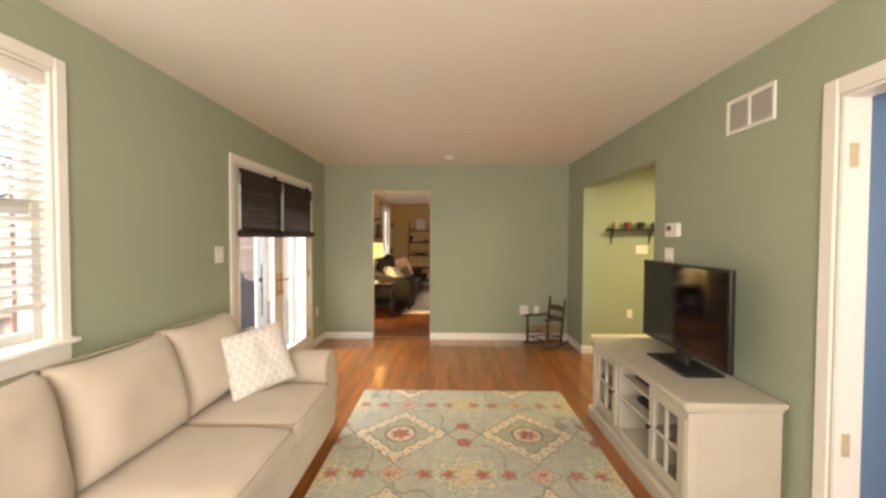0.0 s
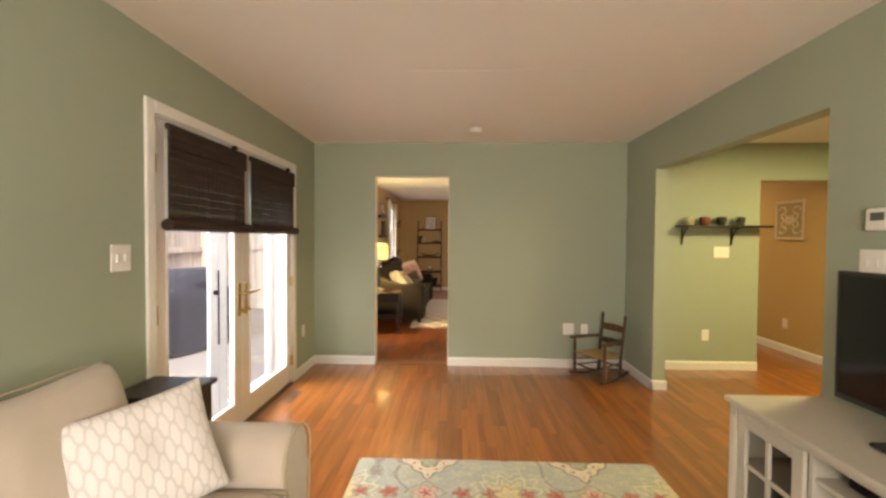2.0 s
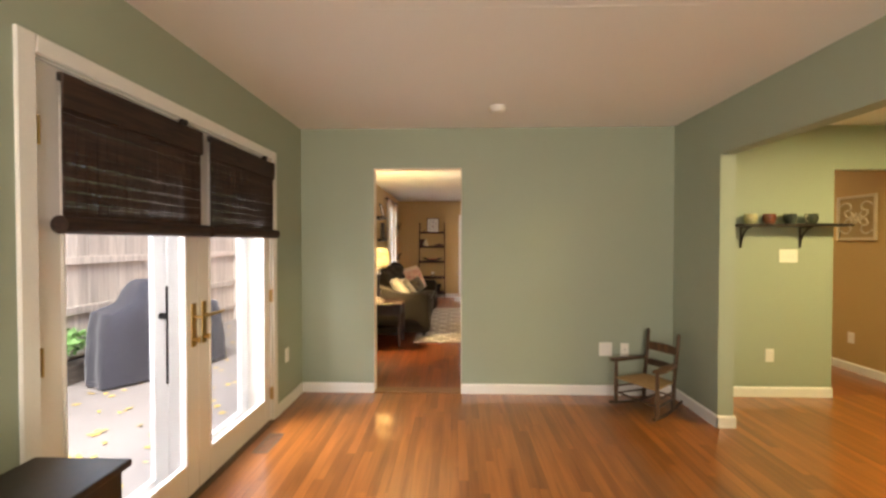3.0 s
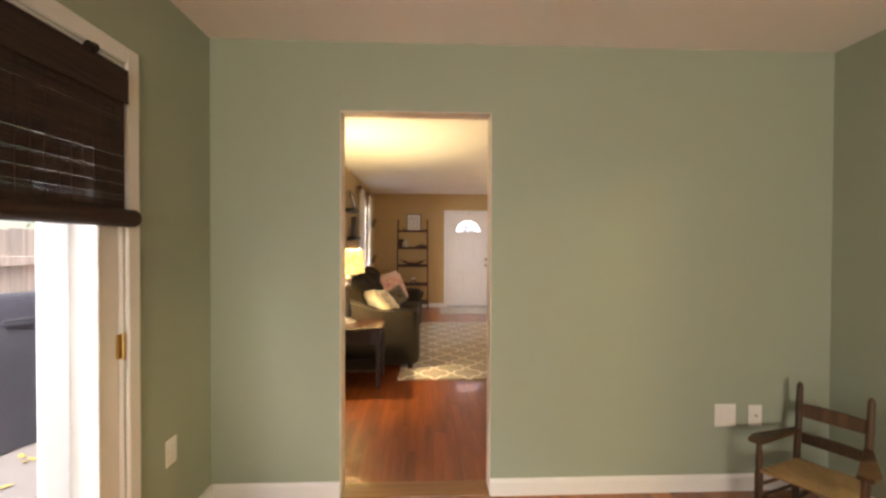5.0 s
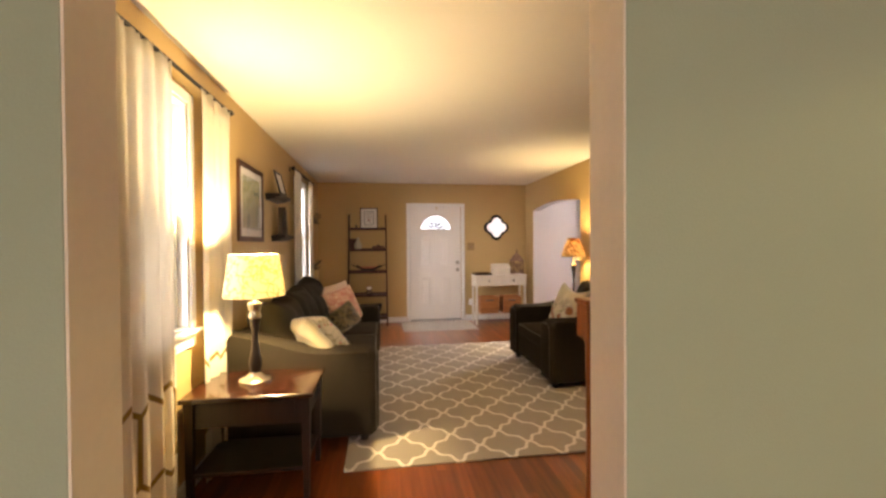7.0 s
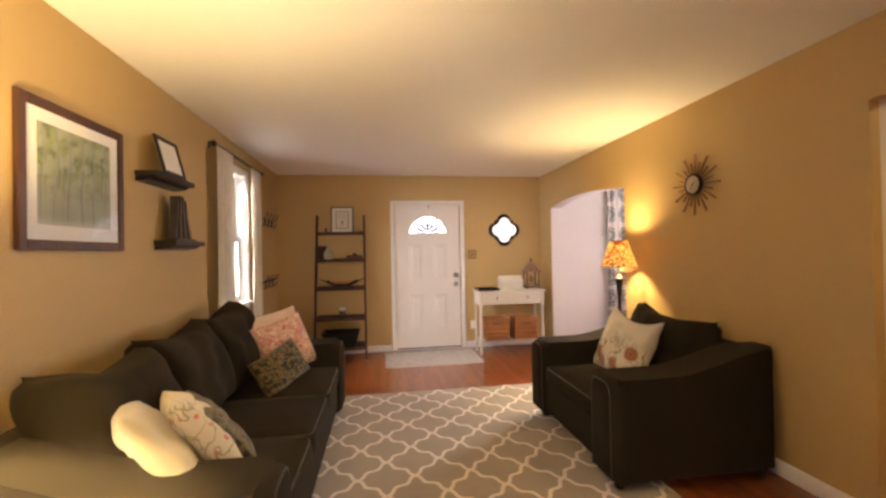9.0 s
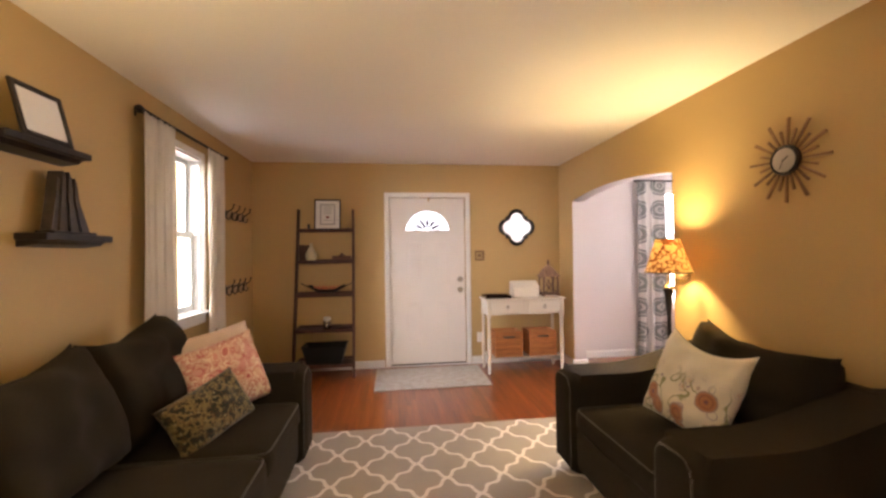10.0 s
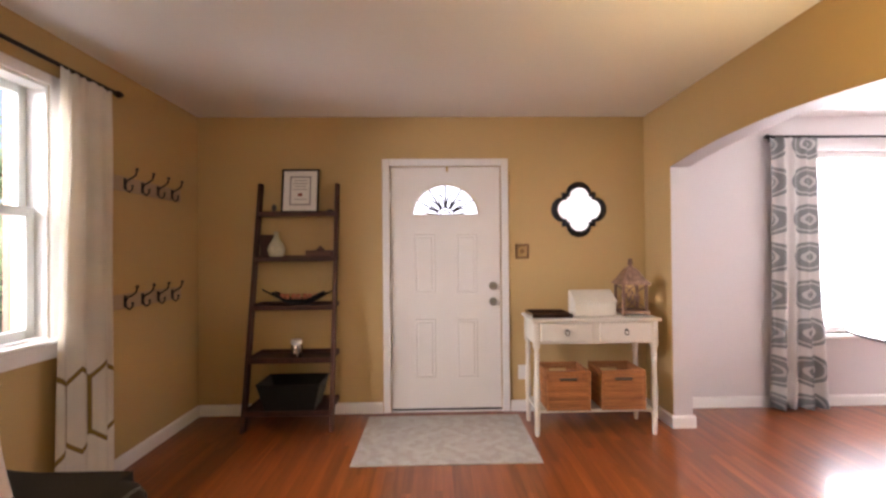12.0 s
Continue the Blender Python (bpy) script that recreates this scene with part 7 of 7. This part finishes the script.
# ---- dining room ----
dt = thing("dining_table", "dark round-edged dining table by the window", "table", (3.78, 11.45, 0.0))
bm = bmesh.new()
lathe(bm, [(0.60, 0.715), (0.62, 0.725), (0.62, 0.74), (0.60, 0.75), (0.0, 0.75)], n=40)
part("tabletop", bm, M_DARKTOP, dt, smooth=True)
bm = bmesh.new()
lathe(bm, [(0.05, 0.12), (0.07, 0.2), (0.05, 0.35), (0.07, 0.6), (0.12, 0.715)], n=18)
part("pedestal", bm, M_DARKWOOD, dt, smooth=True)
for k in range(4):
    a = k * math.pi / 2 + 0.4
    bm = bmesh.new()
    tube(bm, [(0.04 * math.cos(a), 0.04 * math.sin(a), 0.2), (0.22 * math.cos(a), 0.22 * math.sin(a), 0.13), (0.36 * math.cos(a), 0.36 * math.sin(a), 0.02)], 0.025, 8, 0.7)
    part("foot", bm, M_DARKWOOD, dt, smooth=True)

dc = thing("dining_chair", "black bentwood dining chair with a spindle back", "chair", (3.40, 11.22, 0.0), 60)
bm = bmesh.new()
prism(bm, [(0.20 * math.cos(a) * 1.05, 0.20 * math.sin(a)) for a in [k * 2 * math.pi / 24 for k in range(24)]], "Z", 0.43, 0.46)
part("seat", bm, M_BLACKPL, dc)
for sx in (-1, 1):
    for sy in (-1, 1):
        bm = bmesh.new()
        tube(bm, [(sx * 0.14, sy * 0.13, 0.43), (sx * 0.20, sy * 0.19, 0.0)], 0.016, 8, 0.8)
        part("leg", bm, M_BLACKPL, dc, smooth=True)
bm = bmesh.new()
tube(bm, [(0.19 * math.cos(a), 0.17 + 0.05 * math.sin(a), 0.46 + 0.46 * math.sin(a)) for a in [math.pi * k / 16 for k in range(17)]], 0.012, 8)
part("hoop", bm, M_BLACKPL, dc, smooth=True)
for x in (-0.10, -0.035, 0.035, 0.10):
    bm = bmesh.new()
    h = 0.46 * math.sqrt(1 - (x / 0.19) ** 2)
    tube(bm, [(x, 0.17, 0.455), (x, 0.21, 0.46 + h)], 0.006, 6)
    part("spindle", bm, M_BLACKPL, dc, smooth=True)

# ---- outside ----
M_PATIO = material("pale_concrete_paving", (0.24, 0.215, 0.195), 0.85, vary=0.15, scale=2.5, grain=60, bump=0.2)
M_GRASS = material("autumn_grass", (0.10, 0.13, 0.045), 0.9, vary=0.4, scale=1.5, grain=30, bump=0.5)
structure("ground", boxes(((-1500, -1500, -0.40), (1500, 1500, -0.30))), M_GRASS, "grassy ground round the house")
structure("pavement", boxes(((-4.75, -3.0, -0.32), (-1.835, 10.2, -0.15)), bevel=0.01), M_PATIO, "pale concrete patio strewn with leaves")
M_BRICK = material("outer_wall_brick", (0.30, 0.17, 0.12), 0.85, vary=0.2, scale=6, grain=60)
bm = bmesh.new()
wall_sheet(bm, "X", -1.768, -1.80, BACK, LN, -0.3, 2.6, [WIN1, FD, WIN2, WIN3])
structure("wall_outer_west", bm, M_BRICK, "outer brick face")

M_FENCE = wood("weathered_fence_board", (0.44, 0.39, 0.33), (0.66, 0.60, 0.52), 0.85, "Z", grain=0.7, spread=0.15)
fence = thing("fence", "weathered pale wooden board fence round the patio", "fence", (-4.62, 0.0, -0.32))
y = -1.0
rnd = random.Random(11)
while y < 10.0:
    bm = bmesh.new()
    h = 1.82 + rnd.uniform(-0.012, 0.012)
    box(bm, (0.0, y, 0.0), (0.02, y + 0.138, h), 0.003, 1)
    part("board", bm, M_FENCE, fence)
    y += 0.141
for z in (0.45, 0.92, 1.50):
    part("rail", boxes(((0.02, -1.0, z - 0.045), (0.06, 10.0, z + 0.045)), bevel=0.004), M_FENCE, fence)
for y in (1.2, 3.6, 6.0, 8.4):
    part("post", boxes(((0.02, y, 0.0), (0.11, y + 0.09, 1.86)), bevel=0.005), M_FENCE, fence)
x = 0.0
while x < 2.6:
    bm = bmesh.new()
    box(bm, (x, 10.0, 0.0), (x + 0.138, 10.02, 1.80 + rnd.uniform(-0.012, 0.012)), 0.003, 1)
    part("board", bm, M_FENCE, fence)
    x += 0.141
part("rail", boxes(((0.06, 9.96, 1.45), (2.6, 10.0, 1.54)), bevel=0.004), M_FENCE, fence)

M_COVER = fabric("slate_grey_grill_cover", (0.035, 0.035, 0.045), weave=200)
gr = thing("grill", "barbecue grill under a slate grey fitted cover on the patio", "grill", (-3.72, 6.75, -0.15), 66)
bm = bmesh.new()
rows = []
prof = [(0.70, 0.33, 0.02), (0.69, 0.32, 0.30), (0.66, 0.31, 0.62), (0.62, 0.30, 0.78), (0.40, 0.27, 0.86), (0.33, 0.24, 1.00), (0.28, 0.17, 1.09), (0.24, 0.08, 1.12)]
n = 44
for j, (w, d, z) in enumerate(prof):
    row = []
    for i in range(n):
        a = 2 * math.pi * i / n
        c, s = math.cos(a), math.sin(a)
        q = (abs(c) ** 5 + abs(s) ** 5) ** (-1 / 5)
        wob = 1 + (0.035 * math.sin(9 * a + j) + 0.02 * math.sin(17 * a + 2 * j)) * (1 - z / 1.3)
        row.append(bm.verts.new((w * c * q * wob, d * s * q * wob, z + 0.012 * math.sin(5 * a) * (j == 0))))
    rows.append(row)
for a, b in zip(rows, rows[1:]):
    for i in range(n):
        bm.faces.new((a[i], a[(i + 1) % n], b[(i + 1) % n], b[i]))
bm.faces.new(rows[-1])
bm.faces.new(rows[0][::-1])
part("cover", bm, M_COVER, gr, smooth=True, auto=50)
part("cover_strap", boxes(((-0.10, -0.31, 0.93), (0.10, -0.285, 0.955)), bevel=0.004), M_COVER, gr)

M_SLEEPER = wood("grey_timber_edging", (0.10, 0.08, 0.07), (0.22, 0.19, 0.16), 0.9, "Y")
solo("timber_edging", boxes(((0.0, 0.0, 0.0), (0.22, 5.2, 0.20)), bevel=0.01), M_SLEEPER, "low grey timber edging along the fence", "edging", (-4.53, 3.6, -0.15))
M_LEAF = material("bright_green_leaf", (0.15, 0.30, 0.08), 0.6, vary=0.4, scale=20, grain=60, bump=0)


def leaf_cloud(bm, centre, size, count, leaf, rnd):
    """Many small folded leaves scattered in an uneven crown."""
    for _ in range(count):
        while True:
            p = Vector((rnd.uniform(-1, 1), rnd.uniform(-1, 1), rnd.uniform(-1, 1)))
            if p.length < 1 and noise.noise(p * 2.3 + Vector(centre)) > -0.25:
                break
        c = Vector(centre) + Vector((p.x * size[0], p.y * size[1], p.z * size[2]))
        e = Euler((rnd.uniform(-1, 1), rnd.uniform(-1, 1), rnd.uniform(0, 6.28))).to_matrix()
        s = leaf * rnd.uniform(0.6, 1.3)
        v = [bm.verts.new(c + e @ Vector(q) * s) for q in ((0, -1, 0), (0.45, 0, 0.12), (0, 1, 0), (-0.45, 0, 0.12))]
        bm.faces.new((v[0], v[1], v[2]))
        bm.faces.new((v[0], v[2], v[3]))


pt = thing("potted_plant", "bushy green plant in a white pot on the timber edging", "plant", (-4.40, 6.10, 0.05))
bm = bmesh.new()
lathe(bm, [(0.09, 0.0), (0.12, 0.14), (0.13, 0.15), (0.115, 0.15), (0.11, 0.12)], n=20)
part("pot", bm, material("white_glazed_pot", (0.75, 0.75, 0.75), 0.35), pt, "white pot", smooth=True)
bm = bmesh.new()
leaf_cloud(bm, (0, 0, 0.27), (0.30, 0.36, 0.15), 420, 0.045, random.Random(5))
tagged(part("foliage", bm, M_LEAF, pt), kind="stuff")
bm = bmesh.new()
tube(bm, [(0, 0.0, 0.02), (0, 0.01, 0.16), (0.02, 0.02, 0.3)], 0.01, 6)
part("stem", bm, M_SLEEPER, pt)

hk = thing("garden_hook", "black iron garden hook with a hanging lantern by the fence", "garden hook", (-4.28, 6.02, -0.15))
bm = bmesh.new()
tube(bm, [(0, 0, 0), (0, 0, 0.88)], 0.007, 6)
tube(bm, [(0, 0.0, 0.60), (0, -0.09, 0.72), (0, -0.06, 0.80), (0, 0, 0.84)], 0.005, 6)
tube(bm, [(0, 0.0, 0.60), (0, 0.09, 0.72), (0, 0.06, 0.80), (0, 0, 0.84)], 0.005, 6)
part("hook", bm, M_IRON, hk, smooth=True)
bm = bmesh.new()
lathe(bm, [(0.01, 0.60), (0.03, 0.61), (0.03, 0.70), (0.012, 0.73), (0.0, 0.75)], (0, 0.0, 0.0), 10)
part("hanging_lantern", bm, M_NICKEL, hk, smooth=True)

M_DRY = material("yellow_fallen_leaf", (0.66, 0.46, 0.10), 0.8, vary=0.3, scale=60, per_object=0.3, bump=0)
rnd = random.Random(21)
bm = bmesh.new()
for _ in range(420):
    c = Vector((rnd.uniform(-4.5, -1.95), rnd.uniform(2.5, 9.6), -0.147))
    e = Euler((rnd.uniform(-0.25, 0.25), rnd.uniform(-0.25, 0.25), rnd.uniform(0, 6.28))).to_matrix()
    s = rnd.uniform(0.022, 0.05)
    v = [bm.verts.new(c + e @ Vector(q) * s + Vector((0, 0, 0.008))) for q in ((0, -1, 0), (0.5, -0.2, 0.1), (0.3, 0.7, 0), (0, 1, 0.1), (-0.3, 0.7, 0), (-0.5, -0.2, 0.1))]
    bm.faces.new(v)
tagged(solo("fallen_leaves", bm, M_DRY, "yellow fallen leaves scattered over the patio", "leaves"), kind="stuff")


def tree(at, h, r, seed, colour, leaf=0.10, count=2600):
    rnd = random.Random(seed)
    t = thing("tree", "leafy garden tree, its green foliage paled to imitate haze", "tree", at, group="garden trees")
    bark = material("grey_brown_bark", (0.12, 0.09, 0.065), 0.9, vary=0.3, scale=10, grain=40, bump=0.5)
    bm = bmesh.new()
    tube(bm, [(0, 0, 0), (0.05, 0.04, h * 0.35), (-0.03, 0.05, h * 0.75)], 0.13, 9, 0.4)
    part("trunk", bm, bark, t, smooth=True)
    for k in range(6):
        a = k * 1.05 + rnd.uniform(-0.3, 0.3)
        z = h * (0.35 + 0.06 * k)
        bm = bmesh.new()
        tube(bm, [(0, 0.03, z), (r * 0.35 * math.cos(a), r * 0.35 * math.sin(a), z + 0.35), (r * 0.8 * math.cos(a), r * 0.8 * math.sin(a), z + 0.75)], 0.05, 6, 0.3)
        part("limb", bm, bark, t, smooth=True)
    bm = bmesh.new()
    for k in range(9):
        a = rnd.uniform(0, 6.28)
        d = rnd.uniform(0, 0.7) * r
        leaf_cloud(bm, (d * math.cos(a), d * math.sin(a), h * rnd.uniform(0.5, 1.0)), (r * 0.55, r * 0.55, h * 0.16), count // 9, leaf, rnd)
    # leaf green lifted towards pale grey: bright haze put into the colour
    tagged(part("crown", bm, cloth_through("haze_paled_green_leaves", [min(1.0, v * 1.7 + 0.22) for v in colour], 0.5, rough=0.5), t), kind="stuff")
    return t


tree((-8.5, 15.5, -0.3), 4.6, 1.9, 1, (0.12, 0.20, 0.07))
tree((-5.6, 15.6, -0.3), 4.0, 1.7, 2, (0.16, 0.24, 0.10))
tree((-10.5, 12.0, -0.3), 5.0, 2.2, 3, (0.10, 0.17, 0.06))
tree((-7.4, 12.6, -0.3), 2.2, 1.3, 4, (0.22, 0.22, 0.06), 0.07)
tree((-9.5, 7.0, -0.3), 5.0, 2.1, 6, (0.12, 0.19, 0.07))
tree((-5.2, 13.4, -0.3), 1.8, 1.2, 8, (0.20, 0.27, 0.09), 0.06)
tree((-4.3, 15.2, -0.3), 2.6, 1.4, 9, (0.17, 0.25, 0.10), 0.07)
tree((-12.5, 17.0, -0.3), 6.0, 2.8, 10, (0.12, 0.20, 0.08), 0.12)
tree((-8.0, 20.0, -0.3), 6.0, 2.8, 11, (0.14, 0.22, 0.09), 0.12)
tree((-9.0, 3.0, -0.3), 4.6, 2.0, 7, (0.12, 0.19, 0.07))
# added board that glows, in place of pale hazy distance behind the front windows
M_BACKDROP = bpy.data.materials.new("glowing_backdrop")
M_BACKDROP.use_nodes = True
hz = M_BACKDROP.node_tree.nodes["Principled BSDF"]
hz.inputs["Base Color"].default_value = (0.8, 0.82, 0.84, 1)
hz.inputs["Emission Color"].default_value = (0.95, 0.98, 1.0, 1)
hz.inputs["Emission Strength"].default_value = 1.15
structure("backdrop", boxes(((-2.5, 17.0, -0.3), (16, 17.1, 7.0))), M_BACKDROP, "glowing board standing in for hazy daylight beyond the front windows")

# ---- oak strips ----
def strips(x0, x1, y0, y1, seed, skip=()):
    """Cells of a strip floor that runs along y: (x, width, y, length)."""
    rnd = random.Random(seed)
    out, x = [], x0
    while x < x1 - 0.005:
        w = min(0.057, x1 - x)
        y = y0 - rnd.uniform(0, 0.9)
        while y < y1:
            length = rnd.uniform(0.45, 1.5)
            a, b = max(y, y0), min(y + length, y1)
            if b - a > 0.04:
                out.append((x, w, a, b))
            y += length
        x += w
    return out


def strip_mesh(bm, x, w, a, b):
    g, c = 0.00002, 0.0003
    lo = [(x + g, a + g), (x + w - g, a + g), (x + w - g, b - g), (x + g, b - g)]
    hi = [(x + g + c, a + g + c), (x + w - g - c, a + g + c), (x + w - g - c, b - g - c), (x + g + c, b - g - c)]
    low = [bm.verts.new((*p, -0.012)) for p in lo]
    mid = [bm.verts.new((*p, -0.0001)) for p in lo]
    top = [bm.verts.new((*p, 0.0)) for p in hi]
    bm.faces.new(top)
    for i in range(4):
        j = (i + 1) % 4
        bm.faces.new((low[i], low[j], mid[j], mid[i]))
        bm.faces.new((mid[i], mid[j], top[j], top[i]))


def lay(name, label, mat, mat_run, cells, near):
    floor = tagged(new(name), label, kind="structure")
    cells = sorted(cells, key=near)
    for x, w, a, b in cells[:300]:
        bm = bmesh.new()
        strip_mesh(bm, x, w, a, b)
        part("plank", bm, mat, floor)
    if cells[300:]:
        bm = bmesh.new()
        for c in cells[300:]:
            strip_mesh(bm, *c)
        tagged(part("plank_run", bm, mat_run, floor), kind="stuff")
    return floor


lay("floor_family", "honey coloured oak strip floor, glossy", M_FLOOR_G, M_FLOOR_GS, strips(GW - 0.03, GE, BACK, GN + 0.01, 3), lambda c: abs((c[2] + c[3]) / 2 - 4.4) + 0.3 * abs(c[0]))
lay("floor_living", "reddish oak strip floor, glossy", M_FLOOR_L, M_FLOOR_LS, strips(LW - 0.03, LE + 0.15, GN + 0.01, LN + 0.05, 5), lambda c: min(abs((c[2] + c[3]) / 2 - 11.4), abs((c[2] + c[3]) / 2 - 6.6)) + 0.2 * abs(c[0]))
lay("floor_kitchen", "honey coloured oak strip floor", M_FLOOR_G, M_FLOOR_GS, strips(GE, 4.6, BACK, GN + 0.06, 7), lambda c: abs(c[0] - 2.6) + abs((c[2] + c[3]) / 2 - 4.9))
lay("floor_dining", "reddish oak strip floor, glossy", M_FLOOR_L, M_FLOOR_LS, strips(LE + 0.15, 6.0, GN + 0.06, LN, 9), lambda c: abs(c[0] - 3.2) + abs((c[2] + c[3]) / 2 - 11.6))
